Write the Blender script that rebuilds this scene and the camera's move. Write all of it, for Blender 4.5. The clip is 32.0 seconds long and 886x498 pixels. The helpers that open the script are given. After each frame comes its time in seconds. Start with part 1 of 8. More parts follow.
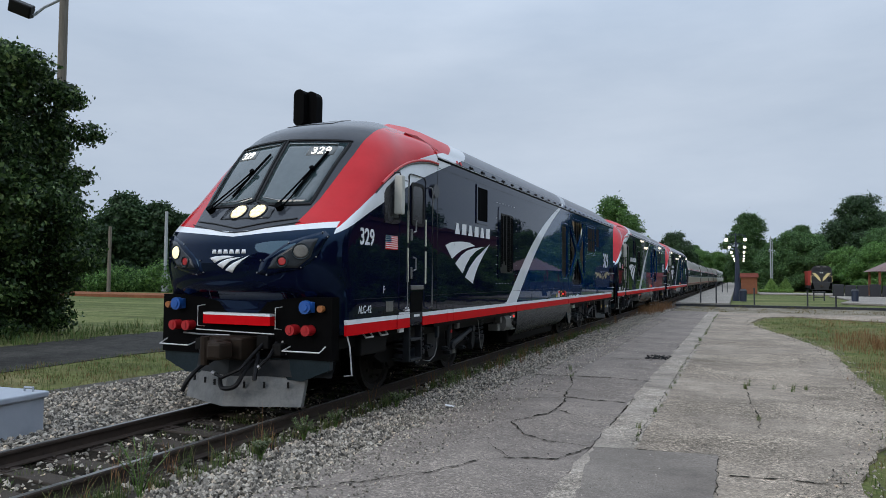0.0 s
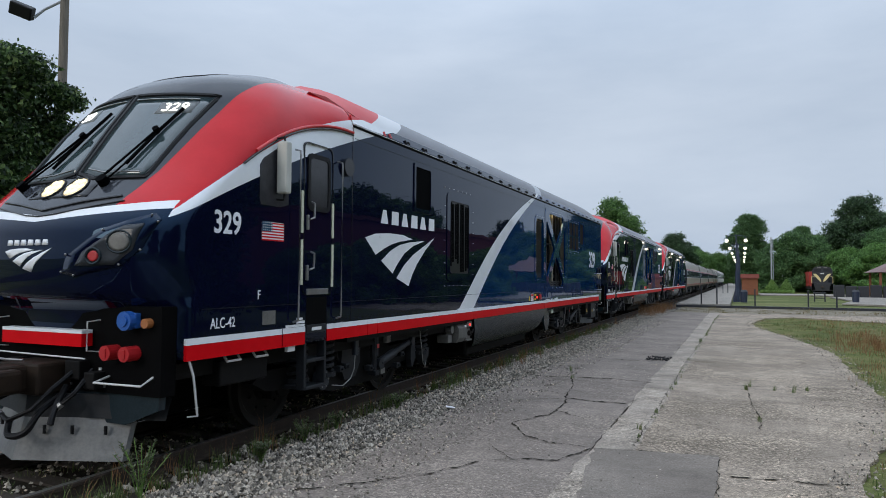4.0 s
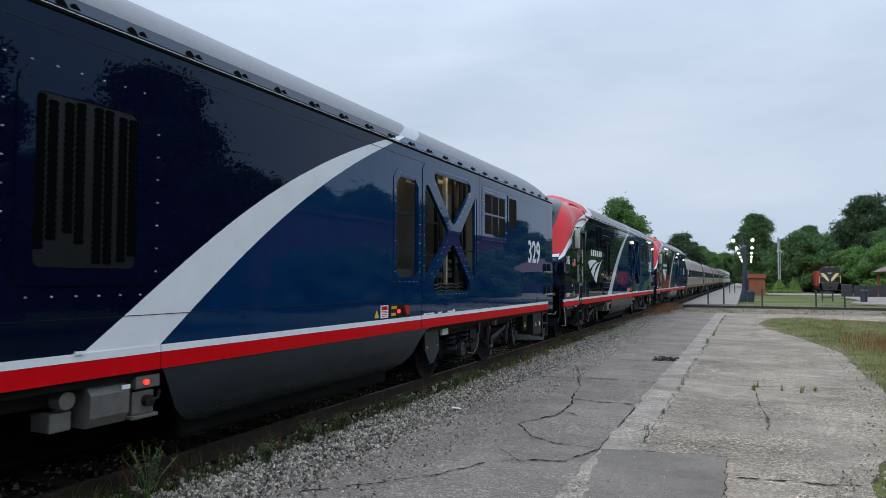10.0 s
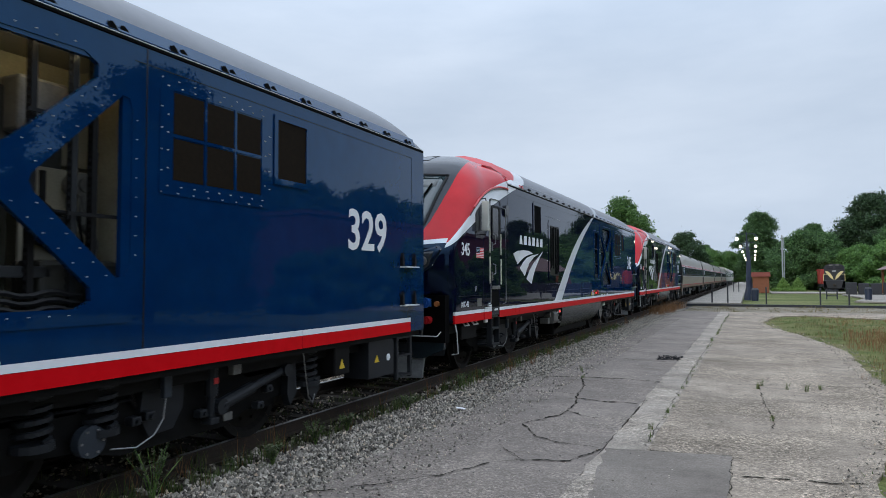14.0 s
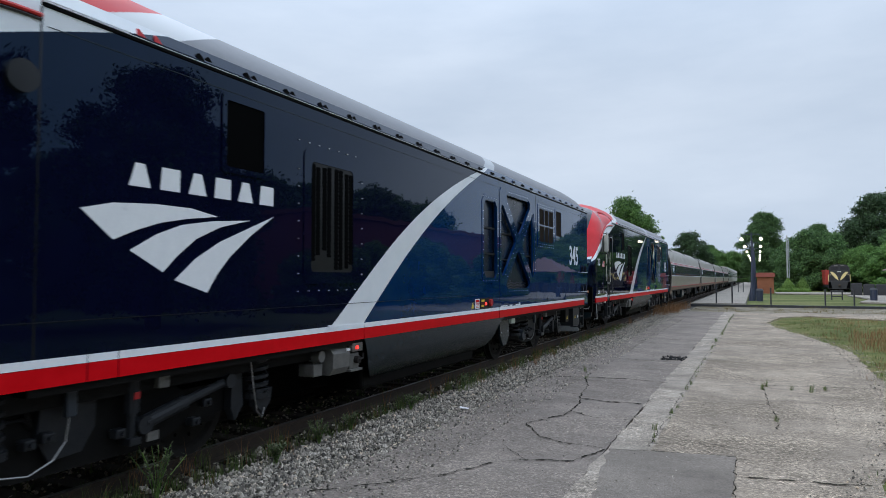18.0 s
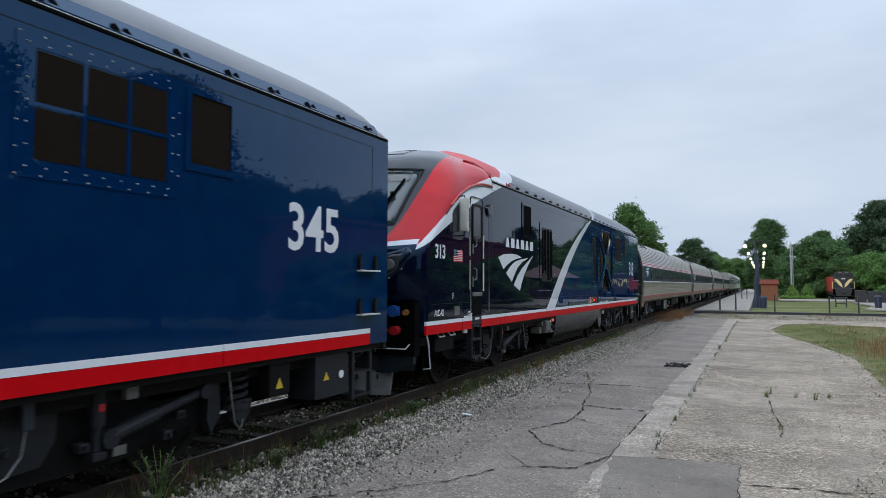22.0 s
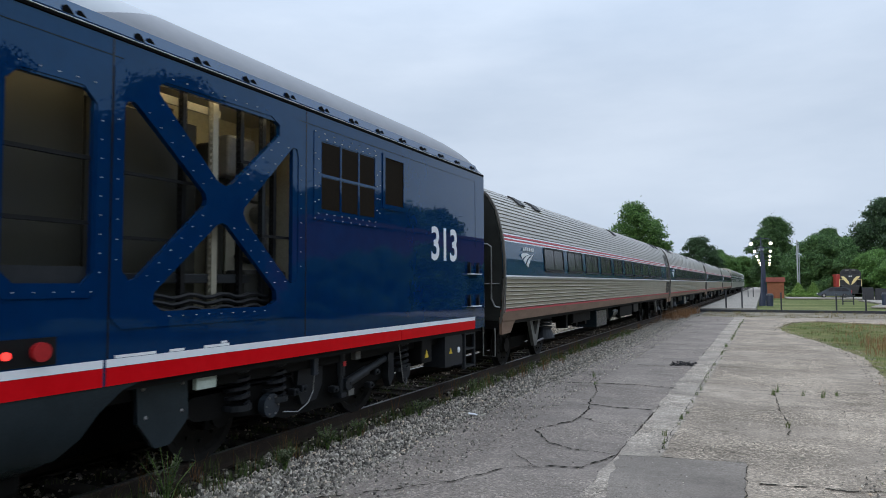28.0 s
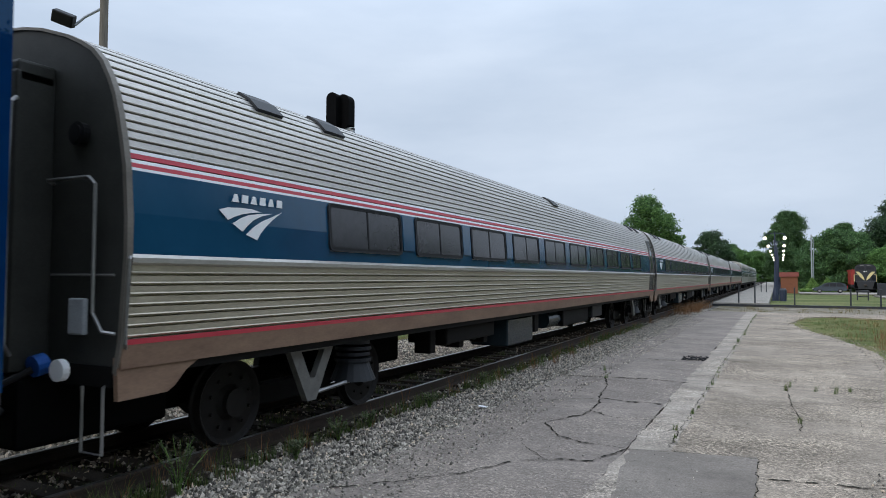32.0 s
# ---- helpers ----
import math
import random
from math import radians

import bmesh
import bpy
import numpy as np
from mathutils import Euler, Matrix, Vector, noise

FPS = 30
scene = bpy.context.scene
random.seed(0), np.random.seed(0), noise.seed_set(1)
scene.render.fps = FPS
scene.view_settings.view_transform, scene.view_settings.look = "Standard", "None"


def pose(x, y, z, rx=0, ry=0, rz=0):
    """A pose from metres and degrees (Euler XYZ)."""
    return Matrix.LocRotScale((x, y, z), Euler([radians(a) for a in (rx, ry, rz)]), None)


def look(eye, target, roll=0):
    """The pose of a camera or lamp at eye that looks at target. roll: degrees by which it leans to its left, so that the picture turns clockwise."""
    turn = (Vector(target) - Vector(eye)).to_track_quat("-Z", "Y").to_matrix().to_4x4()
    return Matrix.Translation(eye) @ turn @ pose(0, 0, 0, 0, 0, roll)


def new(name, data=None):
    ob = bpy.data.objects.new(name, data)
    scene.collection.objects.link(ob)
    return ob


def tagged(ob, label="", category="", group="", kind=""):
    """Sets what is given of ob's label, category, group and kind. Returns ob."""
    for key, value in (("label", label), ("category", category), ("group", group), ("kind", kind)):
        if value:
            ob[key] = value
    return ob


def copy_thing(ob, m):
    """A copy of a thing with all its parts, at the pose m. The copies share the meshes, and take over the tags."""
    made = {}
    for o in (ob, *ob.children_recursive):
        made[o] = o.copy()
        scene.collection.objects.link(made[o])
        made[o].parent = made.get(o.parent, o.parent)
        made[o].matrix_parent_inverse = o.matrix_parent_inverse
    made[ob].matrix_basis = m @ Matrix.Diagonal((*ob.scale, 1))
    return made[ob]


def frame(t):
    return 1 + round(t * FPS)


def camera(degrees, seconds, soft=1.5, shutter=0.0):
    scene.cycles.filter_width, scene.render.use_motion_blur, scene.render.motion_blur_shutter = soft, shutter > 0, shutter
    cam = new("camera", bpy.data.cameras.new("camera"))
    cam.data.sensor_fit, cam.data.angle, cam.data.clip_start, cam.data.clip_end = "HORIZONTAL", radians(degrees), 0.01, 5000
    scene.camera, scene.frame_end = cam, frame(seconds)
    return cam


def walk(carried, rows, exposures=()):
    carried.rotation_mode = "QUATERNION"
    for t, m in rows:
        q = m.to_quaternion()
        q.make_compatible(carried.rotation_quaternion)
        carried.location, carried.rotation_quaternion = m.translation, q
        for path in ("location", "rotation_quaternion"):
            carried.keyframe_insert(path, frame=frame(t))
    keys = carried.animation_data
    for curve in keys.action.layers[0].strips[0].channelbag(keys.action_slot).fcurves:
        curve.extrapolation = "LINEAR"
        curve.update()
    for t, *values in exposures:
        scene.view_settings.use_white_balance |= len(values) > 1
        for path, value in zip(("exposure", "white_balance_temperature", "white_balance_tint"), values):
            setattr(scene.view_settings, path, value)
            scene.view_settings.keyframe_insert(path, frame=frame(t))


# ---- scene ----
from mathutils.geometry import tessellate_polygon

# Camera: it stands still beside the track and turns a little.
cam = camera(66.8, 32.0, soft=0.55, shutter=0.3)
EYE = (0.0, 0.0, 1.845)
TURNS = [  # seconds, pitch, roll, yaw
    (0.0, 2.32, -0.44, 23.68),
    (0.5, 2.52, -0.38, 23.58),
    (1.0, 2.46, -0.36, 23.57),
    (1.5, 2.48, -0.44, 23.58),
    (2.0, 2.48, -0.48, 23.53),
    (2.5, 2.49, -0.48, 23.61),
    (3.0, 2.41, -0.37, 23.59),
    (3.5, 2.40, -0.39, 23.65),
    (5.5, 2.56, -0.28, 23.90),
    (6.0, 2.56, -0.26, 23.83),
    (6.5, 2.53, -0.11, 23.91),
    (7.0, 2.71, -0.28, 23.97),
    (7.5, 2.68, -0.20, 24.08),
    (8.0, 2.63, -0.23, 24.07),
    (8.5, 2.62, -0.15, 24.02),
    (9.0, 2.74, -0.03, 24.14),
    (9.5, 2.56, -0.10, 24.08),
    (10.0, 2.51, -0.16, 24.22),
    (10.5, 2.49, -0.10, 24.33),
    (11.0, 2.40, 0.00, 24.34),
    (11.5, 2.42, 0.03, 24.39),
    (12.0, 2.41, 0.08, 24.49),
    (12.5, 2.42, 0.10, 24.34),
    (13.0, 2.45, 0.13, 24.49),
    (13.5, 2.55, 0.18, 24.53),
    (14.0, 2.53, 0.17, 24.50),
    (14.5, 2.52, 0.19, 24.65),
    (16.5, 2.70, 0.15, 24.77),
    (17.0, 2.67, 0.20, 24.81),
    (17.5, 2.62, 0.19, 24.69),
    (18.0, 2.50, 0.03, 24.82),
    (18.5, 2.65, 0.01, 24.76),
    (19.0, 2.56, 0.05, 24.89),
    (19.5, 2.63, 0.05, 24.82),
    (20.0, 2.78, -0.04, 24.90),
    (20.5, 2.77, -0.10, 25.00),
    (21.0, 2.87, -0.04, 25.02),
    (21.5, 2.79, -0.04, 25.09),
    (22.0, 3.01, -0.13, 25.07),
    (22.5, 3.06, -0.08, 25.13),
    (23.0, 3.00, -0.18, 25.24),
    (23.5, 2.94, -0.01, 25.20),
    (24.0, 2.95, -0.10, 25.31),
    (24.5, 2.89, -0.13, 25.32),
    (25.0, 2.89, -0.18, 25.32),
    (25.5, 2.87, -0.21, 25.26),
    (27.5, 2.82, 0.05, 25.43),
    (28.0, 2.99, 0.20, 25.51),
    (28.5, 2.82, -0.03, 25.56),
    (29.0, 2.66, 0.12, 25.69),
    (29.5, 2.51, 0.13, 25.89),
    (30.0, 2.42, 0.01, 25.97),
    (30.5, 2.54, 0.00, 26.15),
    (31.0, 2.54, -0.06, 26.30),
    (31.5, 2.36, -0.21, 26.30),
    (32.0, 2.36, -0.19, 26.44),
]
walk(cam, [(t, pose(*EYE, 90 + p, r, w)) for t, p, r, w in TURNS], [(0.0, -0.13), (3.0, -0.11), (8.0, 0.06), (22.0, 0.10), (29.0, 0.12), (32.0, 0.12)])

# ---- light: an even overcast sky, late in the day ----
world = bpy.data.worlds.new("overcast")
scene.world = world
world.use_nodes = True
wn, wl = world.node_tree.nodes, world.node_tree.links
wn.clear()
w_out = wn.new("ShaderNodeOutputWorld")
w_bg = wn.new("ShaderNodeBackground")
w_sky = wn.new("ShaderNodeTexSky")
w_sky.sky_type, w_sky.sun_disc = "NISHITA", False
w_sky.sun_elevation, w_sky.sun_rotation = radians(22), radians(200)
w_sky.air_density, w_sky.dust_density = 1.0, 4.0
w_mul = wn.new("ShaderNodeMix")
w_mul.data_type, w_mul.blend_type = "RGBA", "MULTIPLY"
w_mul.inputs[0].default_value = 1.0
w_mul.inputs[7].default_value = (0.10, 0.10, 0.10, 1)
w_co = wn.new("ShaderNodeTexCoord")
w_map = wn.new("ShaderNodeMapping")
w_map.inputs["Scale"].default_value = (1.0, 1.0, 3.6)
w_noise = wn.new("ShaderNodeTexNoise")
w_noise.inputs["Scale"].default_value, w_noise.inputs["Detail"].default_value = 1.7, 7
w_noise.inputs["Roughness"].default_value = 0.55
w_ramp = wn.new("ShaderNodeValToRGB")
w_ramp.color_ramp.elements[0].position, w_ramp.color_ramp.elements[1].position = 0.30, 0.72
w_ramp.color_ramp.elements[0].color = (0.41, 0.50, 0.632, 1)
w_ramp.color_ramp.elements[1].color = (0.575, 0.66, 0.785, 1)
w_mix = wn.new("ShaderNodeMix")
w_mix.data_type = "RGBA"
w_mix.inputs[0].default_value = 0.97
wl.new(w_co.outputs["Generated"], w_map.inputs["Vector"])
wl.new(w_map.outputs["Vector"], w_noise.inputs["Vector"])
wl.new(w_noise.outputs["Fac"], w_ramp.inputs["Fac"])
wl.new(w_sky.outputs["Color"], w_mul.inputs[6])
wl.new(w_mul.outputs[2], w_mix.inputs[6])
wl.new(w_ramp.outputs["Color"], w_mix.inputs[7])
wl.new(w_mix.outputs[2], w_bg.inputs["Color"])
wl.new(w_bg.outputs["Background"], w_out.inputs["Surface"])
w_sep = wn.new("ShaderNodeSeparateXYZ")
w_up = wn.new("ShaderNodeMapRange")  # an overcast sky is brighter towards the zenith
w_up.interpolation_type = "SMOOTHSTEP"
w_up.inputs["From Min"].default_value, w_up.inputs["From Max"].default_value = 0.2, 1.0
w_up.inputs["To Min"].default_value, w_up.inputs["To Max"].default_value = 1.07, 2.85
wl.new(w_co.outputs["Generated"], w_sep.inputs[0])
wl.new(w_sep.outputs["Z"], w_up.inputs["Value"])
wl.new(w_up.outputs["Result"], w_bg.inputs["Strength"])

sun = new("sun", bpy.data.lights.new("sun", "SUN"))
sun.data.energy, sun.data.angle, sun.data.color = 0.85, radians(25), (1.0, 0.94, 0.86)
sun.matrix_world = look((0, 0, 0), (math.sin(radians(200)) * -0.93, math.cos(radians(200)) * -0.93, -0.37))


# ---- materials ----
def shader(name):
    m = bpy.data.materials.new(name)
    m.use_nodes = True
    nt = m.node_tree
    return m, nt.nodes, nt.links, nt.nodes["Principled BSDF"]


def coords(n, l, scale=1.0, kind="Object"):
    co = n.new("ShaderNodeTexCoord")
    mp = n.new("ShaderNodeMapping")
    mp.inputs["Scale"].default_value = scale if isinstance(scale, tuple) else (scale,) * 3
    l.new(co.outputs[kind], mp.inputs["Vector"])
    return mp.outputs["Vector"]


def noise_fac(n, l, vec, scale, detail=4, rough=0.6):
    t = n.new("ShaderNodeTexNoise")
    t.inputs["Scale"].default_value, t.inputs["Detail"].default_value, t.inputs["Roughness"].default_value = scale, detail, rough
    l.new(vec, t.inputs["Vector"])
    return t.outputs["Fac"]


def ramp(n, l, fac, stops):
    r = n.new("ShaderNodeValToRGB")
    e = r.color_ramp.elements
    while len(e) < len(stops):
        e.new(0.5)
    for el, (p, c) in zip(e, stops):
        el.position, el.color = p, (*c, 1)
    l.new(fac, r.inputs["Fac"])
    return r.outputs["Color"]


def mixc(n, l, fac, a, b, blend="MIX"):
    m = n.new("ShaderNodeMix")
    m.data_type, m.blend_type = "RGBA", blend
    for s, v in ((0, fac), (6, a), (7, b)):
        if hasattr(v, "links"):
            l.new(v, m.inputs[s])
        else:
            m.inputs[s].default_value = v if s == 0 else (*v, 1)
    return m.outputs[2]


def bump(n, l, bsdf, fac, strength, dist):
    b = n.new("ShaderNodeBump")
    b.inputs["Strength"].default_value, b.inputs["Distance"].default_value = strength, dist
    l.new(fac, b.inputs["Height"])
    l.new(b.outputs["Normal"], bsdf.inputs["Normal"])
    return b


def calc(n, l, op, a, b=0.0):
    m = n.new("ShaderNodeMath")
    m.operation = op
    for i, v in enumerate((a, b)):
        if hasattr(v, "links"):
            l.new(v, m.inputs[i])
        else:
            m.inputs[i].default_value = v
    return m.outputs[0]


def surface(name, dark, light, rough=0.6, metal=0.0, scale=8.0, fine=60.0, relief=0.15, dist=0.004, kind="Object", rough_var=0.12, coat=0.0, stretch=(1, 1, 1), spec=0.5, vary=0.25):
    """Two scales of colour variation, roughness variation and a fine relief."""
    m, n, l, b = shader(name)
    v = coords(n, l, stretch, kind)
    big, small = noise_fac(n, l, v, scale, 5), noise_fac(n, l, v, fine, 3)
    c1 = ramp(n, l, big, [(0.3, dark), (0.7, light)])
    mid = tuple((p + q) / 2 for p, q in zip(dark, light))
    c2 = ramp(n, l, small, [(0.35, tuple(x * (1 - vary) for x in mid)), (0.65, tuple(x * (1 + vary) for x in mid))])
    l.new(mixc(n, l, 0.35, c1, c2), b.inputs["Base Color"])
    r = calc(n, l, "MULTIPLY_ADD", big, rough_var)
    r.node.inputs[2].default_value = rough - rough_var / 2
    l.new(r, b.inputs["Roughness"])
    b.inputs["Metallic"].default_value = metal
    b.inputs["Coat Weight"].default_value = coat
    b.inputs["Specular IOR Level"].default_value = spec
    if relief:
        bump(n, l, b, small, relief, dist)
    return m


def glow(name, colour, strength):
    m, n, l, b = shader(name)
    b.inputs["Base Color"].default_value = (*colour, 1)
    b.inputs["Emission Color"].default_value = (*colour, 1)
    b.inputs["Emission Strength"].default_value = strength
    return m


def livery():
    """Paint of the engines: navy, blue, white, red and charcoal fields, parted by curves along the body."""
    m, n, l, b = shader("engine_paint")
    co = n.new("ShaderNodeTexCoord")
    sx = n.new("ShaderNodeSeparateXYZ")
    l.new(co.outputs["Object"], sx.inputs[0])
    x, y, z = sx.outputs
    ax = calc(n, l, "ABSOLUTE", x)

    def poly(v, ks):
        out = ks[0]
        for k in ks[1:]:
            out = calc(n, l, "ADD", calc(n, l, "MULTIPLY", out, v), k)
        return out

    def above(a, c):
        return calc(n, l, "GREATER_THAN", a, c)

    def both(a, c):
        return calc(n, l, "MULTIPLY", a, c)

    def no(a):
        return calc(n, l, "SUBTRACT", 1.0, a)

    on_side = above(ax, 1.40)
    red_line = calc(n, l, "ADD", both(on_side, poly(y, (-0.0844, 0.831, 2.0824))), both(no(on_side), poly(ax, (0.10, 2.42))))
    navy_line = calc(n, l, "ADD", both(on_side, poly(y, (-0.027, 0.5234, 2.1665))), both(no(on_side), poly(ax, (0.085, 2.355))))
    high = both(above(z, navy_line), no(above(y, 5.2)))
    top = both(above(z, red_line), no(above(y, 3.85)))
    centre = no(above(ax, poly(y, (-0.14, 0.46, 0.735))))
    band_a = above(y, poly(z, (0.11283, -0.55359, 2.28291, 4.97259)))
    band_b = above(y, poly(z, (0.05685, -0.20272, 1.48137, 6.29490)))
    vec = coords(n, l, 1.0)
    dust = noise_fac(n, l, vec, 3.0, 5)
    navy = ramp(n, l, dust, [(0.3, (0.0022, 0.003, 0.014)), (0.75, (0.003, 0.0042, 0.020))])
    blue = ramp(n, l, dust, [(0.3, (0.0012, 0.020, 0.080)), (0.75, (0.0016, 0.027, 0.102))])
    white = ramp(n, l, dust, [(0.3, (0.76, 0.78, 0.80)), (0.75, (0.84, 0.85, 0.86))])
    red = ramp(n, l, dust, [(0.3, (0.50, 0.006, 0.012)), (0.75, (0.58, 0.009, 0.016))])
    char = ramp(n, l, dust, [(0.3, (0.030, 0.034, 0.042)), (0.75, (0.045, 0.05, 0.06))])
    col = mixc(n, l, band_a, navy, white)
    col = mixc(n, l, band_b, col, blue)
    col = mixc(n, l, high, col, white)
    col = mixc(n, l, top, col, red)
    col = mixc(n, l, both(top, centre), col, char)
    l.new(col, b.inputs["Base Color"])
    r = calc(n, l, "MULTIPLY_ADD", dust, 0.012)
    r.node.inputs[2].default_value = 0.008
    l.new(calc(n, l, "ADD", r, both(top, 0.10)), b.inputs["Roughness"])
    l.new(calc(n, l, "ADD", calc(n, l, "SUBTRACT", 0.36, both(top, 0.12)), both(band_b, 0.24)), b.inputs["Specular IOR Level"])
    l.new(mixc(n, l, top, mixc(n, l, band_b, (0.34, 0.66, 1.0), (0.48, 0.82, 1.0)), (1.0, 1.0, 1.0)), b.inputs["Specular Tint"])
    wave = noise_fac(n, l, vec, 1.7, 2)
    bump(n, l, b, wave, 0.075, 0.02)
    return m


def roof_paint():
    """Silver-grey roof with the red and white fields of the cab running out over its front."""
    m, n, l, b = shader("roof_paint")
    co = n.new("ShaderNodeTexCoord")
    sx = n.new("ShaderNodeSeparateXYZ")
    l.new(co.outputs["Object"], sx.inputs[0])
    x, y, z = sx.outputs
    lift = calc(n, l, "MULTIPLY", calc(n, l, "SUBTRACT", z, 3.9), 2.4)
    v = calc(n, l, "SUBTRACT", y, lift)
    vec = coords(n, l, 1.0)
    dust = noise_fac(n, l, vec, 2.0, 5)
    grey = ramp(n, l, dust, [(0.3, (0.13, 0.135, 0.15)), (0.75, (0.20, 0.205, 0.22))])
    col = mixc(n, l, calc(n, l, "LESS_THAN", v, 4.5), grey, (0.62, 0.63, 0.64))
    col = mixc(n, l, calc(n, l, "LESS_THAN", v, 3.75), col, (0.55, 0.022, 0.026))
    band = calc(n, l, "MULTIPLY", calc(n, l, "GREATER_THAN", v, 12.2), calc(n, l, "LESS_THAN", v, 12.75))
    col = mixc(n, l, band, col, (0.42, 0.44, 0.46))
    l.new(col, b.inputs["Base Color"])
    r = calc(n, l, "MULTIPLY_ADD", dust, 0.15)
    r.node.inputs[2].default_value = 0.34
    l.new(r, b.inputs["Roughness"])
    b.inputs["Specular IOR Level"].default_value = 0.3
    return m


PAINT = livery()
ROOF = roof_paint()
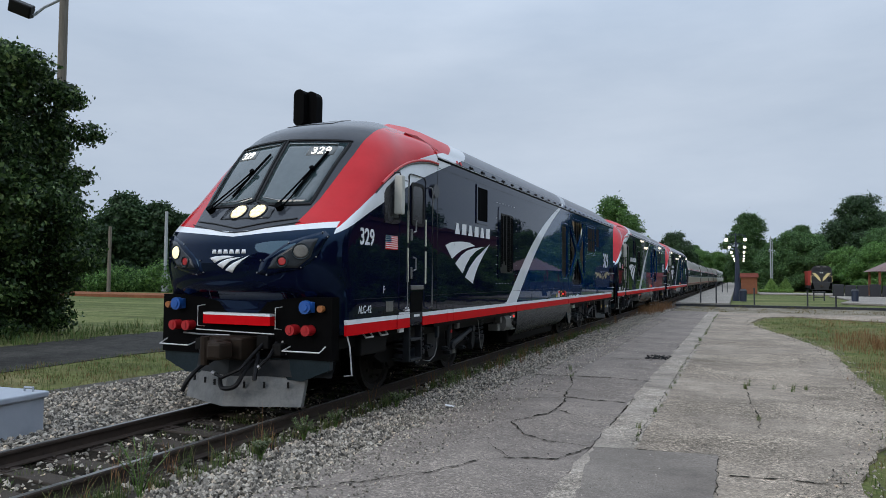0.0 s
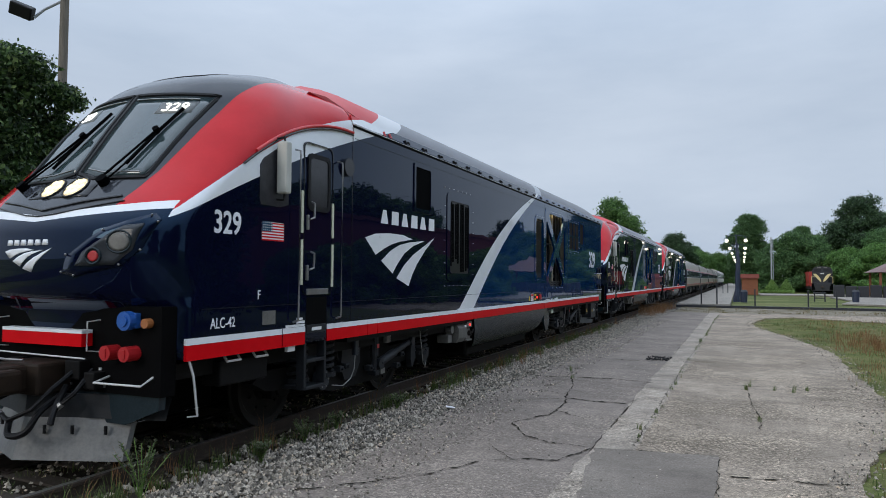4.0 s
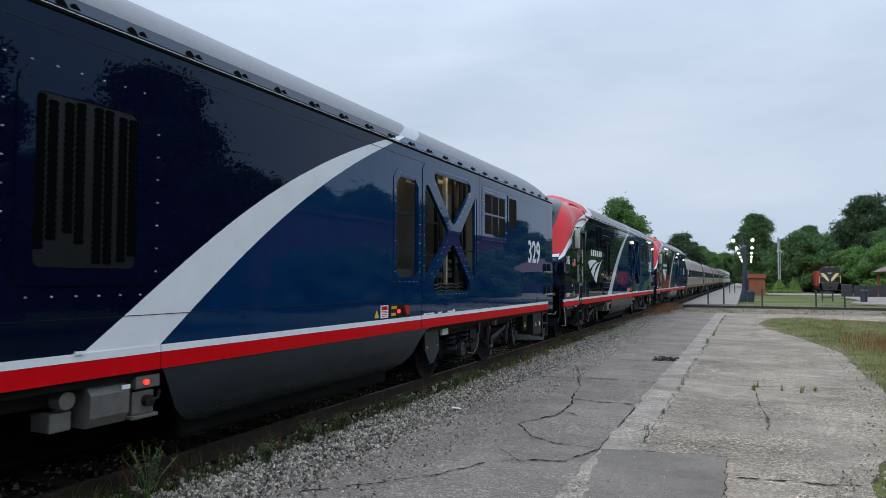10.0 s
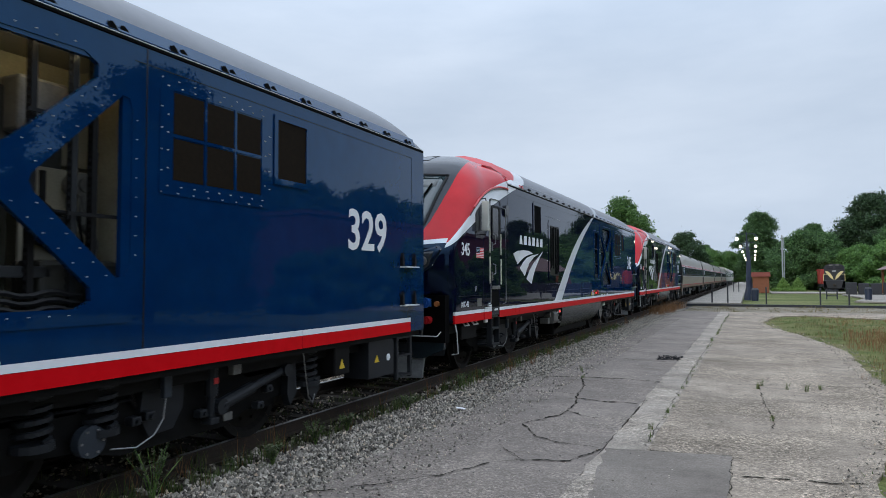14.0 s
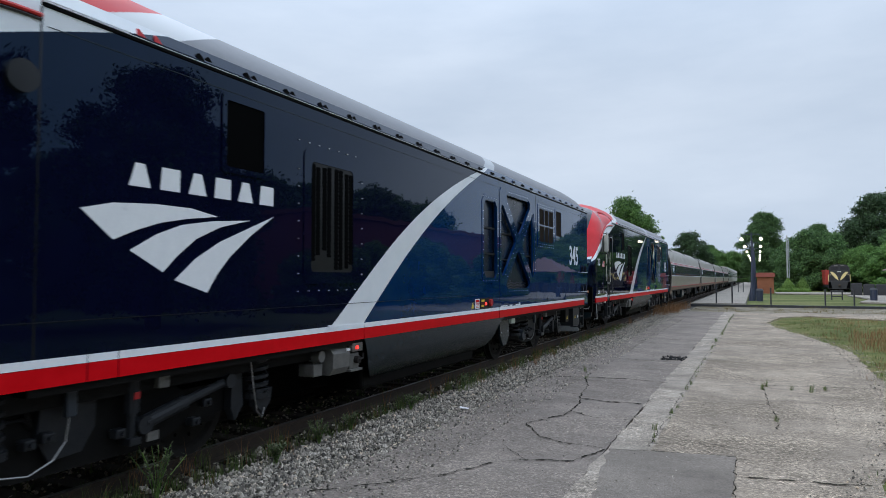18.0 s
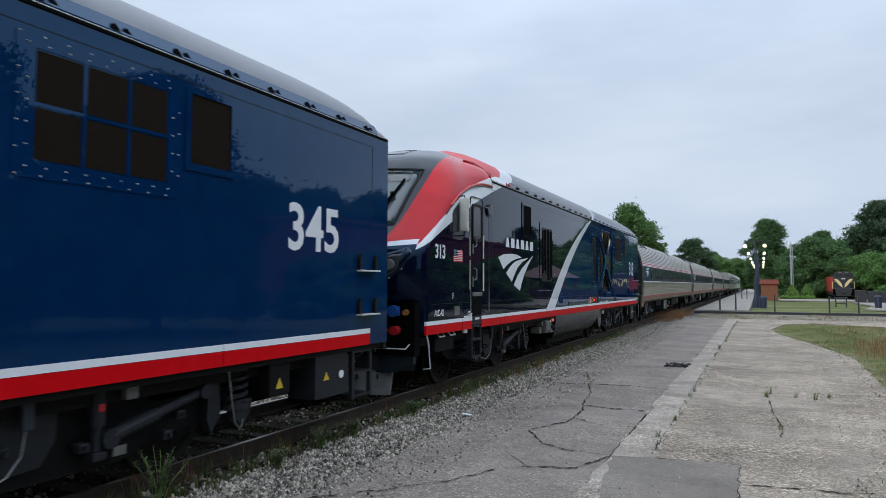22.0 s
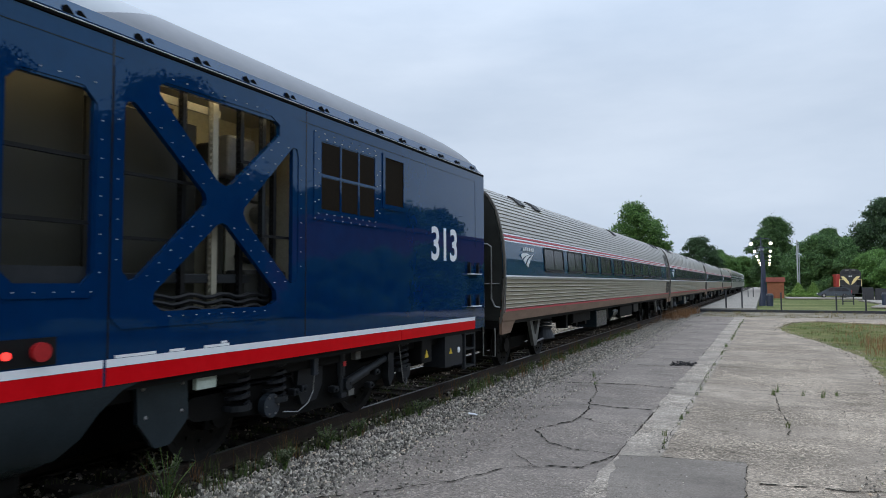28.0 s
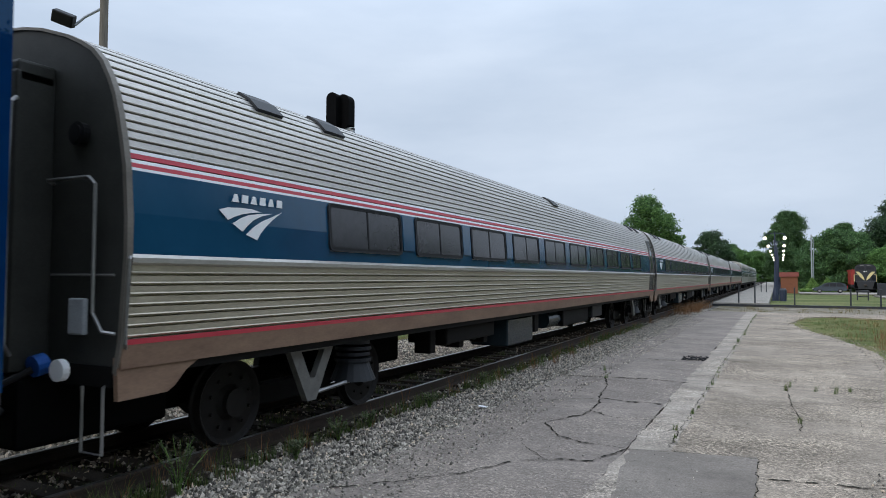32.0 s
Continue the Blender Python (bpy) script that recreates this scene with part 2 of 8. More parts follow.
M = {
    "stripe_white": surface("stripe_white", (0.78, 0.80, 0.83), (0.86, 0.88, 0.90), 0.35, relief=0.03, spec=0.3, vary=0.04),
    "cab_red": surface("cab_red", (0.52, 0.018, 0.022), (0.6, 0.026, 0.03), 0.3, relief=0.0, vary=0.04),
    "stripe_red": surface("stripe_red", (0.58, 0.003, 0.007), (0.68, 0.006, 0.012), 0.35, relief=0.03, spec=0.06, vary=0.04),
    "white_mark": surface("white_mark", (0.78, 0.79, 0.81), (0.86, 0.87, 0.88), 0.3, relief=0.02, vary=0.04),
    "roof": surface("roof_grey", (0.14, 0.15, 0.165), (0.20, 0.21, 0.225), 0.38, scale=2, relief=0.05),
    "rust_steel": surface("brown_rusty_casting", (0.014, 0.009, 0.006), (0.030, 0.019, 0.012), 0.65, scale=9, relief=0.3, spec=0.2),
    "wheel": surface("wheel_steel", (0.010, 0.009, 0.009), (0.024, 0.021, 0.019), 0.6, scale=5, relief=0.2, spec=0.2),
    "under": surface("underframe", (0.003, 0.003, 0.0035), (0.010, 0.0095, 0.009), 0.65, scale=5, relief=0.3, spec=0.15),
    "under_grey": surface("underframe_grey", (0.010, 0.012, 0.015), (0.024, 0.026, 0.030), 0.5, scale=5, relief=0.2, spec=0.25),
    "skirt": surface("skirt_grey", (0.013, 0.021, 0.026), (0.022, 0.033, 0.04), 0.25, scale=3, relief=0.05, spec=0.22),
    "black": surface("black_rubber", (0.004, 0.004, 0.005), (0.009, 0.009, 0.010), 0.5, relief=0.1, spec=0.2),
    "gloss_black": surface("gloss_black", (0.008, 0.009, 0.011), (0.014, 0.015, 0.018), 0.18, relief=0.0, rough_var=0.06),
    "steel": surface("worn_steel", (0.22, 0.22, 0.22), (0.36, 0.355, 0.35), 0.42, metal=0.8, scale=6, relief=0.15),
    "plow": surface("scuffed_plow", (0.085, 0.09, 0.092), (0.23, 0.23, 0.225), 0.6, metal=0.3, scale=5, fine=35, relief=0.3),
    "grab": surface("white_grab_iron", (0.55, 0.56, 0.56), (0.68, 0.68, 0.67), 0.4, relief=0.03, vary=0.04),
    "yellow_strip": surface("pale_tread_strip", (0.55, 0.55, 0.42), (0.68, 0.68, 0.52), 0.6, relief=0.05),
    "blue_cap": surface("blue_socket_cap", (0.012, 0.075, 0.30), (0.02, 0.11, 0.4), 0.4, relief=0.03),
    "red_cap": surface("red_cap", (0.36, 0.010, 0.014), (0.46, 0.016, 0.02), 0.4, relief=0.03),
    "orange": surface("orange_cap", (0.28, 0.10, 0.03), (0.4, 0.15, 0.05), 0.4, relief=0.03),
    "yellow": surface("warning_yellow", (0.62, 0.42, 0.02), (0.72, 0.5, 0.04), 0.5, relief=0.02),
    "mirror_case": surface("pale_mirror_case", (0.42, 0.42, 0.38), (0.55, 0.55, 0.5), 0.5, scale=6, relief=0.08, vary=0.04),
    "screen": surface("olive_mesh_screen", (0.009, 0.0085, 0.0045), (0.019, 0.018, 0.009), 0.7, scale=2.5, fine=220, relief=0.6),
    "panel_cream": surface("cream_inner_panel", (0.22, 0.20, 0.15), (0.30, 0.275, 0.215), 0.6, scale=3, relief=0.05),
    "interior": surface("engine_room_wall", (0.28, 0.26, 0.19), (0.42, 0.39, 0.28), 0.7, scale=3, relief=0.1),
    "interior_dark": surface("engine_room_dark", (0.014, 0.014, 0.012), (0.03, 0.03, 0.026), 0.7, scale=4, relief=0.1),
    "tan_louvre": surface("brown_filter", (0.010, 0.007, 0.004), (0.018, 0.012, 0.007), 0.8, scale=20, relief=0.1, spec=0.08),
    "alu": surface("fluted_steel", (0.40, 0.38, 0.345), (0.54, 0.515, 0.475), 0.34, metal=0.6, scale=1.6, fine=40, relief=0.05, stretch=(1, 0.3, 1)),
    # lower-side copy of the steel, the ground's reflection put into its colour
    "alu_low": surface("fluted_steel_ground_tint", (0.36, 0.325, 0.25), (0.52, 0.475, 0.385), 0.38, metal=0.55, scale=1.6, fine=40, relief=0.05, stretch=(1, 0.3, 1)),
    "alu_dirty": surface("dirty_steel", (0.10, 0.09, 0.075), (0.20, 0.18, 0.155), 0.55, metal=0.3, scale=3, relief=0.1, stretch=(1, 0.4, 1)),
    "car_blue": surface("coach_blue", (0.006, 0.048, 0.10), (0.010, 0.066, 0.135), 0.16, scale=2, relief=0.01, spec=0.6, vary=0.04),
    "car_end": surface("coach_end_grey", (0.020, 0.021, 0.019), (0.045, 0.045, 0.041), 0.5, scale=3, relief=0.08, spec=0.2),
    "coach_red": surface("coach_red", (0.42, 0.03, 0.05), (0.52, 0.05, 0.07), 0.45, relief=0.03, vary=0.04),
    "bronze": surface("rusty_brown_sill", (0.125, 0.07, 0.045), (0.25, 0.16, 0.105), 0.65, scale=4, relief=0.15, stretch=(1, 0.3, 1)),
    "rail": surface("rail_rust", (0.022, 0.014, 0.010), (0.05, 0.032, 0.022), 0.75, scale=9, relief=0.3),
    "rail_head": surface("polished_rail", (0.22, 0.21, 0.20), (0.36, 0.35, 0.34), 0.3, metal=0.9, scale=6, relief=0.05),
    "tie": surface("weathered_tie", (0.024, 0.017, 0.012), (0.062, 0.046, 0.033), 0.9, scale=4, fine=30, relief=0.6, dist=0.01, stretch=(1, 6, 6)),
    "concrete_post": surface("galvanised_pole", (0.28, 0.30, 0.32), (0.38, 0.40, 0.42), 0.5, relief=0.1),
    "pole_wood": surface("pole_wood", (0.10, 0.085, 0.065), (0.2, 0.175, 0.14), 0.85, scale=3, fine=30, relief=0.4, stretch=(5, 5, 0.5)),
    "box_white": surface("faded_white_box", (0.32, 0.35, 0.40), (0.42, 0.45, 0.5), 0.55, scale=3, relief=0.05, vary=0.04),
    "shed_wall": surface("tan_shed_siding", (0.19, 0.065, 0.03), (0.26, 0.095, 0.045), 0.75, scale=4, relief=0.1),
    "shed_roof": surface("red_shed_roof", (0.20, 0.055, 0.045), (0.28, 0.08, 0.06), 0.8, scale=4, relief=0.2),
    "post_dark": surface("dark_iron", (0.012, 0.014, 0.02), (0.03, 0.033, 0.04), 0.5, relief=0.1),
    "lamp_iron": surface("blue_black_lamp_iron", (0.018, 0.025, 0.05), (0.03, 0.042, 0.075), 0.45, relief=0.05),
    "minivan": surface("slate_blue_car_paint", (0.075, 0.09, 0.11), (0.10, 0.12, 0.145), 0.25, metal=0.4, relief=0.0, coat=0.5),
    "brick": surface("brick_wall", (0.11, 0.03, 0.034), (0.17, 0.045, 0.05), 0.85, scale=5, fine=40, relief=0.2),
    "bark": surface("bark", (0.05, 0.04, 0.03), (0.11, 0.09, 0.07), 0.9, scale=6, fine=25, relief=0.7, dist=0.02, stretch=(4, 4, 0.7)),
    "dk_red": surface("old_engine_red", (0.30, 0.025, 0.02), (0.4, 0.04, 0.03), 0.5, relief=0.05),
    "dk_blue": surface("old_engine_black", (0.006, 0.008, 0.012), (0.014, 0.017, 0.024), 0.5, relief=0.05),
    "cream": surface("cream_paint", (0.62, 0.50, 0.22), (0.72, 0.6, 0.3), 0.5, relief=0.03),
    "pav_roof": surface("mauve_shingle_roof", (0.16, 0.10, 0.095), (0.24, 0.16, 0.15), 0.85, scale=6, relief=0.2),
    "glow_head": glow("headlight_glow", (1.0, 0.84, 0.5), 0.95),
    "glow_lens": glow("headlight_lens_glow", (1.0, 0.80, 0.48), 0.16),
    "glow_num": glow("number_box_glow", (1.0, 0.98, 0.88), 2.2),
    "glow_globe": glow("lamp_globe_glow", (1.0, 0.88, 0.68), 3.5),
    "glow_tube": glow("engine_room_tube", (1.0, 0.80, 0.45), 8.0),
    "glow_red": glow("small_red_lamp", (1.0, 0.05, 0.04), 1.3),
    "slat_black": surface("matt_black_slat", (0.0015, 0.0017, 0.002), (0.003, 0.0032, 0.0036), 0.6, relief=0.05, spec=0.01),
    # near-black navy that paints the darkness of the unlit engine room
    "unlit_room_navy": surface("unlit_room_navy", (0.002, 0.008, 0.022), (0.004, 0.013, 0.034), 0.25, scale=3, relief=0.03, spec=0.4, vary=0.1),
    "deep_black": surface("matt_deep_black", (0.0012, 0.0012, 0.0015), (0.0034, 0.0034, 0.0036), 0.7, scale=5, relief=0.2, spec=0.05),
    "filler_grey": surface("grimy_grey_casting", (0.10, 0.10, 0.095), (0.2, 0.195, 0.18), 0.55, metal=0.3, scale=9, relief=0.2),
    "grille_screen": surface("grey_green_screen", (0.006, 0.007, 0.008), (0.011, 0.012, 0.013), 0.35, scale=6, relief=0.1, spec=0.3),
    "damper": surface("blue_grey_damper", (0.02, 0.026, 0.035), (0.038, 0.047, 0.06), 0.4, scale=5, relief=0.1, spec=0.3),
    "scoop_red": surface("shaded_scoop_red", (0.22, 0.004, 0.006), (0.32, 0.008, 0.01), 0.5, relief=0.03, spec=0.2, vary=0.04),
    "old_roof": surface("dull_red_roof", (0.10, 0.03, 0.028), (0.15, 0.05, 0.045), 0.85, scale=4, relief=0.2),
    "patch_green": surface("pale_label", (0.42, 0.5, 0.42), (0.6, 0.66, 0.58), 0.5, relief=0.0),
}


M["pane"] = surface("dark_coach_pane", (0.022, 0.022, 0.026), (0.045, 0.045, 0.052), 0.16, relief=0.0, rough_var=0.03, spec=0.5)


def ground_mat(name, stops, scale, fine, relief, dist, rough=0.9, spots=None, grit=0.0, bands=0.0, mown=0.0):
    m, n, l, b = shader(name)
    v = coords(n, l, 1.0)
    big = noise_fac(n, l, v, scale, 6, 0.65)
    small = noise_fac(n, l, v, fine, 4, 0.7)
    c = ramp(n, l, big, stops)
    c = mixc(n, l, 0.36, c, ramp(n, l, small, [(0.36, (0.45,) * 3), (0.64, (1.55,) * 3)]), "MULTIPLY")
    if spots:
        vo = n.new("ShaderNodeTexVoronoi")
        vo.inputs["Scale"].default_value = spots[0]
        l.new(v, vo.inputs["Vector"])
        k = calc(n, l, "LESS_THAN", vo.outputs["Distance"], spots[1])
        c = mixc(n, l, calc(n, l, "MULTIPLY", k, 0.55), c, spots[2])
    if bands:  # worn and stained bands across, and blotches
        vb = coords(n, l, (0.4, 0.9, 1.0))
        nb = noise_fac(n, l, vb, 1.5, 6, 0.7)
        c = mixc(n, l, bands, c, ramp(n, l, nb, [(0.34, (0.62, 0.62, 0.61)), (0.5, (1.0, 1.0, 1.0)), (0.66, (1.28, 1.27, 1.24))]), "MULTIPLY")
        nb = noise_fac(n, l, v, 3.4, 7, 0.75)
        c = mixc(n, l, bands, c, ramp(n, l, nb, [(0.36, (0.7, 0.7, 0.69)), (0.62, (1.2, 1.2, 1.19))]), "MULTIPLY")
    if mown:  # mowing passes across the lawn
        vm = coords(n, l, (0.02, 0.45, 1.0))
        c = mixc(n, l, mown, c, ramp(n, l, noise_fac(n, l, vm, 1.6, 3), [(0.38, (0.6, 0.68, 0.6)), (0.62, (1.3, 1.25, 1.3))]), "MULTIPLY")
    if grit:  # exposed aggregate: single light and dark chips
        worn = ramp(n, l, noise_fac(n, l, v, 0.42, 5, 0.6), [(0.38, (0.15,) * 3), (0.6, (1.0,) * 3)])
        for sc, amount in ((44.0, grit), (120.0, grit * 0.7)):
            amount = calc(n, l, "MULTIPLY", worn, amount)
            vo = n.new("ShaderNodeTexVoronoi")
            vo.inputs["Scale"].default_value = sc
            l.new(v, vo.inputs["Vector"])
            sp = n.new("ShaderNodeSeparateColor")
            l.new(vo.outputs["Color"], sp.inputs[0])
            c = mixc(n, l, amount, c, ramp(n, l, sp.outputs[0], [(0.0, (0.28, 0.28, 0.27)), (0.35, (0.8, 0.8, 0.79)), (0.75, (1.1, 1.09, 1.07)), (1.0, (2.1, 2.06, 2.0))]), "MULTIPLY")
    l.new(c, b.inputs["Base Color"])
    b.inputs["Roughness"].default_value = rough
    b.inputs["Specular IOR Level"].default_value = 0.1
    bump(n, l, b, small, relief, dist)
    return m


M["asphalt"] = ground_mat("old_asphalt", [(0.32, (0.193, 0.164, 0.144)), (0.68, (0.279, 0.238, 0.207))], 0.55, 42, 0.6, 0.012, 0.85, None, 0.5, 0.4)
M["concrete"] = ground_mat("worn_concrete", [(0.3, (0.223, 0.186, 0.150)), (0.52, (0.317, 0.264, 0.214)), (0.72, (0.401, 0.335, 0.270))], 0.5, 36, 0.6, 0.014, 0.9, None, 0.9, 0.55)
M["strip"] = ground_mat("pale_concrete_strip", [(0.3, (0.274, 0.236, 0.201)), (0.7, (0.416, 0.360, 0.307))], 1.1, 50, 0.7, 0.014, 0.9, None, 0.7, 0.6)
M["patch"] = ground_mat("smooth_patch", [(0.3, (0.173, 0.148, 0.127)), (0.7, (0.244, 0.212, 0.183))], 0.8, 60, 0.3, 0.006, 0.8, None, 0.25, 0.3)
M["crack"] = ground_mat("crack_dirt", [(0.3, (0.010, 0.009, 0.007)), (0.7, (0.025, 0.024, 0.016))], 4, 60, 0.6, 0.01, 0.95)
M["lane"] = ground_mat("dark_lane_asphalt", [(0.3, (0.028, 0.027, 0.025)), (0.7, (0.058, 0.055, 0.050))], 0.5, 20, 0.8, 0.012, 0.85, None, 0.3, 0.9)
M["ballast_bed"] = ground_mat("ballast_bed", [(0.3, (0.06, 0.055, 0.048)), (0.7, (0.14, 0.13, 0.115))], 1.2, 24, 1.0, 0.03, 0.95)
# soil made darker still, to carry the shade under the train
M["soil"] = ground_mat("track_soil_in_shade", [(0.3, (0.010, 0.008, 0.006)), (0.7, (0.032, 0.026, 0.018))], 1.5, 30, 0.8, 0.02, 0.95)
M["lawn"] = ground_mat("lawn", [(0.3, (0.083, 0.102, 0.034)), (0.55, (0.138, 0.150, 0.057)), (0.75, (0.225, 0.210, 0.098))], 0.12, 5, 0.8, 0.03, 0.95, None, 0.0, 0.6, 0.9)
M["dry_lawn"] = ground_mat("dry_grass", [(0.3, (0.07, 0.095, 0.03)), (0.5, (0.13, 0.135, 0.05)), (0.75, (0.23, 0.19, 0.10))], 0.5, 18, 0.8, 0.03, 0.95, None, 0.3, 0.7)
M["red_soil"] = ground_mat("red_soil", [(0.3, (0.16, 0.06, 0.03)), (0.7, (0.26, 0.115, 0.06))], 0.5, 10, 0.6, 0.03, 0.95)
M["sandy"] = ground_mat("sandy_ground", [(0.3, (0.132, 0.115, 0.082)), (0.55, (0.223, 0.195, 0.150)), (0.75, (0.304, 0.265, 0.212))], 0.5, 12, 0.7, 0.02, 0.95, None, 0.4, 0.6)
M["walk"] = ground_mat("pale_platform", [(0.3, (0.25, 0.228, 0.20)), (0.7, (0.33, 0.30, 0.265))], 0.4, 20, 0.3, 0.01, 0.9, None, 0.2, 0.3)


def island(name, stops, rough=0.6, trans=0.0, spec=0.3):
    """Every loose piece takes a shade of its own."""
    m, n, l, b = shader(name)
    g = n.new("ShaderNodeNewGeometry")
    oi = n.new("ShaderNodeObjectInfo")
    c = ramp(n, l, g.outputs["Random Per Island"], stops)
    h = n.new("ShaderNodeHueSaturation")
    l.new(c, h.inputs["Color"])
    v = calc(n, l, "MULTIPLY_ADD", oi.outputs["Random"], 0.3)
    v.node.inputs[2].default_value = 0.85
    l.new(v, h.inputs["Value"])
    l.new(h.outputs["Color"], b.inputs["Base Color"])
    b.inputs["Roughness"].default_value = rough
    b.inputs["Specular IOR Level"].default_value = spec
    if trans:
        t = n.new("ShaderNodeBsdfTranslucent")
        l.new(h.outputs["Color"], t.inputs["Color"])
        mx = n.new("ShaderNodeMixShader")
        mx.inputs[0].default_value = trans
        l.new(b.outputs[0], mx.inputs[1])
        l.new(t.outputs[0], mx.inputs[2])
        l.new(mx.outputs[0], n["Material Output"].inputs["Surface"])
    return m


M["stone"] = island("ballast_stone", [(0.0, (0.071, 0.065, 0.058)), (0.3, (0.203, 0.180, 0.150)), (0.65, (0.376, 0.335, 0.280)), (0.9, (0.579, 0.520, 0.439)), (1.0, (0.690, 0.550, 0.405))], 0.85)
M["leaf"] = island("leaf_green", [(0.0, (0.024, 0.057, 0.022)), (0.6, (0.082, 0.165, 0.057)), (1.0, (0.167, 0.297, 0.106))], 0.5, 0.35)
M["leaf_dark"] = island("leaf_dark_green", [(0.0, (0.015, 0.033, 0.015)), (0.6, (0.045, 0.091, 0.038)), (1.0, (0.094, 0.164, 0.069))], 0.5, 0.3)
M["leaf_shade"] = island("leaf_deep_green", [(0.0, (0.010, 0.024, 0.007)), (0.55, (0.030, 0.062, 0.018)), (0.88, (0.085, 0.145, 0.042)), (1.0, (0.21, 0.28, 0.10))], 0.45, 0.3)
M["leaf_light"] = island("leaf_light_green", [(0.0, (0.031, 0.079, 0.022)), (0.6, (0.106, 0.216, 0.055)), (1.0, (0.219, 0.382, 0.108))], 0.5, 0.35)
M["clipped"] = island("clipped_green", [(0.0, (0.081, 0.161, 0.034)), (0.6, (0.172, 0.299, 0.069)), (1.0, (0.276, 0.414, 0.115))], 0.6, 0.2)
M["grass"] = island("grass_blade", [(0.0, (0.045, 0.08, 0.02)), (0.5, (0.095, 0.15, 0.04)), (0.8, (0.16, 0.18, 0.065)), (1.0, (0.2, 0.17, 0.08))], 0.7, 0.2)
M["dry_blade"] = island("dry_blade", [(0.0, (0.09, 0.10, 0.03)), (0.5, (0.16, 0.13, 0.05)), (1.0, (0.24, 0.15, 0.075))], 0.8, 0.2)
M["weed_leaf"] = island("weed_leaf", [(0.0, (0.075, 0.095, 0.05)), (0.6, (0.14, 0.165, 0.09)), (1.0, (0.25, 0.26, 0.16))], 0.6, 0.3)
M["rust_blade"] = island("rusty_weed", [(0.0, (0.14, 0.075, 0.03)), (1.0, (0.30, 0.155, 0.075))], 0.8, 0.2)


# ---- mesh helpers ----
def mesh_ob(name, verts, faces, mat, parent=None, label="", smooth=False):
    me = bpy.data.meshes.new(name)
    me.from_pydata(verts, [], faces)
    me.materials.append(mat)
    if smooth:
        me.polygons.foreach_set("use_smooth", [True] * len(me.polygons))
    me.update()
    ob = new(name, me)
    if parent is not None:
        ob.parent = parent
    if label:
        ob["label"] = label
    return ob


def part(name, bm, material, parent=None, label="", smooth=False):
    me = bpy.data.meshes.new(name)
    bmesh.ops.recalc_face_normals(bm, faces=bm.faces)
    bm.to_mesh(me)
    bm.free()
    me.materials.append(material)
    if smooth:
        me.polygons.foreach_set("use_smooth", [True] * len(me.polygons))
    ob = new(name, me)
    if parent is not None:
        ob.parent = parent
    if label:
        ob["label"] = label
    return ob


def thing(name, label, category, group="", m=None, kind=""):
    ob = tagged(new(name), label, category, group, kind)
    ob.empty_display_size = 0.2
    if m is not None:
        ob.matrix_basis = m
    return ob


def box(bm, x0, x1, y0, y1, z0, z1, bev=0.0):
    r = bmesh.ops.create_cube(bm, size=1.0, matrix=Matrix.Translation(((x0 + x1) / 2, (y0 + y1) / 2, (z0 + z1) / 2)) @ Matrix.Diagonal((abs(x1 - x0), abs(y1 - y0), abs(z1 - z0), 1)))
    if bev > 0:
        es = list({e for v in r["verts"] for e in v.link_edges})
        bmesh.ops.bevel(bm, geom=es, offset=bev, segments=2, affect="EDGES", profile=0.5)
    return r["verts"]


def cyl(bm, a, b, r, seg=12, r2=None):
    a, b = Vector(a), Vector(b)
    d = b - a
    q = d.to_track_quat("Z", "Y").to_matrix().to_4x4()
    return bmesh.ops.create_cone(bm, cap_ends=True, segments=seg, radius1=r, radius2=r if r2 is None else r2, depth=d.length, matrix=Matrix.Translation((a + b) / 2) @ q)["verts"]


def rounded_path(pts, n=6):
    """A smooth curve through the given points."""
    v = [Vector(p) for p in pts]
    out = []
    for k in range(len(v) - 1):
        a, b, c, d = v[max(k - 1, 0)], v[k], v[k + 1], v[min(k + 2, len(v) - 1)]
        for q in range(n):
            f = q / n
            out.append(b + 0.5 * f * (c - a + f * (2 * a - 5 * b + 4 * c - d + f * (3 * (b - c) + d - a))))
    return out + [v[-1]]


def tube(bm, pts, r, seg=8):
    pts = [Vector(p) for p in pts]
    rings = []
    for i, p in enumerate(pts):
        d = (pts[min(i + 1, len(pts) - 1)] - pts[max(i - 1, 0)]).normalized()
        q = d.to_track_quat("Z", "Y").to_matrix()
        rings.append([bm.verts.new(p + q @ Vector((r * math.cos(k * 2 * math.pi / seg), r * math.sin(k * 2 * math.pi / seg), 0))) for k in range(seg)])
    for a, b in zip(rings, rings[1:]):
        for k in range(seg):
            bm.faces.new((a[k], a[(k + 1) % seg], b[(k + 1) % seg], b[k]))
    bm.faces.new(rings[0][::-1])
    bm.faces.new(rings[-1])


def prism(bm, poly, x0, x1, axis="x"):
    """A flat outline pushed out along an axis: the outline is in the other two coordinates."""
    def at(p, k):
        return {"x": (k, p[0], p[1]), "y": (p[0], k, p[1]), "z": (p[0], p[1], k)}[axis]
    a = [bm.verts.new(at(p, x0)) for p in poly]
    b = [bm.verts.new(at(p, x1)) for p in poly]
    n = len(poly)
    bm.faces.new(a)
    bm.faces.new(b[::-1])
    for i in range(n):
        bm.faces.new((a[i], b[i], b[(i + 1) % n], a[(i + 1) % n]))


def rounded(y0, y1, z0, z1, r, seg=4, cut=None):
    pts = []
    for cy, cz, a0 in ((y1 - r, z1 - r, 0), (y0 + r, z1 - r, 90), (y0 + r, z0 + r, 180), (y1 - r, z0 + r, 270)):
        for k in range(seg + 1):
            a = radians(a0 + 90 * k / seg)
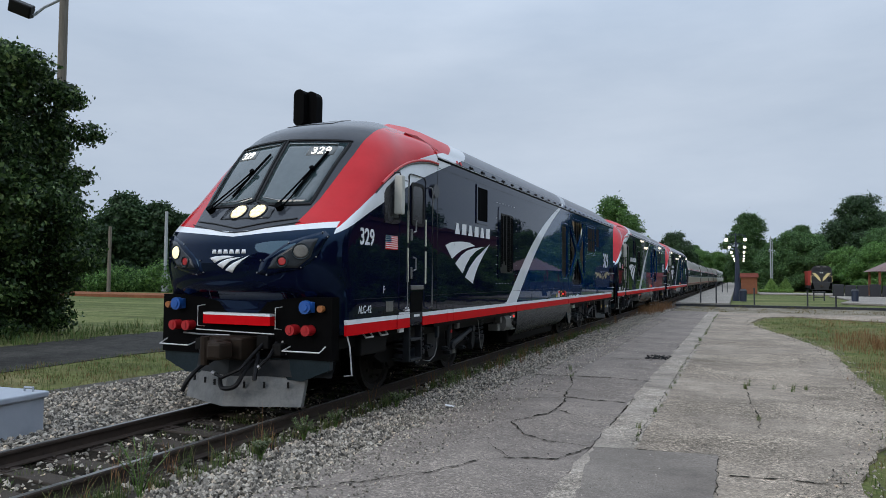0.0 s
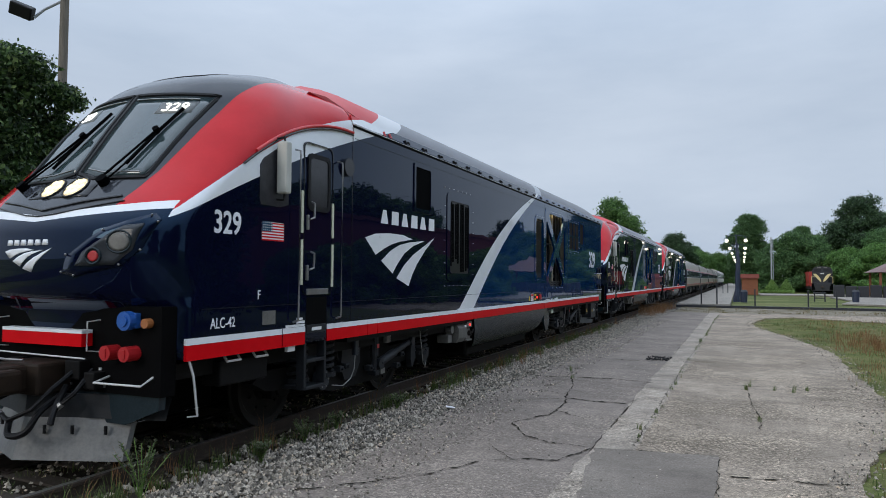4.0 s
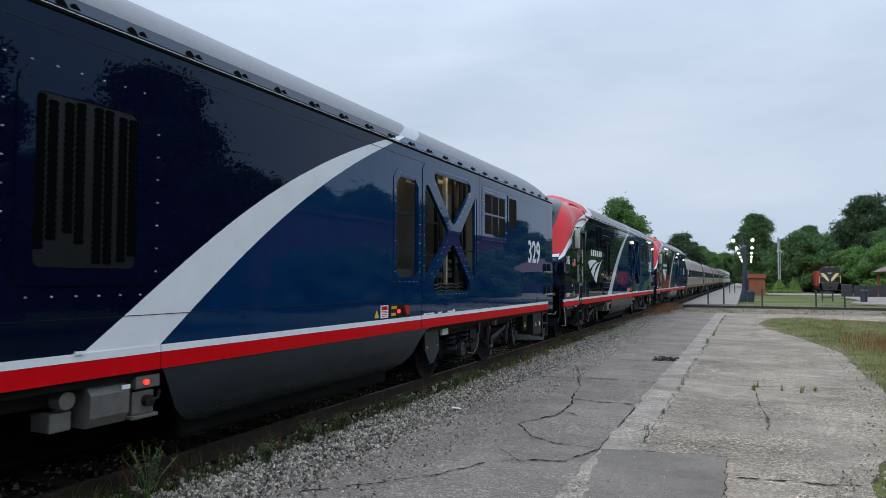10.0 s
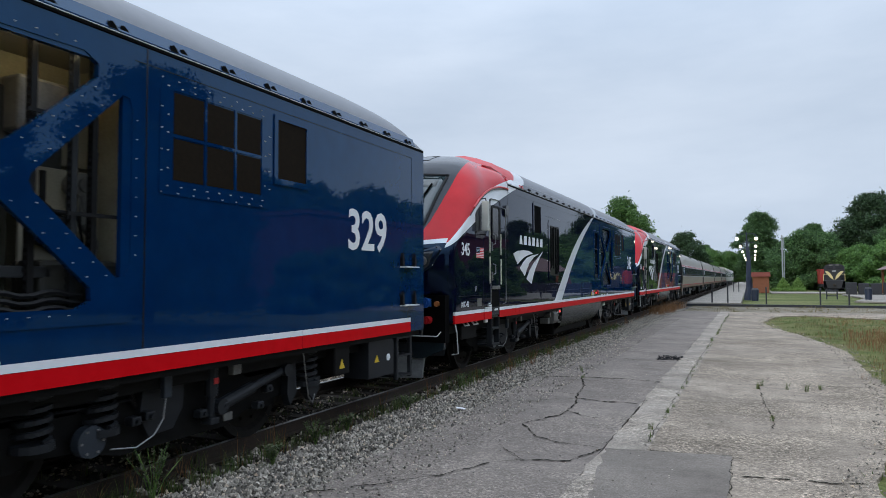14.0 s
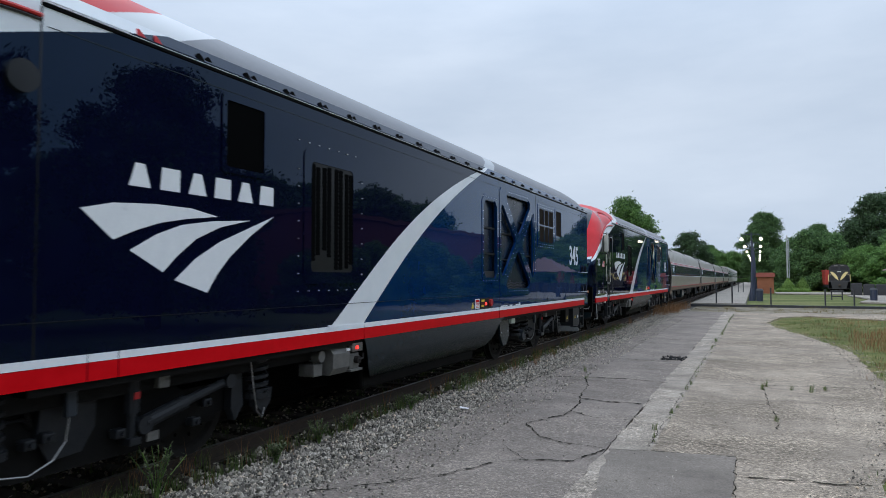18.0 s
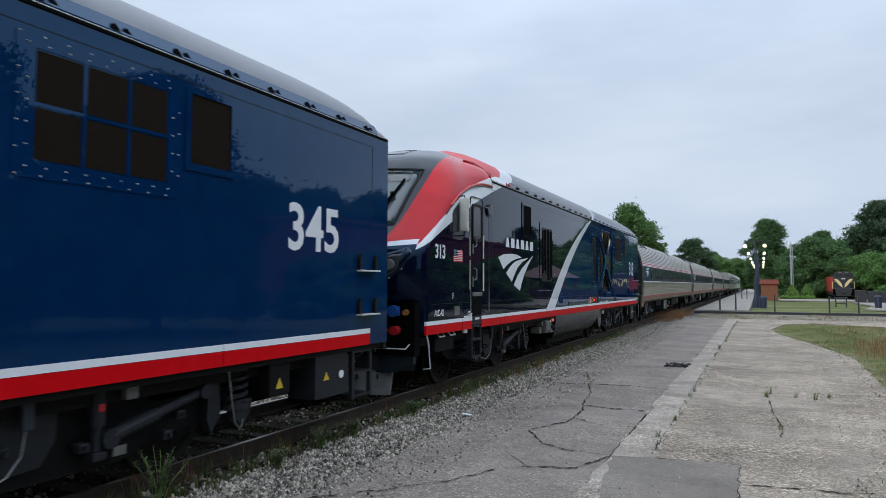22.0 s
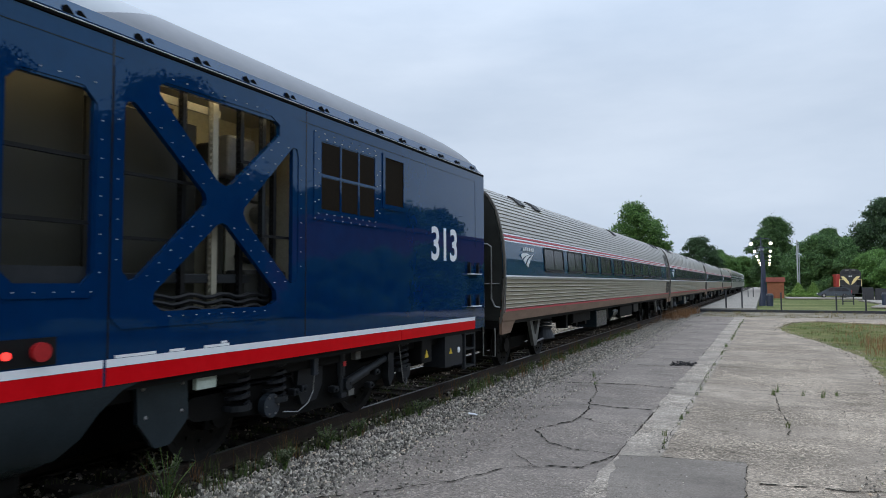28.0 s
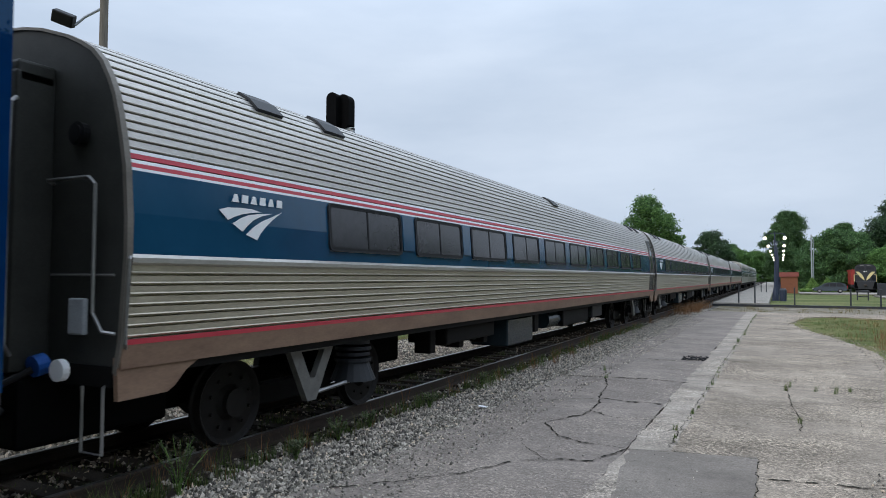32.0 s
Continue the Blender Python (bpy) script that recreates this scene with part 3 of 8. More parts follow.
            pts.append((cy + r * math.cos(a), cz + r * math.sin(a)))
    return pts


def frame_prism(bm, outer, inner, x0, x1):
    """A frame between two outlines of equal length, with depth along x."""
    n = len(outer)
    o0, o1 = [bm.verts.new((x0, *p)) for p in outer], [bm.verts.new((x1, *p)) for p in outer]
    i0, i1 = [bm.verts.new((x0, *p)) for p in inner], [bm.verts.new((x1, *p)) for p in inner]
    for k in range(n):
        j = (k + 1) % n
        bm.faces.new((o1[k], o1[j], i1[j], i1[k]))
        bm.faces.new((o0[j], o0[k], i0[k], i0[j]))
        bm.faces.new((o0[k], o0[j], o1[j], o1[k]))
        bm.faces.new((i0[j], i0[k], i1[k], i1[j]))


def lettering(name, text, size, m, mat, parent, depth=0.004, bold=0.0):
    cu = bpy.data.curves.new(name, "FONT")
    cu.body, cu.size, cu.extrude, cu.align_x = text, size, depth / 2, "CENTER"
    cu.resolution_u, cu.offset = 3, bold * size
    tmp = bpy.data.objects.new(name, cu)
    me = bpy.data.meshes.new_from_object(tmp)
    bpy.data.objects.remove(tmp)
    me.transform(m)
    me.materials.clear()
    me.materials.append(mat)
    ob = new(name, me)
    ob.parent = parent
    return ob


# ---- the engines ----
TRACK_X = -6.219
HALF = 1.52
SWOOSH = (
    [(0, 0.68), (0.29, 0.75), (0.72, 0.78), (1.13, 0.78), (1.47, 0.73), (1.08, 0.68), (0.77, 0.62), (0.52, 0.54), (0.3, 0.45)],
    [(0.46, 0.37), (0.74, 0.52), (1.02, 0.62), (1.38, 0.68), (1.93, 0.73), (1.5, 0.63), (1.19, 0.5), (0.96, 0.33), (0.81, 0.19)],
    [(0.94, 0.12), (1.19, 0.32), (1.5, 0.49), (1.94, 0.66), (2.3, 0.8), (1.93, 0.57), (1.64, 0.35), (1.47, 0.18), (1.34, 0.0)],
)


def interp(x, pts):
    for (a, p), (b, q) in zip(pts, pts[1:]):
        if x <= b:
            return p + (q - p) * max(0.0, (x - a) / (b - a))
    return pts[-1][1]


def nose_mid(z):
    return interp(z, [(0.72, 0.36), (1.52, 0.33), (1.60, 0.17), (1.70, 0.09), (1.95, 0.05), (2.2, 0.06), (2.36, 0.11), (2.55, 0.27), (2.72, 0.43), (2.88, 0.57), (3.4, 0.93), (3.87, 1.28), (4.02, 1.42), (4.14, 1.60), (4.235, 1.82), (4.315, 2.06), (4.385, 2.32), (4.44, 2.6), (4.48, 2.9), (4.50, 3.2)])


def nose_sweep(z):
    return interp(z, [(0.72, 0.26), (1.52, 0.32), (1.65, 0.62), (2.5, 0.50), (2.8, 0.57), (3.2, 0.79), (3.6, 0.97), (4.0, 1.0), (4.26, 0.82), (4.43, 0.46), (4.50, 0.15)])


def cab_half(z):
    if z <= 2.9:
        return HALF
    return HALF * max(0.0, 1 - ((z - 2.9) / 1.63) ** 2.8) ** (1 / 2.2)


def body_half(z):
    return interp(z, [(3.86, HALF), (3.98, 1.47), (4.10, 1.37), (4.22, 1.2), (4.34, 0.95), (4.43, 0.65), (4.50, 0.3)])


def nose_y(x, z):
    u = min(1.0, abs(x) / max(cab_half(z), 0.05))
    return nose_mid(z) + nose_sweep(z) * (1 - (1 - u ** 2.2) ** (1 / 2.2))


def nose_at(x, z, off=0.0):
    e = 0.01
    p = Vector((x, nose_y(x, z), z))
    dx = Vector((2 * e, nose_y(x + e, z) - nose_y(x - e, z), 0))
    dz = Vector((0, nose_y(x, z + e) - nose_y(x, z - e), 2 * e))
    n = dx.cross(dz)
    n.normalize()
    if n.y > 0:
        n = -n
    return p + n * off


def patch(name, poly, off, mat, parent, label="", thick=0.012, rings=4, sub=6):
    """A plate that follows the curve of the nose: poly in x and z."""
    edge = []
    for (a, b), (c, d) in zip(poly, poly[1:] + poly[:1]):
        for k in range(sub):
            edge.append((a + (c - a) * k / sub, b + (d - b) * k / sub))
    cx, cz = sum(p[0] for p in edge) / len(edge), sum(p[1] for p in edge) / len(edge)
    verts, faces = [nose_at(cx, cz, off)], []
    n = len(edge)
    for r in range(1, rings + 1):
        f = r / rings
        verts += [nose_at(cx + (x - cx) * f, cz + (z - cz) * f, off) for x, z in edge]
    verts += [nose_at(x, z, off - thick) for x, z in edge]
    for k in range(n):
        j = (k + 1) % n
        faces.append((0, 1 + k, 1 + j))
        for r in range(rings):
            a, b = 1 + r * n, 1 + (r + 1) * n
            faces.append((a + k, b + k, b + j, a + j))
    return mesh_ob(name, [tuple(v) for v in verts], faces, mat, parent, label, True)


def ring_on_nose(bm, poly, r, off=0.004):
    pts = []
    for (a, b), (c, d) in zip(poly, poly[1:]):
        k = max(2, int(math.hypot(c - a, d - b) / 0.06))
        pts += [nose_at(a + (c - a) * i / k, b + (d - b) * i / k, off) for i in range(k)]
    pts.append(nose_at(*poly[-1], off))
    tube(bm, pts, r, 6)


def bar_on_nose(pts, r, off):
    bm = bmesh.new()
    tube(bm, [nose_at(x, z, off) for x, z in pts], r, 6)
    return bm


def emblem(parent, y0, z0, scale, x, flip=1):
    """Three plain swooshes and a row of plain blocks over them, on the near side."""
    for s in SWOOSH:
        bm = bmesh.new()
        prism(bm, [(y0 + a * scale, z0 + b * scale) for a, b in s], x, x + 0.004)
        part("emblem_swoosh", bm, M["white_mark"], parent)
    for k in range(6):
        a, w, h, lean = 0.44 + 0.325 * k, 0.26, 0.2, 0.02
        bm = bmesh.new()
        q = [(a, 0.91), (a + w * 0.86, 0.91), (a + w * (0.86 if k % 2 else 0.62), 0.91 + h), (a + (0.02 if k % 2 else w * 0.25), 0.91 + h)]
        prism(bm, [(y0 + u * scale, z0 + v * scale) for u, v in q], x, x + 0.004)
        part("emblem_block", bm, M["white_mark"], parent)


def wall_with_holes(y0, y1, z0, z1, x, holes, step=0.6, thick=0.05):
    ys = sorted({y0, y1, *[h[0] for h in holes], *[h[1] for h in holes]})
    zs = sorted({z0, z1, *[h[2] for h in holes], *[h[3] for h in holes]})
    bm = bmesh.new()
    for a, b in zip(ys, ys[1:]):
        for c, d in zip(zs, zs[1:]):
            if not any(h[0] <= a and b <= h[1] and h[2] <= c and d <= h[3] for h in holes):
                box(bm, x - thick, x, a, b, c, d)
    bmesh.ops.remove_doubles(bm, verts=bm.verts, dist=0.0005)
    return bm


def bolt_row(bm, pts, x, r=0.009):
    for y, z in pts:
        bmesh.ops.create_cone(bm, cap_ends=True, segments=6, radius1=r, radius2=r * 0.5, depth=0.012, matrix=Matrix.Translation((x + 0.006, y, z)) @ Euler((0, math.pi / 2, 0)).to_matrix().to_4x4())


def around(y0, y1, z0, z1, step):
    out = []
    for k in range(int((y1 - y0) / step) + 1):
        out += [(y0 + k * step, z0), (y0 + k * step, z1)]
    for k in range(1, int((z1 - z0) / step)):
        out += [(y0, z0 + k * step), (y1, z0 + k * step)]
    return out


def wheelset(parent, y, r=0.51):
    ob = tagged(new("wheelset"), "steel wheels on one axle")
    ob.parent = parent
    ob.location = (0, y, r)
    for s in (-1, 1):
        bm = bmesh.new()
        prof = [(0.16, 0.05), (0.2, 0.0), (0.40, -0.02), (0.44, 0.02), (r, 0.03), (r, -0.07), (r + 0.025, -0.085), (r + 0.025, -0.105), (0.42, -0.1), (0.38, -0.06), (0.2, -0.05), (0.16, -0.08)]
        seg, rings = 28, []
        for k in range(seg):
            a = 2 * math.pi * k / seg
            rings.append([bm.verts.new((s * (0.79 + o), q * math.cos(a), q * math.sin(a))) for q, o in prof])
        for a, b in zip(rings, rings[1:] + rings[:1]):
            for i in range(len(prof) - 1):
                bm.faces.new((a[i], b[i], b[i + 1], a[i + 1]))
        for k in range(10):
            a = 2 * math.pi * k / 10
            cyl(bm, (s * 0.80, 0.3 * math.cos(a), 0.3 * math.sin(a)), (s * 0.83, 0.3 * math.cos(a), 0.3 * math.sin(a)), 0.022, 6)
        cyl(bm, (s * 0.70, 0, 0), (s * 0.9, 0, 0), 0.16, 14)
        part("wheel", bm, M["wheel"], ob)
    bm = bmesh.new()
    cyl(bm, (-0.75, 0, 0), (0.75, 0, 0), 0.09, 10)
    part("axle", bm, M["under"], ob)
    return ob


def coil(bm, x, y, z0, z1, r, turns, wire):
    n = int(turns * 14)
    tube(bm, [(x + r * math.cos(k * 2 * math.pi / 14), y + r * math.sin(k * 2 * math.pi / 14), z0 + (z1 - z0) * k / n) for k in range(n + 1)], wire, 5)


def engine_truck(parent, yc, d):
    """Truck frame, springs, dampers and boxes. d: 1 or -1, the way it faces."""
    y = lambda k: yc + d * k
    for s in (-1, 1):
        bm = bmesh.new()
        prism(bm, [(y(a), b) for a, b in [(-2.15, 0.62), (-1.9, 0.5), (-1.0, 0.42), (-0.55, 0.30), (0.75, 0.30), (1.1, 0.42), (1.9, 0.5), (2.15, 0.62), (1.95, 0.78), (1.1, 0.76), (0.8, 0.95), (-0.1, 0.97), (-0.6, 0.86), (-1.0, 0.74), (-1.95, 0.74)]], s * 0.95, s * 1.15)
        part("truck_frame", bm, M["under"], parent)
        for k in (-1.5, 1.5):
            bm = bmesh.new()
            box(bm, s * 0.9, s * 1.06, y(k) - 0.18, y(k) + 0.18, 0.36, 0.66, 0.03)
            cyl(bm, (s * 1.06, y(k), 0.5), (s * 1.1, y(k), 0.5), 0.13, 16)
            part("axle_box", bm, M["under"], parent)
        for k in (-1.39, -0.8, 2.1):
            bm = bmesh.new()
            coil(bm, s * 1.2, y(k), 0.6, 1.04, 0.12, 5, 0.028)
            cyl(bm, (s * 1.2, y(k), 0.54), (s * 1.2, y(k), 0.6), 0.16, 14)
            part("coil_spring", bm, M["under_grey"], parent)
        bm = bmesh.new()
        cyl(bm, (s * 1.3, y(0.52), 0.57), (s * 1.3, y(1.0), 0.68), 0.066, 14)
        cyl(bm, (s * 1.3, y(1.0), 0.68), (s * 1.3, y(1.5), 0.79), 0.045, 12)
        cyl(bm, (s * 1.24, y(1.55), 0.80), (s * 1.36, y(1.55), 0.80), 0.07, 12)
        cyl(bm, (s * 1.24, y(0.5), 0.56), (s * 1.36, y(0.5), 0.56), 0.08, 12)
        part("yaw_damper", bm, M["under_grey"], parent, "dark grey damper cylinder")
        bm = bmesh.new()
        cyl(bm, (s * 1.28, y(0.41), 0.45), (s * 1.28, y(0.41), 0.72), 0.04, 10)
        cyl(bm, (s * 1.28, y(0.41), 0.68), (s * 1.28, y(0.41), 0.98), 0.065, 10)
        box(bm, s * 1.2, s * 1.34, y(0.41) - 0.06, y(0.41) + 0.06, 0.40, 0.47, 0.01)
        part("vertical_damper", bm, M["under_grey"], parent)
        bm = bmesh.new()
        box(bm, s * 1.342, s * 1.348, y(0.41) - 0.03, y(0.41) + 0.03, 0.80, 0.86)
        part("damper_label", bm, M["red_cap"], parent)
        bm = bmesh.new()
        prism(bm, [(y(1.55), 1.06), (y(1.85), 1.06), (y(1.82), 0.8), (y(1.84), 0.5), (y(1.72), 0.36), (y(1.66), 0.5), (y(1.68), 0.86), (y(1.62), 0.98)], s * 1.16, s * 1.26)
        part("damper_bracket", bm, M["under_grey"], parent)
        bm = bmesh.new()
        prism(bm, [(y(-0.36), 1.02), (y(0.12), 1.02), (y(0.1), 0.62), (y(-0.02), 0.44), (y(-0.3), 0.42), (y(-0.4), 0.6)], s * 1.14, s * 1.22)
        part("pivot_plate", bm, M["under_grey"], parent)
        bm = bmesh.new()
        box(bm, s * 1.3, s * 1.36, y(-0.21) - 0.045, y(-0.21) + 0.045, 0.76, 0.98, 0.012)
        part("hose_sleeve", bm, M["damper"], parent)
        bm = bmesh.new()
        tube(bm, [(s * 1.33, y(-0.21), 0.78), (s * 1.34, y(-0.25), 0.58), (s * 1.35, y(-0.36), 0.46), (s * 1.35, y(-0.55), 0.39), (s * 1.34, y(-0.8), 0.43)], 0.007, 6)
        part("brake_hose", bm, M["steel"], parent)
        bm = bmesh.new()
        cyl(bm, (s * 1.22, y(-0.95), 0.52), (s * 1.31, y(-0.95), 0.52), 0.13, 20)
        part("axle_cover", bm, M["damper"], parent, "blue-grey round axle cover")
        bm = bmesh.new()
        for q in range(6):
            cyl(bm, (s * 1.31, y(-0.95) + 0.1 * math.cos(q * math.pi / 3), 0.52 + 0.1 * math.sin(q * math.pi / 3)), (s * 1.322, y(-0.95) + 0.1 * math.cos(q * math.pi / 3), 0.52 + 0.1 * math.sin(q * math.pi / 3)), 0.011, 6)
        tagged(part("cover_bolts", bm, M["steel"], parent), kind="stuff")
        bm = bmesh.new()
        prism(bm, [(y(1.98), 0.64), (y(2.24), 0.64), (y(2.22), 0.5), (y(2.1), 0.36), (y(2.0), 0.46)], s * 1.2, s * 1.32)
        part("spring_seat", bm, M["under_grey"], parent)
        bm = bmesh.new()
        tube(bm, [(s * 1.3, y(1.9), 1.0), (s * 1.33, y(1.92), 0.7), (s * 1.33, y(1.98), 0.42), (s * 1.33, y(2.06), 0.34), (s * 1.33, y(2.1), 0.44)], 0.008, 6)
        part("sensor_cable", bm, M["steel"], parent)
        bm = bmesh.new()
        box(bm, s * 1.3, s * 1.38, y(0.62), y(0.74), 0.86, 1.02, 0.012)
        cyl(bm, (s * 1.34, y(0.68), 1.0), (s * 1.34, y(0.68), 1.05), 0.05, 10)
        part("valve_cap", bm, M["filler_grey"], parent)
        bm = bmesh.new()
        cyl(bm, (s * 1.3, y(1.32), 0.745), (s * 1.3, y(1.54), 0.795), 0.036, 10)
        part("damper_rod", bm, M["steel"], parent, "bright steel damper rod")
        bm = bmesh.new()
        prism(bm, [(y(1.05), 1.04), (y(1.75), 1.04), (y(1.75), 0.9), (y(1.7), 0.72), (y(1.62), 0.72), (y(1.58), 0.9), (y(1.42), 1.0)], s * 1.10, s * 1.16)
        part("arch_bracket", bm, M["skirt"], parent)
        bm = bmesh.new()
        box(bm, s * 1.3, s * 1.315, y(0.55), y(0.68), 0.40, 0.48)
        part("maker_plate", bm, M["filler_grey"], parent)
        for q in range(3):
            bm = bmesh.new()
            tube(bm, [(s * 1.18, y(-1.9 + q * 0.03), 0.92 - q * 0.05), (s * 1.2, y(-1.0), 0.88 - q * 0.05), (s * 1.2, y(-0.5), 0.9 - q * 0.06), (s * 1.18, y(-0.42), 0.7)], 0.014, 6)
            part("cable", bm, M["black"], parent)
        for k, z in ((-0.5, 0.6), (-0.35, 0.62), (0.3, 0.52), (1.15, 0.46), (1.3, 0.62)):
            bm = bmesh.new()
            box(bm, s * 1.2, s * 1.3, y(k) - 0.05, y(k) + 0.05, z - 0.04, z + 0.04, 0.012)
            cyl(bm, (s * 1.3, y(k), z), (s * 1.33, y(k), z), 0.02, 8)
            part("brake_fitting", bm, M["under_grey"], parent)
        bm = bmesh.new()
        tube(bm, [(s * 1.22, y(-1.7), 0.98), (s * 1.22, y(-0.6), 0.96), (s * 1.22, y(0.3), 0.99), (s * 1.22, y(1.5), 0.98)], 0.018, 6)
        part("air_pipe", bm, M["under_grey"], parent)


def engine():
    e = thing("locomotive", "passenger diesel locomotive in navy, blue, red and white paint rolling on the track", "locomotive")
    # cab shell
    levels = [1.062, 1.2, 1.48, 1.53, 1.58, 1.63, 1.7, 1.8, 1.95, 2.1, 2.25, 2.34, 2.42, 2.5, 2.6, 2.72, 2.8, 2.88, 3.0, 3.12, 3.25, 3.38, 3.5, 3.62, 3.72, 3.8, 3.87, 3.93, 4.0, 4.05, 4.1, 4.15, 4.2, 4.25, 4.3, 4.34, 4.38, 4.42, 4.45, 4.48, 4.5]
    NT, NSIDE, END = 60, 14, 3.45
    rows = []
    for z in levels:
        w = cab_half(z)
        ring = []
        for k in range(NT + 1):
            a = -math.pi / 2 + math.pi * k / NT
            x = w * math.sin(a)
            ring.append((x, nose_y(x, z), z))
        y0 = nose_mid(z) + nose_sweep(z)
        for s, put in ((1, ring.append), (-1, lambda p: ring.insert(0, p))):
            for k in range(1, NSIDE + 1):
                y = y0 + (END - y0) * k / NSIDE
                t = min(1.0, max(0.0, (y - max(1.6, y0)) / (END - max(1.6, y0))))
                t = t * t * (3 - 2 * t)
                put((s * (w * (1 - t) + min(HALF, body_half(z)) * t), y, z))
        rows.append(ring)
    n = len(rows[0])
    verts = [p for r in rows for p in r]
    faces = [(i * n + k, i * n + k + 1, (i + 1) * n + k + 1, (i + 1) * n + k) for i in range(len(rows) - 1) for k in range(n - 1)]
    faces.append(tuple((len(rows) - 1) * n + k for k in range(n)))
    faces.append(tuple(range(n))[::-1])
    cab = mesh_ob("cab", verts, faces, PAINT, e, "red, white and navy streamlined cab", True)
    # body behind the cab: far side, back and roof
    BACK = 21.13
    holes = [(12.33, 13.02, 1.86, 3.37), (13.30, 15.48, 1.60, 3.60)]
    part("side_wall", wall_with_holes(END, BACK, 1.05, 3.86, HALF, holes), PAINT, e)
    bm = bmesh.new()
    box(bm, -HALF, -HALF + 0.05, END, BACK, 1.05, 3.86)
    part("side_wall", bm, PAINT, e)
    bm = bmesh.new()
    box(bm, -HALF + 0.02, HALF - 0.004, BACK - 0.06, BACK + 0.003, 0.95, 3.9, 0.02)
    part("rear_wall", bm, M["gloss_black"], e)
    bm = bmesh.new()
    box(bm, -HALF + 0.05, HALF - 0.05, END, BACK, 0.98, 1.05)
    part("floor_frame", bm, M["under"], e)
    # roof with a rounded rear corner
    prof = [(HALF, 3.86), (1.51, 3.92), (1.47, 3.98), (1.43, 4.04), (1.37, 4.10), (1.29, 4.165), (1.2, 4.22), (1.08, 4.285), (0.95, 4.34), (0.65, 4.43), (0.3, 4.50)]
    prof = prof + [(-x, z) for x, z in prof[::-1]]
    ys = [END, END + 0.5, END + 1.0, 8, 12, 16, 19.7, 20.3, 20.65, 20.85, 20.96, BACK]
    drop = [0, 0, 0, 0, 0, 0, 0, 0.015, 0.04, 0.08, 0.14, 0.24]
    swell = lambda y, z: z + max(0.0, z - 4.0) * 0.34 * min(1.0, max(0.0, (y - END) / 0.5))
    verts = [(x, y, 3.86 + (swell(y, z) - 3.86) * (1 - d / 0.5)) for y, d in zip(ys, drop) for x, z in prof]
    m_ = len(prof)
    faces = [(i * m_ + k, i * m_ + k + 1, (i + 1) * m_ + k + 1, (i + 1) * m_ + k) for i in range(len(ys) - 1) for k in range(m_ - 1)]
    mesh_ob("roof", verts, faces, ROOF, e, "silver-grey roof", True)
    bm = bmesh.new()
    box(bm, HALF - 0.03, HALF + 0.012, END, BACK - 0.02, 3.845, 3.875, 0.006)
    part("gutter", bm, M["deep_black"], e)
    for k in range(25):
        y = 4.95 + k * 0.648
        for q in (0.0, 0.15):
            bm = bmesh.new()
            prism(bm, [(y + q * 0.8, 3.90), (y + q * 0.8 + 0.10, 3.90), (y + q * 0.8 + 0.08, 3.93), (y + q * 0.8 + 0.04, 3.962), (y + q * 0.8 + 0.01, 3.95)], 1.45, 1.528 - q * 0.05)
            part("roof_hook", bm, M["deep_black"], e)
    # dark strip along the cantrail
    bm = bmesh.new()
    for y0, y1 in ((END, BACK - 0.3),):
        v = [bm.verts.new(p) for p in [(1.516, y0, 3.892), (1.516, y1, 3.892), (1.462, y1, 4.01), (1.462, y0, 4.01)]]
        bm.faces.new(v)
        w_ = [bm.verts.new((p.co.x + 0.012, p.co.y, p.co.z + 0.008)) for p in v]
        bm.faces.new(w_)
        for i in range(4):
            bm.faces.new((v[i], v[(i + 1) % 4], w_[(i + 1) % 4], w_[i]))
    part("cantrail_strip", bm, PAINT, e)
    bm = bmesh.new()
    box(bm, HALF - 0.03, HALF + 0.014, END, BACK - 0.02, 3.878, 3.884)
    part("gutter_edge", bm, M["stripe_white"], e, "pale gutter edge")
    # panel seams
    for y in (3.45, 13.18, 15.72):
        bm = bmesh.new()
        box(bm, HALF - 0.01, HALF + 0.003, y - 0.007, y + 0.007, 1.26, 3.84)
        part("panel_seam", bm, M["gloss_black"], e)
    # seam in a lighter grey, painting the light that its edge catches
    bm = bmesh.new()
    box(bm, HALF - 0.01, HALF + 0.004, 3.5, BACK - 0.42, 3.70, 3.706)
    box(bm, HALF - 0.01, HALF + 0.004, BACK - 0.426, BACK - 0.42, 2.5, 3.706)
    part("panel_edge", bm, M["skirt"], e)
    # stripes
    for y0, y1 in ((0.56, 1.98), (2.0, 2.42), (2.88, 3.88), (3.89, 4.16), (4.17, 7.95), (7.96, 13.14), (13.17, 17.95), (17.96, 20.67)):
        bm = bmesh.new()
        box(bm, HALF - 0.03, HALF + 0.008, y0, y1, 1.195, 1.258)
        part("white_stripe", bm, M["stripe_white"], e)
        bm = bmesh.new()
        box(bm, HALF - 0.03, HALF + 0.006, y0, y1, 1.048, 1.192)
        part("red_stripe", bm, M["stripe_red"], e)
    # side emblem
    emblem(e, 3.79, 1.71, 1.0, HALF + 0.002)
    # small framed window and tall grille behind the emblem
    bm = bmesh.new()
    frame_prism(bm, rounded(5.29, 5.97, 2.89, 3.67, 0.03), rounded(5.35, 5.91, 2.95, 3.61, 0.02), HALF - 0.02, HALF + 0.018)
    part("window_frame", bm, PAINT, e)
    bm = bmesh.new()
    box(bm, HALF - 0.02, HALF + 0.006, 5.35, 5.91, 2.95, 3.61)
    part("window_pane", bm, M["slat_black"], e)
    bm = bmesh.new()
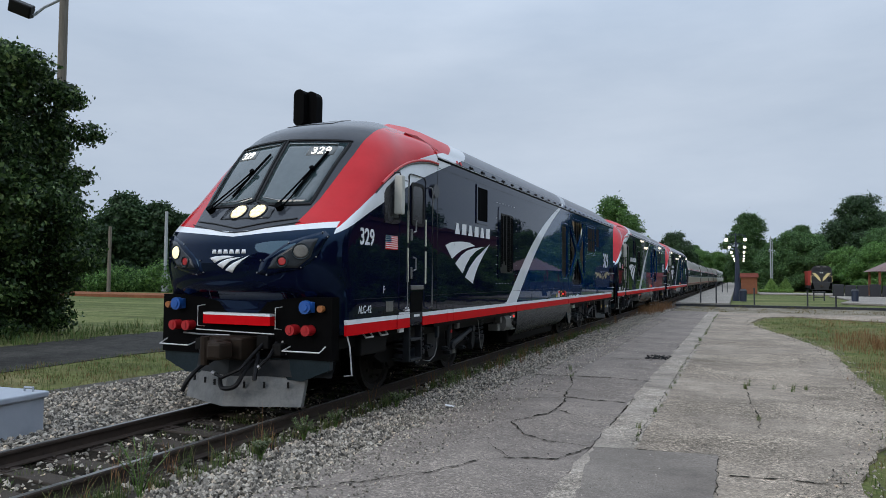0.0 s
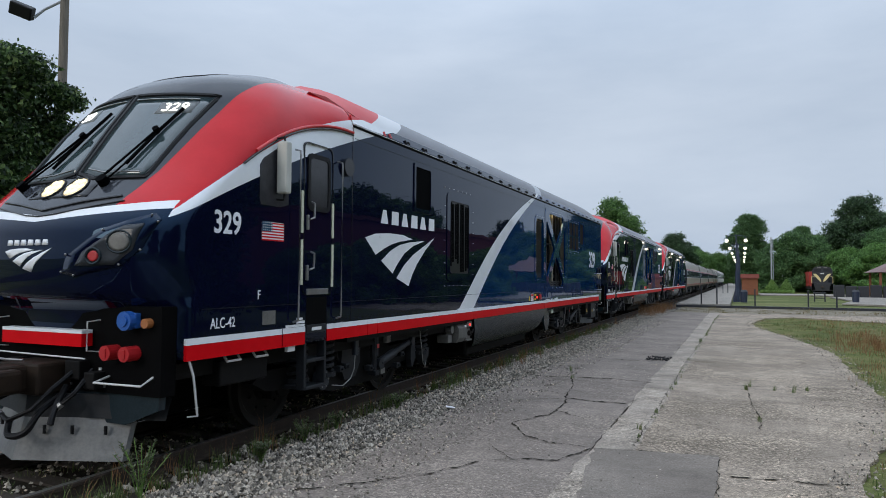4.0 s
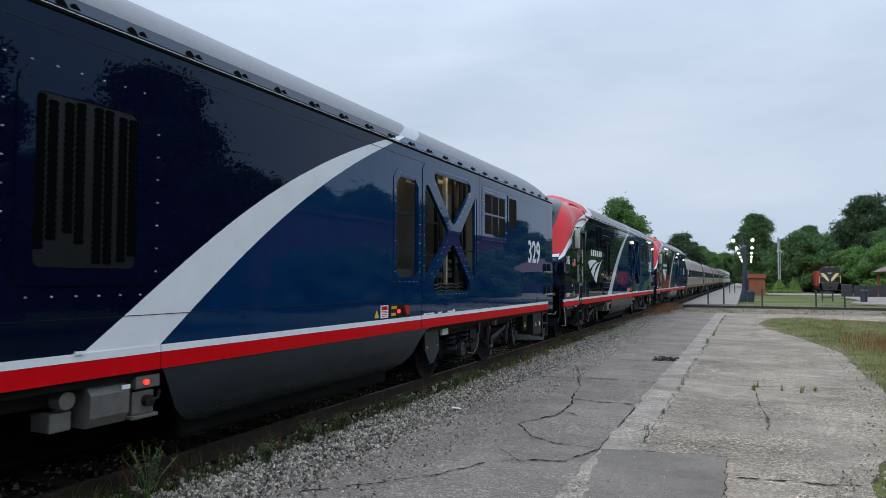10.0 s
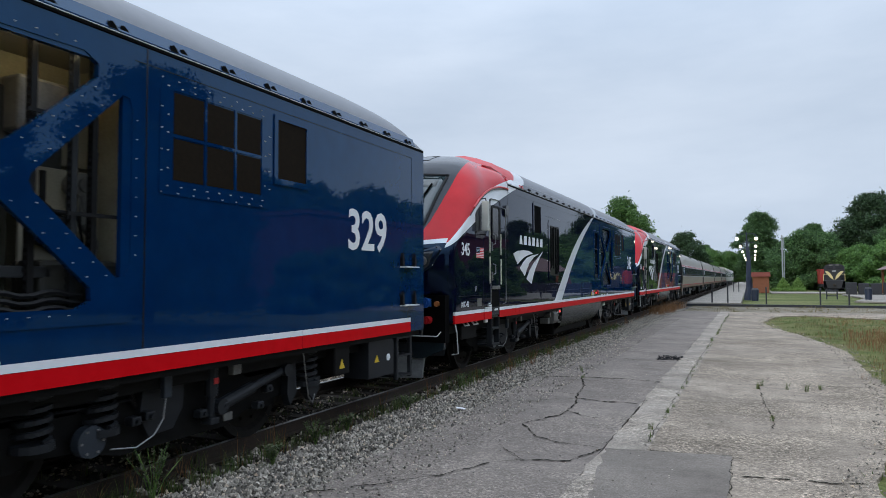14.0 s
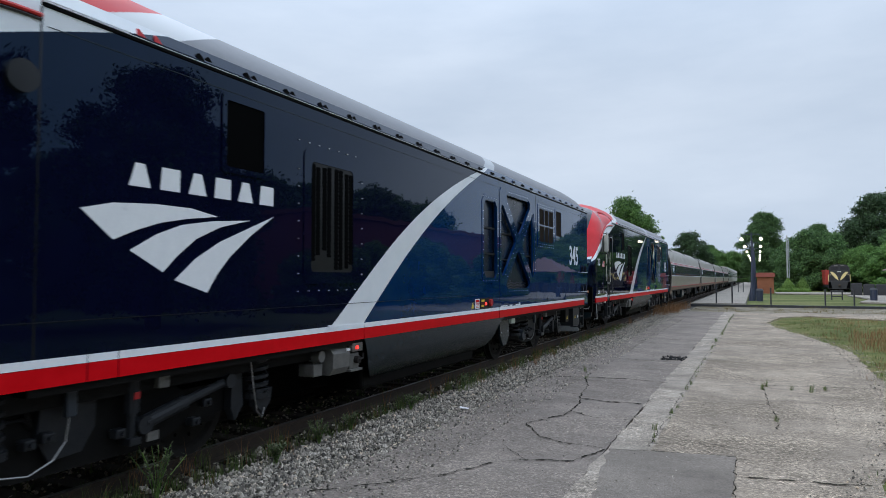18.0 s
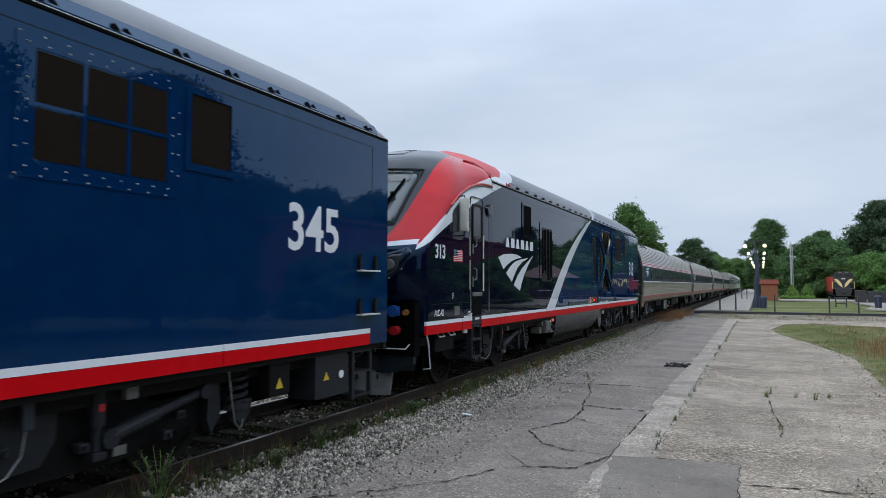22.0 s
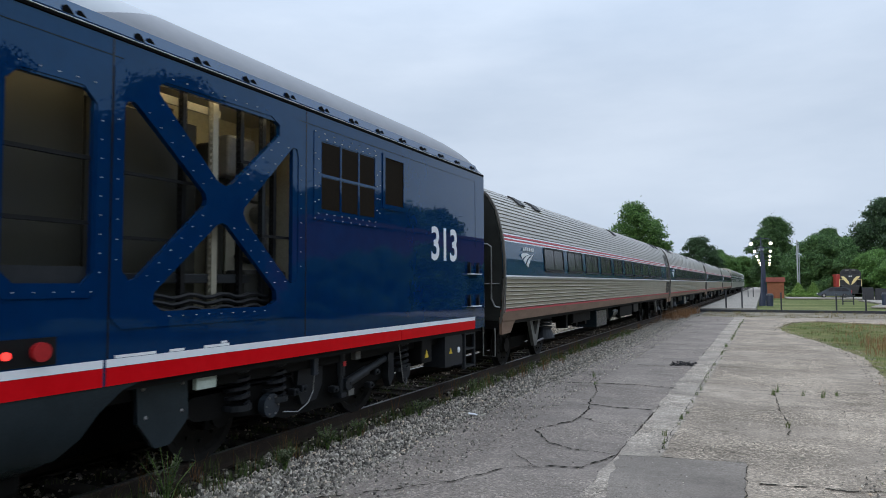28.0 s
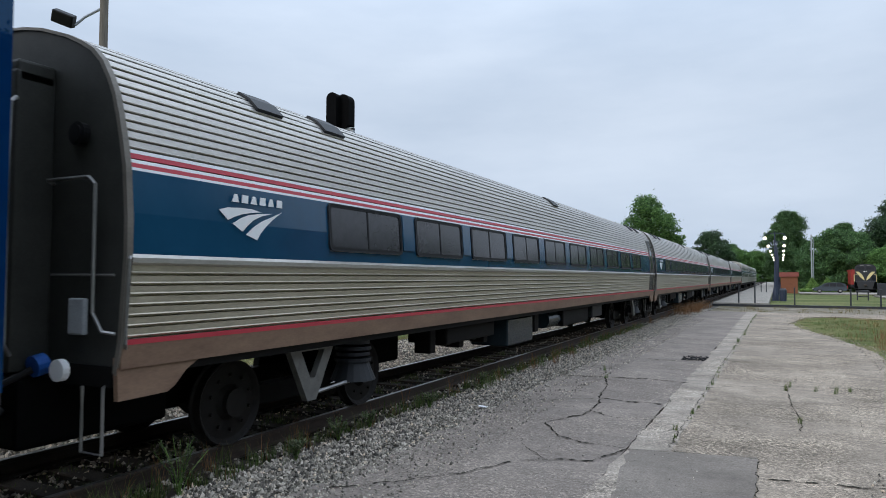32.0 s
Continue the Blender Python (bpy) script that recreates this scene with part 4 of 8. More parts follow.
    frame_prism(bm, rounded(6.62, 7.80, 1.78, 3.36, 0.10), rounded(6.76, 7.66, 1.92, 3.22, 0.06), HALF - 0.02, HALF + 0.012)
    part("grille_frame", bm, PAINT, e)
    bm = bmesh.new()
    box(bm, HALF - 0.02, HALF + 0.003, 6.76, 7.66, 1.92, 3.22)
    part("grille_back", bm, M["grille_screen"], e)
    y = 6.76
    for k, gap in enumerate((0.016, 0.05, 0.016, 0.075, 0.016, 0.05, 0.016, 0.0)):
        w, foot = 0.082, (2.05, 2.12, 2.18, 2.10, 1.95, 1.95, 1.97, 2.02)[k]
        rows = int((3.2 - foot) / 0.05)
        left, right = [], []
        for q in range(rows):
            z = foot + q * 0.05
            if q % 9 == 8:
                left += [(y + 0.004, z), (y + 0.004, z + 0.05)]
                right += [(y + w - 0.004, z), (y + w - 0.004, z + 0.05)]
            else:
                left += [(y + 0.012, z), (y, z + 0.015), (y, z + 0.035), (y + 0.012, z + 0.05)]
                right += [(y + w - 0.012, z), (y + w, z + 0.015), (y + w, z + 0.035), (y + w - 0.012, z + 0.05)]
        bm = bmesh.new()
        prism(bm, left + right[::-1], HALF - 0.002, HALF + 0.009)
        part("grille_slat", bm, M["slat_black"], e)
        y += w + gap
    bm = bmesh.new()
    bolt_row(bm, around(6.52, 7.88, 1.70, 3.43, 0.2), HALF + 0.006, 0.009)
    tagged(part("grille_bolts", bm, M["grab"], e), kind="stuff")
    # tall mesh window
    def octo(y0, y1, z0, z1, c):
        return [(y1 - c, z0), (y1, z0 + c), (y1, z1 - c), (y1 - c, z1), (y0 + c, z1), (y0, z1 - c), (y0, z0 + c), (y0 + c, z0)]
    bm = bmesh.new()
    frame_prism(bm, octo(12.22, 13.13, 1.75, 3.48, 0.13), octo(12.31, 13.04, 1.84, 3.39, 0.12), HALF - 0.03, HALF + 0.010)
    part("vent_frame", bm, PAINT, e)
    bm = bmesh.new()
    box(bm, 1.24, 1.26, 12.2, 13.12, 1.78, 3.62)
    part("vent_screen", bm, M["screen"], e, "olive perforated screen")
    for z in (2.33, 2.84):
        bm = bmesh.new()
        box(bm, HALF - 0.07, HALF - 0.035, 12.31, 13.04, z - 0.016, z + 0.016)
        part("vent_bar", bm, M["black"], e)
    bm = bmesh.new()
    box(bm, HALF - 0.11, HALF - 0.05, 12.28, 13.08, 1.80, 1.99)
    part("vent_sill", bm, M["under_grey"], e)
    bm = bmesh.new()
    bolt_row(bm, around(12.265, 13.085, 1.795, 3.435, 0.15), HALF + 0.010, 0.006)
    tagged(part("vent_bolts", bm, M["grab"], e), kind="stuff")
    # the opening with the cross brace
    outer = octo(13.19, 15.66, 1.49, 3.72, 0.10)
    holes = [
        [(13.38, 3.37), (13.44, 3.33), (14.18, 2.70), (14.20, 2.64), (14.18, 2.58), (13.44, 1.90), (13.36, 1.88), (13.28, 1.97), (13.28, 3.27), (13.31, 3.35)],
        [(13.64, 3.50), (13.63, 3.57), (13.70, 3.62), (15.11, 3.64), (15.24, 3.57), (15.24, 3.46), (14.54, 2.84), (14.44, 2.80), (14.34, 2.83)],
        [(15.47, 3.37), (15.54, 3.36), (15.57, 3.27), (15.57, 1.97), (15.52, 1.88), (15.43, 1.86), (14.72, 2.49), (14.69, 2.56), (14.71, 2.62)],
        [(14.34, 2.42), (14.40, 2.44), (14.47, 2.42), (15.20, 1.78), (15.21, 1.68), (15.10, 1.62), (13.70, 1.62), (13.60, 1.69), (13.62, 1.79)],
    ]
    bm = bmesh.new()
    loops = [outer] + holes
    flat = [q for loop in loops for q in loop]
    near_v = [bm.verts.new((HALF + 0.010, q[0], q[1])) for q in flat]
    far_v = [bm.verts.new((HALF - 0.045, q[0], q[1])) for q in flat]
    for tri in tessellate_polygon([[Vector((q[0], q[1], 0)) for q in loop] for loop in loops]):
        bm.faces.new([near_v[k] for k in tri])
        bm.faces.new([far_v[k] for k in reversed(tri)])
    base = 0
    for loop in loops:
        m_ = len(loop)
        for k in range(m_):
            bm.faces.new((near_v[base + k], near_v[base + (k + 1) % m_], far_v[base + (k + 1) % m_], far_v[base + k]))
        base += m_
    bmesh.ops.recalc_face_normals(bm, faces=bm.faces)
    part("brace_panel", bm, PAINT, e, "painted panel with a riveted cross brace")
    bm = bmesh.new()
    for loop in holes:  # rivets follow each opening, a finger's width outside its edge
        mid = Vector((sum(q[0] for q in loop) / len(loop), sum(q[1] for q in loop) / len(loop)))
        for a, b in zip(loop, loop[1:] + loop[:1]):
            a, b = Vector(a), Vector(b)
            side = Vector((b.y - a.y, a.x - b.x)).normalized() * 0.045
            if side.dot((a + b) / 2 - mid) < 0:
                side = -side
            steps = int((b - a).length / 0.15)
            bolt_row(bm, [tuple(a.lerp(b, (k + 0.5) / steps) + side) for k in range(steps)], HALF + 0.009, 0.006)
    tagged(part("brace_bolts", bm, M["grab"], e), kind="stuff")
    # engine room behind the openings
    bm = bmesh.new()
    box(bm, 0.72, 0.76, 12.2, 15.7, 1.46, 3.74)
    part("engine_room_wall", bm, M["interior"], e)
    bm = bmesh.new()
    box(bm, 0.76, 1.46, 12.2, 15.7, 3.70, 3.74)
    part("engine_room_ceiling", bm, M["panel_cream"], e)
    for y in (12.16, 15.66):
        bm = bmesh.new()
        box(bm, 0.76, 1.46, y, y + 0.04, 1.46, 3.74)
        part("engine_room_bulkhead", bm, M["interior"], e)
    bm = bmesh.new()
    box(bm, 0.76, 1.42, 12.2, 15.7, 1.46, 1.5)
    box(bm, 0.8, 1.05, 14.75, 15.3, 2.55, 3.35, 0.03)
    box(bm, 1.0, 1.36, 14.9, 15.6, 1.5, 2.0, 0.04)
    part("engine_block", bm, M["interior_dark"], e)
    for y0, y1, z0, z1 in ((13.15, 14.34, 1.5, 3.40), (14.5, 14.72, 1.5, 2.9), (13.4, 14.05, 3.42, 3.5)):
        bm = bmesh.new()
        box(bm, 1.22, 1.24, y0, y1, z0, z1)
        part("inner_screen", bm, M["screen"], e, "olive perforated screen")
    for y0, y1, z0, z1, x in ((13.2, 14.6, 3.52, 3.60, 1.3), (14.9, 15.6, 1.75, 2.75, 1.10), (15.2, 15.6, 2.8, 3.3, 1.0)):
        bm = bmesh.new()
        box(bm, x - 0.02, x, y0, y1, z0, z1, 0.005)
        part("inner_panel", bm, M["panel_cream"], e, "pale cream inner panel")
    for y, wide, mat in ((14.02, 0.05, "black"), (14.40, 0.07, "panel_cream"), (14.78, 0.05, "black"), (15.12, 0.05, "under_grey"), (15.30, 0.05, "black")):
        bm = bmesh.new()
        box(bm, 1.34, 1.40, y, y + wide, 1.5, 3.7)
        for q in range(34):
            z = 1.6 + q * 0.06
            box(bm, 1.36, 1.38, y - 0.012, y + wide + 0.012, z, z + 0.03)
        part("inner_post", bm, M[mat], e, "slotted upright post")
    for y0, y1, z in ((13.28, 14.1, 2.78), (13.28, 14.1, 2.24), (14.72, 15.2, 3.10), (15.05, 15.5, 2.36)):
        bm = bmesh.new()
        box(bm, HALF - 0.085, HALF - 0.06, y0, y1, z - 0.014, z + 0.014)
        part("inner_rail", bm, M["black"], e)
    for z in (1.62, 1.68, 1.74):
        bm = bmesh.new()
        tube(bm, [(1.42, 13.6 + 0.1 * k, z + 0.018 * math.sin(k * 1.5)) for k in range(17)], 0.022, 6)
        part("corrugated_hose", bm, M["black"], e)
    for pts in ([(1.2, 15.02, 2.7), (1.2, 15.02, 2.45), (1.22, 15.1, 2.38), (1.25, 15.3, 2.38), (1.25, 15.36, 2.0), (1.25, 15.25, 1.92)], [(1.28, 15.42, 2.9), (1.28, 15.42, 2.1), (1.28, 15.3, 1.95), (1.28, 15.1, 1.8)], [(1.15, 15.0, 2.15), (1.15, 15.2, 2.1), (1.15, 15.5, 2.12)]):
        bm = bmesh.new()
        tube(bm, pts, 0.026, 8)
        part("engine_room_pipe", bm, M["black"], e)
    bm = bmesh.new()
    box(bm, 1.12, 1.24, 15.06, 15.24, 2.2, 2.36, 0.03)
    part("pump", bm, M["black"], e)
    bm = bmesh.new()
    box(bm, 1.30, 1.36, 13.2, 15.0, 1.86, 1.95, 0.01)
    part("inner_ledge", bm, M["under_grey"], e)
    bm = bmesh.new()
    box(bm, 0.98, 1.22, 14.80, 15.22, 2.98, 3.42, 0.03)
    part("control_cabinet", bm, M["filler_grey"], e, "grey control cabinet")
    bm = bmesh.new()
    cyl(bm, (1.12, 15.34, 2.62), (1.26, 15.34, 2.62), 0.10, 16)
    cyl(bm, (1.26, 15.34, 2.62), (1.29, 15.34, 2.62), 0.06, 16)
    part("round_filter", bm, M["filler_grey"], e)
    bm = bmesh.new()
    tube(bm, [(1.24, 15.34, 2.54), (1.25, 15.34, 2.3), (1.25, 15.46, 2.14), (1.25, 15.46, 1.9), (1.25, 15.3, 1.78), (1.22, 15.1, 1.8)], 0.034, 8)
    part("engine_room_pipe", bm, M["filler_grey"], e)
    # six-pane grid and the small window
    bm = bmesh.new()
    frame_prism(bm, rounded(15.86, 17.36, 2.60, 3.66, 0.03), rounded(16.0, 17.22, 2.72, 3.55, 0.01), HALF - 0.02, HALF + 0.008)
    part("louvre_frame", bm, PAINT, e)
    for iy in range(3):
        for iz in range(2):
            bm = bmesh.new()
            y0, z0 = 16.0 + iy * 0.41, 2.72 + iz * 0.42
            box(bm, HALF - 0.02, HALF + 0.004, y0 + 0.02, y0 + 0.385, z0 + 0.02, z0 + 0.395)
            part("louvre_pane", bm, M["tan_louvre"], e)
    bm = bmesh.new()
    bolt_row(bm, around(15.95, 17.27, 2.68, 3.58, 0.16) + around(15.88, 17.34, 2.62, 3.64, 0.19), HALF + 0.006, 0.008)
    tagged(part("louvre_bolts", bm, M["grab"], e), kind="stuff")
    for y0, y1, z0, z1, k in ((16.395, 16.425, 2.72, 3.55, 0.009), (16.805, 16.835, 2.72, 3.55, 0.009), (16.0, 17.22, 3.125, 3.155, 0.0085)):
        bm = bmesh.new()
        box(bm, HALF - 0.02, HALF + k, y0, y1, z0, z1)
        part("louvre_bar", bm, PAINT, e)
    bm = bmesh.new()
    frame_prism(bm, rounded(17.42, 18.06, 2.88, 3.66, 0.02), rounded(17.48, 18.0, 2.95, 3.60, 0.01), HALF - 0.02, HALF + 0.016)
    part("small_window_frame", bm, PAINT, e)
    bm = bmesh.new()
    box(bm, HALF - 0.02, HALF + 0.004, 17.48, 18.0, 2.95, 3.60)
    part("small_window_pane", bm, M["tan_louvre"], e)
    # socket recess and signs by the stripe
    bm = bmesh.new()
    box(bm, HALF - 0.02, HALF + 0.006, 12.12, 12.75, 1.27, 1.47)
    part("socket_panel", bm, M["black"], e)
    bm = bmesh.new()
    cyl(bm, (HALF, 12.62, 1.37), (HALF + 0.05, 12.62, 1.37), 0.07, 16)
    part("emergency_button", bm, M["red_cap"], e, "red round emergency button")
    bm = bmesh.new()
    cyl(bm, (HALF, 12.38, 1.36), (HALF + 0.03, 12.38, 1.36), 0.03, 10)
    part("red_indicator", bm, M["glow_red"], e, "lit small red lamp")
    bm = bmesh.new()
    box(bm, HALF - 0.01, HALF + 0.008, 12.17, 12.33, 1.40, 1.44)
    box(bm, HALF - 0.01, HALF + 0.008, 12.17, 12.3, 1.30, 1.34)
    part("socket_label", bm, M["yellow"], e)
    bm = bmesh.new()
    box(bm, HALF - 0.01, HALF + 0.005, 11.86, 12.08, 1.28, 1.46)
    part("notice", bm, M["white_mark"], e, "small white safety notice")
    bm = bmesh.new()
    box(bm, HALF - 0.01, HALF + 0.007, 11.88, 12.06, 1.395, 1.445)
    for z in (1.30, 1.325, 1.35, 1.37):
        box(bm, HALF - 0.01, HALF + 0.007, 11.89, 12.05, z, z + 0.008)
    part("notice_text", bm, M["stripe_red"], e)
    bm = bmesh.new()
    prism(bm, [(11.69, 1.29), (11.81, 1.29), (11.75, 1.40)], HALF - 0.01, HALF + 0.005)
    part("warning_triangle", bm, M["yellow"], e)
    for y, w in ((13.25, 0.4), (13.8, 0.16), (14.2, 0.32)):
        bm = bmesh.new()
        box(bm, HALF - 0.01, HALF + 0.007, y, y + w, 1.262, 1.285)
        if w > 0.3 and y > 14:
            box(bm, HALF - 0.01, HALF + 0.007, y + 0.22, y + 0.29, 1.29, 1.31)
        part("stencil_bar", bm, M["white_mark"], e)
    # skirt between the trucks
    bm = bmesh.new()
    # the side leans in towards its foot
    for s in (-1, 1):
        if s > 0:
            bm.free()
            bm = bmesh.new()
        rows_ = []
        for z, x, y0, y1 in ((1.07, 1.515, 7.95, 13.62), (1.0, 1.512, 8.02, 13.34), (0.84, 1.49, 8.1, 13.14), (0.66, 1.43, 8.22, 13.03), (0.52, 1.33, 8.42, 12.9), (0.42, 1.17, 8.7, 12.65), (0.37, 0.95, 8.95, 12.4)):
            rows_.append([bm.verts.new((s * x, y0 + (y1 - y0) * k / 8, z)) for k in range(9)])
        for p, q in zip(rows_, rows_[1:]):
            for k in range(8):
                bm.faces.new((p[k], p[k + 1], q[k + 1], q[k]))
        if s < 0:
            part("skirt", bm, M["skirt"], e, "grey fuel tank skirt", True)
            bm = bmesh.new()
    part("skirt", bm, M["skirt"], e, "grey fuel tank skirt", True)
    bm = bmesh.new()
    box(bm, -1.1, 1.1, 8.6, 12.8, 0.24, 1.0, 0.05)
    part("fuel_tank", bm, M["under"], e)
    # black boxes added under the floor to block light and view from beyond
    for a_, b_, lo in ((6.5, 8.6, 0.3), (12.7, 14.3, 0.3), (0.6, 1.9, 0.35), (18.9, 20.4, 0.4)):
        bm = bmesh.new()
        box(bm, -1.15, 0.62, a_, b_, lo, 1.0, 0.04)
        part("underfloor_gear", bm, M["deep_black"], e)
    # more added black boxes inside the trucks, against see-through
    for yc in (4.1, 16.37):
        bm = bmesh.new()
        box(bm, -0.6, 0.6, yc - 2.0, yc + 2.0, 0.25, 0.9, 0.05)
        part("traction_motor", bm, M["deep_black"], e)
    bm = bmesh.new()
    prism(bm, [(1.18, 1.0), (1.40, 1.0), (1.48, 0.90), (1.47, 0.72), (1.42, 0.64), (1.18, 0.64)], 7.31, 7.68, "y")
    part("filler_box", bm, M["filler_grey"], e, "grimy grey filler casing")
    bm = bmesh.new()
    box(bm, 1.475, 1.483, 7.60, 7.68, 0.915, 0.95)
    part("filler_label", bm, M["white_mark"], e)
    bm = bmesh.new()
    box(bm, 1.3, 1.48, 7.74, 8.0, 0.89, 1.0, 0.012)
    part("lamp_box", bm, M["filler_grey"], e)
    bm = bmesh.new()
    box(bm, 1.3, 1.44, 7.74, 7.97, 0.66, 0.87, 0.015)
    box(bm, 1.3, 1.475, 7.72, 7.99, 0.635, 0.665, 0.006)
    part("filler_valve_box", bm, M["filler_grey"], e)
    bm = bmesh.new()
    cyl(bm, (1.44, 7.88, 0.78), (1.50, 7.88, 0.78), 0.05, 12)
    tube(bm, [(1.5, 7.88, 0.78), (1.51, 7.95, 0.8), (1.5, 7.97, 0.86)], 0.014, 6)
    part("filler_valve", bm, M["wheel"], e)
    bm = bmesh.new()
    cyl(bm, (1.48, 7.84, 0.945), (1.5, 7.84, 0.945), 0.024, 10)
    part("filler_lamp", bm, M["glow_red"], e, "lit small red lamp")
    bm = bmesh.new()
    cyl(bm, (1.25, 7.15, 0.89), (1.42, 7.15, 0.89), 0.07, 14)
    cyl(bm, (1.3, 7.15, 0.7), (1.3, 7.15, 0.9), 0.03, 8)
    part("filler_can", bm, M["filler_grey"], e)
    bm = bmesh.new()
    box(bm, 1.15, 1.38, 7.04, 7.22, 0.65, 0.80, 0.012)
    part("drain_box", bm, M["filler_grey"], e)
    bm = bmesh.new()
    box(bm, 1.515, 1.545, 7.12, 7.2, 1.25, 1.275)
    part("lamp_bracket", bm, M["stripe_white"], e)
    engine_truck(e, 4.1, 1)
    engine_truck(e, 16.37, 1)
    # shield plate, boxes and steps by the rear truck
    bm = bmesh.new()
    prism(bm, [(13.58, 1.03), (14.14, 1.03), (14.16, 0.62), (13.95, 0.42), (13.78, 0.42), (13.6, 0.66)], 1.33, 1.38)
    part("shield_plate", bm, M["skirt"], e)
    bm = bmesh.new()
    for p in ((13.65, 0.95), (14.08, 0.95), (13.68, 0.7), (14.08, 0.7)):
        bolt_row(bm, [p], 1.38, 0.018)
    tagged(part("shield_bolts", bm, M["steel"], e), kind="stuff")
    bm = bmesh.new()
    box(bm, 1.36, 1.42, 14.22, 14.47, 0.86, 1.05, 0.01)
    part("label_box", bm, M["patch_green"], e, "pale green label plate")
    bm = bmesh.new()
    prism(bm, [(19.62, 1.04), (20.16, 1.04), (20.27, 0.93), (20.27, 0.47), (19.56, 0.47), (19.56, 0.96)], 1.05, 1.45)
    part("battery_box", bm, M["under_grey"], e)
    bm = bmesh.new()
    prism(bm, [(19.72, 0.68), (19.84, 0.68), (19.78, 0.78)], 1.448, 1.456)
    part("warning_triangle", bm, M["yellow"], e)
    bm = bmesh.new()
    cyl(bm, (1.448, 20.1, 0.72), (1.46, 20.1, 0.72), 0.05, 14)
    part("round_sign", bm, M["stripe_white"], e)
    bm = bmesh.new()
    box(bm, 1.2, 1.44, 18.75, 19.1, 0.62, 1.03, 0.02)
    part("valve_box", bm, M["under"], e)
    bm = bmesh.new()
    prism(bm, [(18.85, 0.70), (18.97, 0.70), (18.91, 0.82)], 1.438, 1.446)
    part("warning_triangle", bm, M["yellow"], e)
    for y in (20.35, 20.78):
        bm = bmesh.new()
        box(bm, 1.40, 1.46, y, y + 0.06, 0.35, 1.1, 0.01)
        part("step_post", bm, M["under_grey"], e)
    for z in (0.38, 0.68, 0.95):
        bm = bmesh.new()
        box(bm, 1.15, 1.46, 20.4, 20.79, z, z + 0.03)
        part("step_tread", bm, M["under_grey"], e)
    for z in (1.46, 2.03):
        bm = bmesh.new()
        box(bm, HALF - 0.02, HALF + 0.10, 20.34, 20.79, z - 0.02, z, 0.004)
        part("corner_step", bm, M["grab"], e)
        for y in (20.34, 20.73):
            bm = bmesh.new()
            prism(bm, [(y, z), (y + 0.06, z), (y + 0.05, z + 0.12), (y + 0.03, z + 0.2), (y, z + 0.14)], HALF - 0.01, HALF + 0.05)
            part("step_bracket", bm, M["black"], e)
    # door, rails and steps behind the cab window
    bm = bmesh.new()
    frame_prism(bm, rounded(2.36, 2.98, 1.62, 3.46, 0.08), rounded(2.372, 2.968, 1.632, 3.448, 0.075), HALF - 0.02, HALF + 0.006)
    part("door_frame", bm, M["gloss_black"], e)
    bm = bmesh.new()
    frame_prism(bm, rounded(2.43, 2.91, 2.64, 3.33, 0.08), rounded(2.48, 2.86, 2.69, 3.28, 0.06), HALF - 0.02, HALF + 0.016)
    part("door_window_frame", bm, M["black"], e)
    bm = bmesh.new()
    prism(bm, rounded(2.48, 2.86, 2.69, 3.28, 0.06), HALF - 0.02, HALF + 0.006)
    part("door_window", bm, M["pane"], e)
    for y in (2.19, 3.09):
        bm = bmesh.new()
        tube(bm, [(HALF, y, 3.32), (HALF + 0.07, y, 3.30), (HALF + 0.075, y, 3.24), (HALF + 0.075, y, 1.40), (HALF + 0.07, y, 1.34), (HALF, y, 1.32)], 0.012, 8)
        part("grab_rail", bm, M["steel"], e, "bare steel vertical grab rail")
    for y, zz in ((2.33, ((2.86, 2.36), (2.28, 1.75))), (2.98, ((2.77, 2.33), (2.25, 1.72)))):
        for z1, z0 in zz:
            bm = bmesh.new()
            box(bm, HALF - 0.01, HALF + 0.012, y - 0.02, y + 0.022, z0, z1, 0.004)
            part("tread_strip", bm, M["yellow_strip"], e)
    for z in (2.60, 2.0):
        bm = bmesh.new()
        tube(bm, [(HALF, 2.43, z - 0.08), (HALF + 0.06, 2.43, z - 0.07), (HALF + 0.06, 2.50, z - 0.05), (HALF + 0.06, 2.51, z + 0.12), (HALF, 2.52, z + 0.14)], 0.014, 6)
        box(bm, HALF, HALF + 0.03, 2.41, 2.45, z - 0.2, z - 0.02, 0.008)
        part("door_handle", bm, M["steel"], e)
    bm = bmesh.new()
    box(bm, HALF - 0.01, HALF + 0.02, 2.44, 2.88, 1.63, 1.70, 0.005)
    part("kick_plate", bm, M["steel"], e)
    bm = bmesh.new()
    cyl(bm, (HALF - 0.01, 3.3, 3.28), (HALF + 0.05, 3.3, 3.28), 0.12, 20)
    part("round_horn_cover", bm, M["gloss_black"], e)
    # black plate on the wall, painting the shade of the step recess
    bm = bmesh.new()
    box(bm, HALF - 0.06, HALF + 0.004, 2.44, 2.87, 1.26, 1.60)
    part("step_recess", bm, M["deep_black"], e)
    for y in (2.42, 2.84):
        bm = bmesh.new()
        box(bm, 1.40, 1.52, y, y + 0.045, 0.5, 1.25, 0.01)
        part("ladder_side", bm, M["under_grey"], e)
    for z in (0.5, 0.82, 1.17):
        bm = bmesh.new()
        box(bm, 1.18, 1.53, 2.45, 2.85, z, z + (0.10 if z > 1 else 0.04), 0.006)
        part("ladder_tread", bm, M["under_grey"], e)
    bm = bmesh.new()
    box(bm, 1.525, 1.534, 2.55, 2.75, 1.20, 1.24)
    part("ladder_label", bm, M["white_mark"], e)
    bm = bmesh.new()
    box(bm, HALF - 0.01, HALF + 0.012, 2.05, 2.40, 1.262, 1.29)
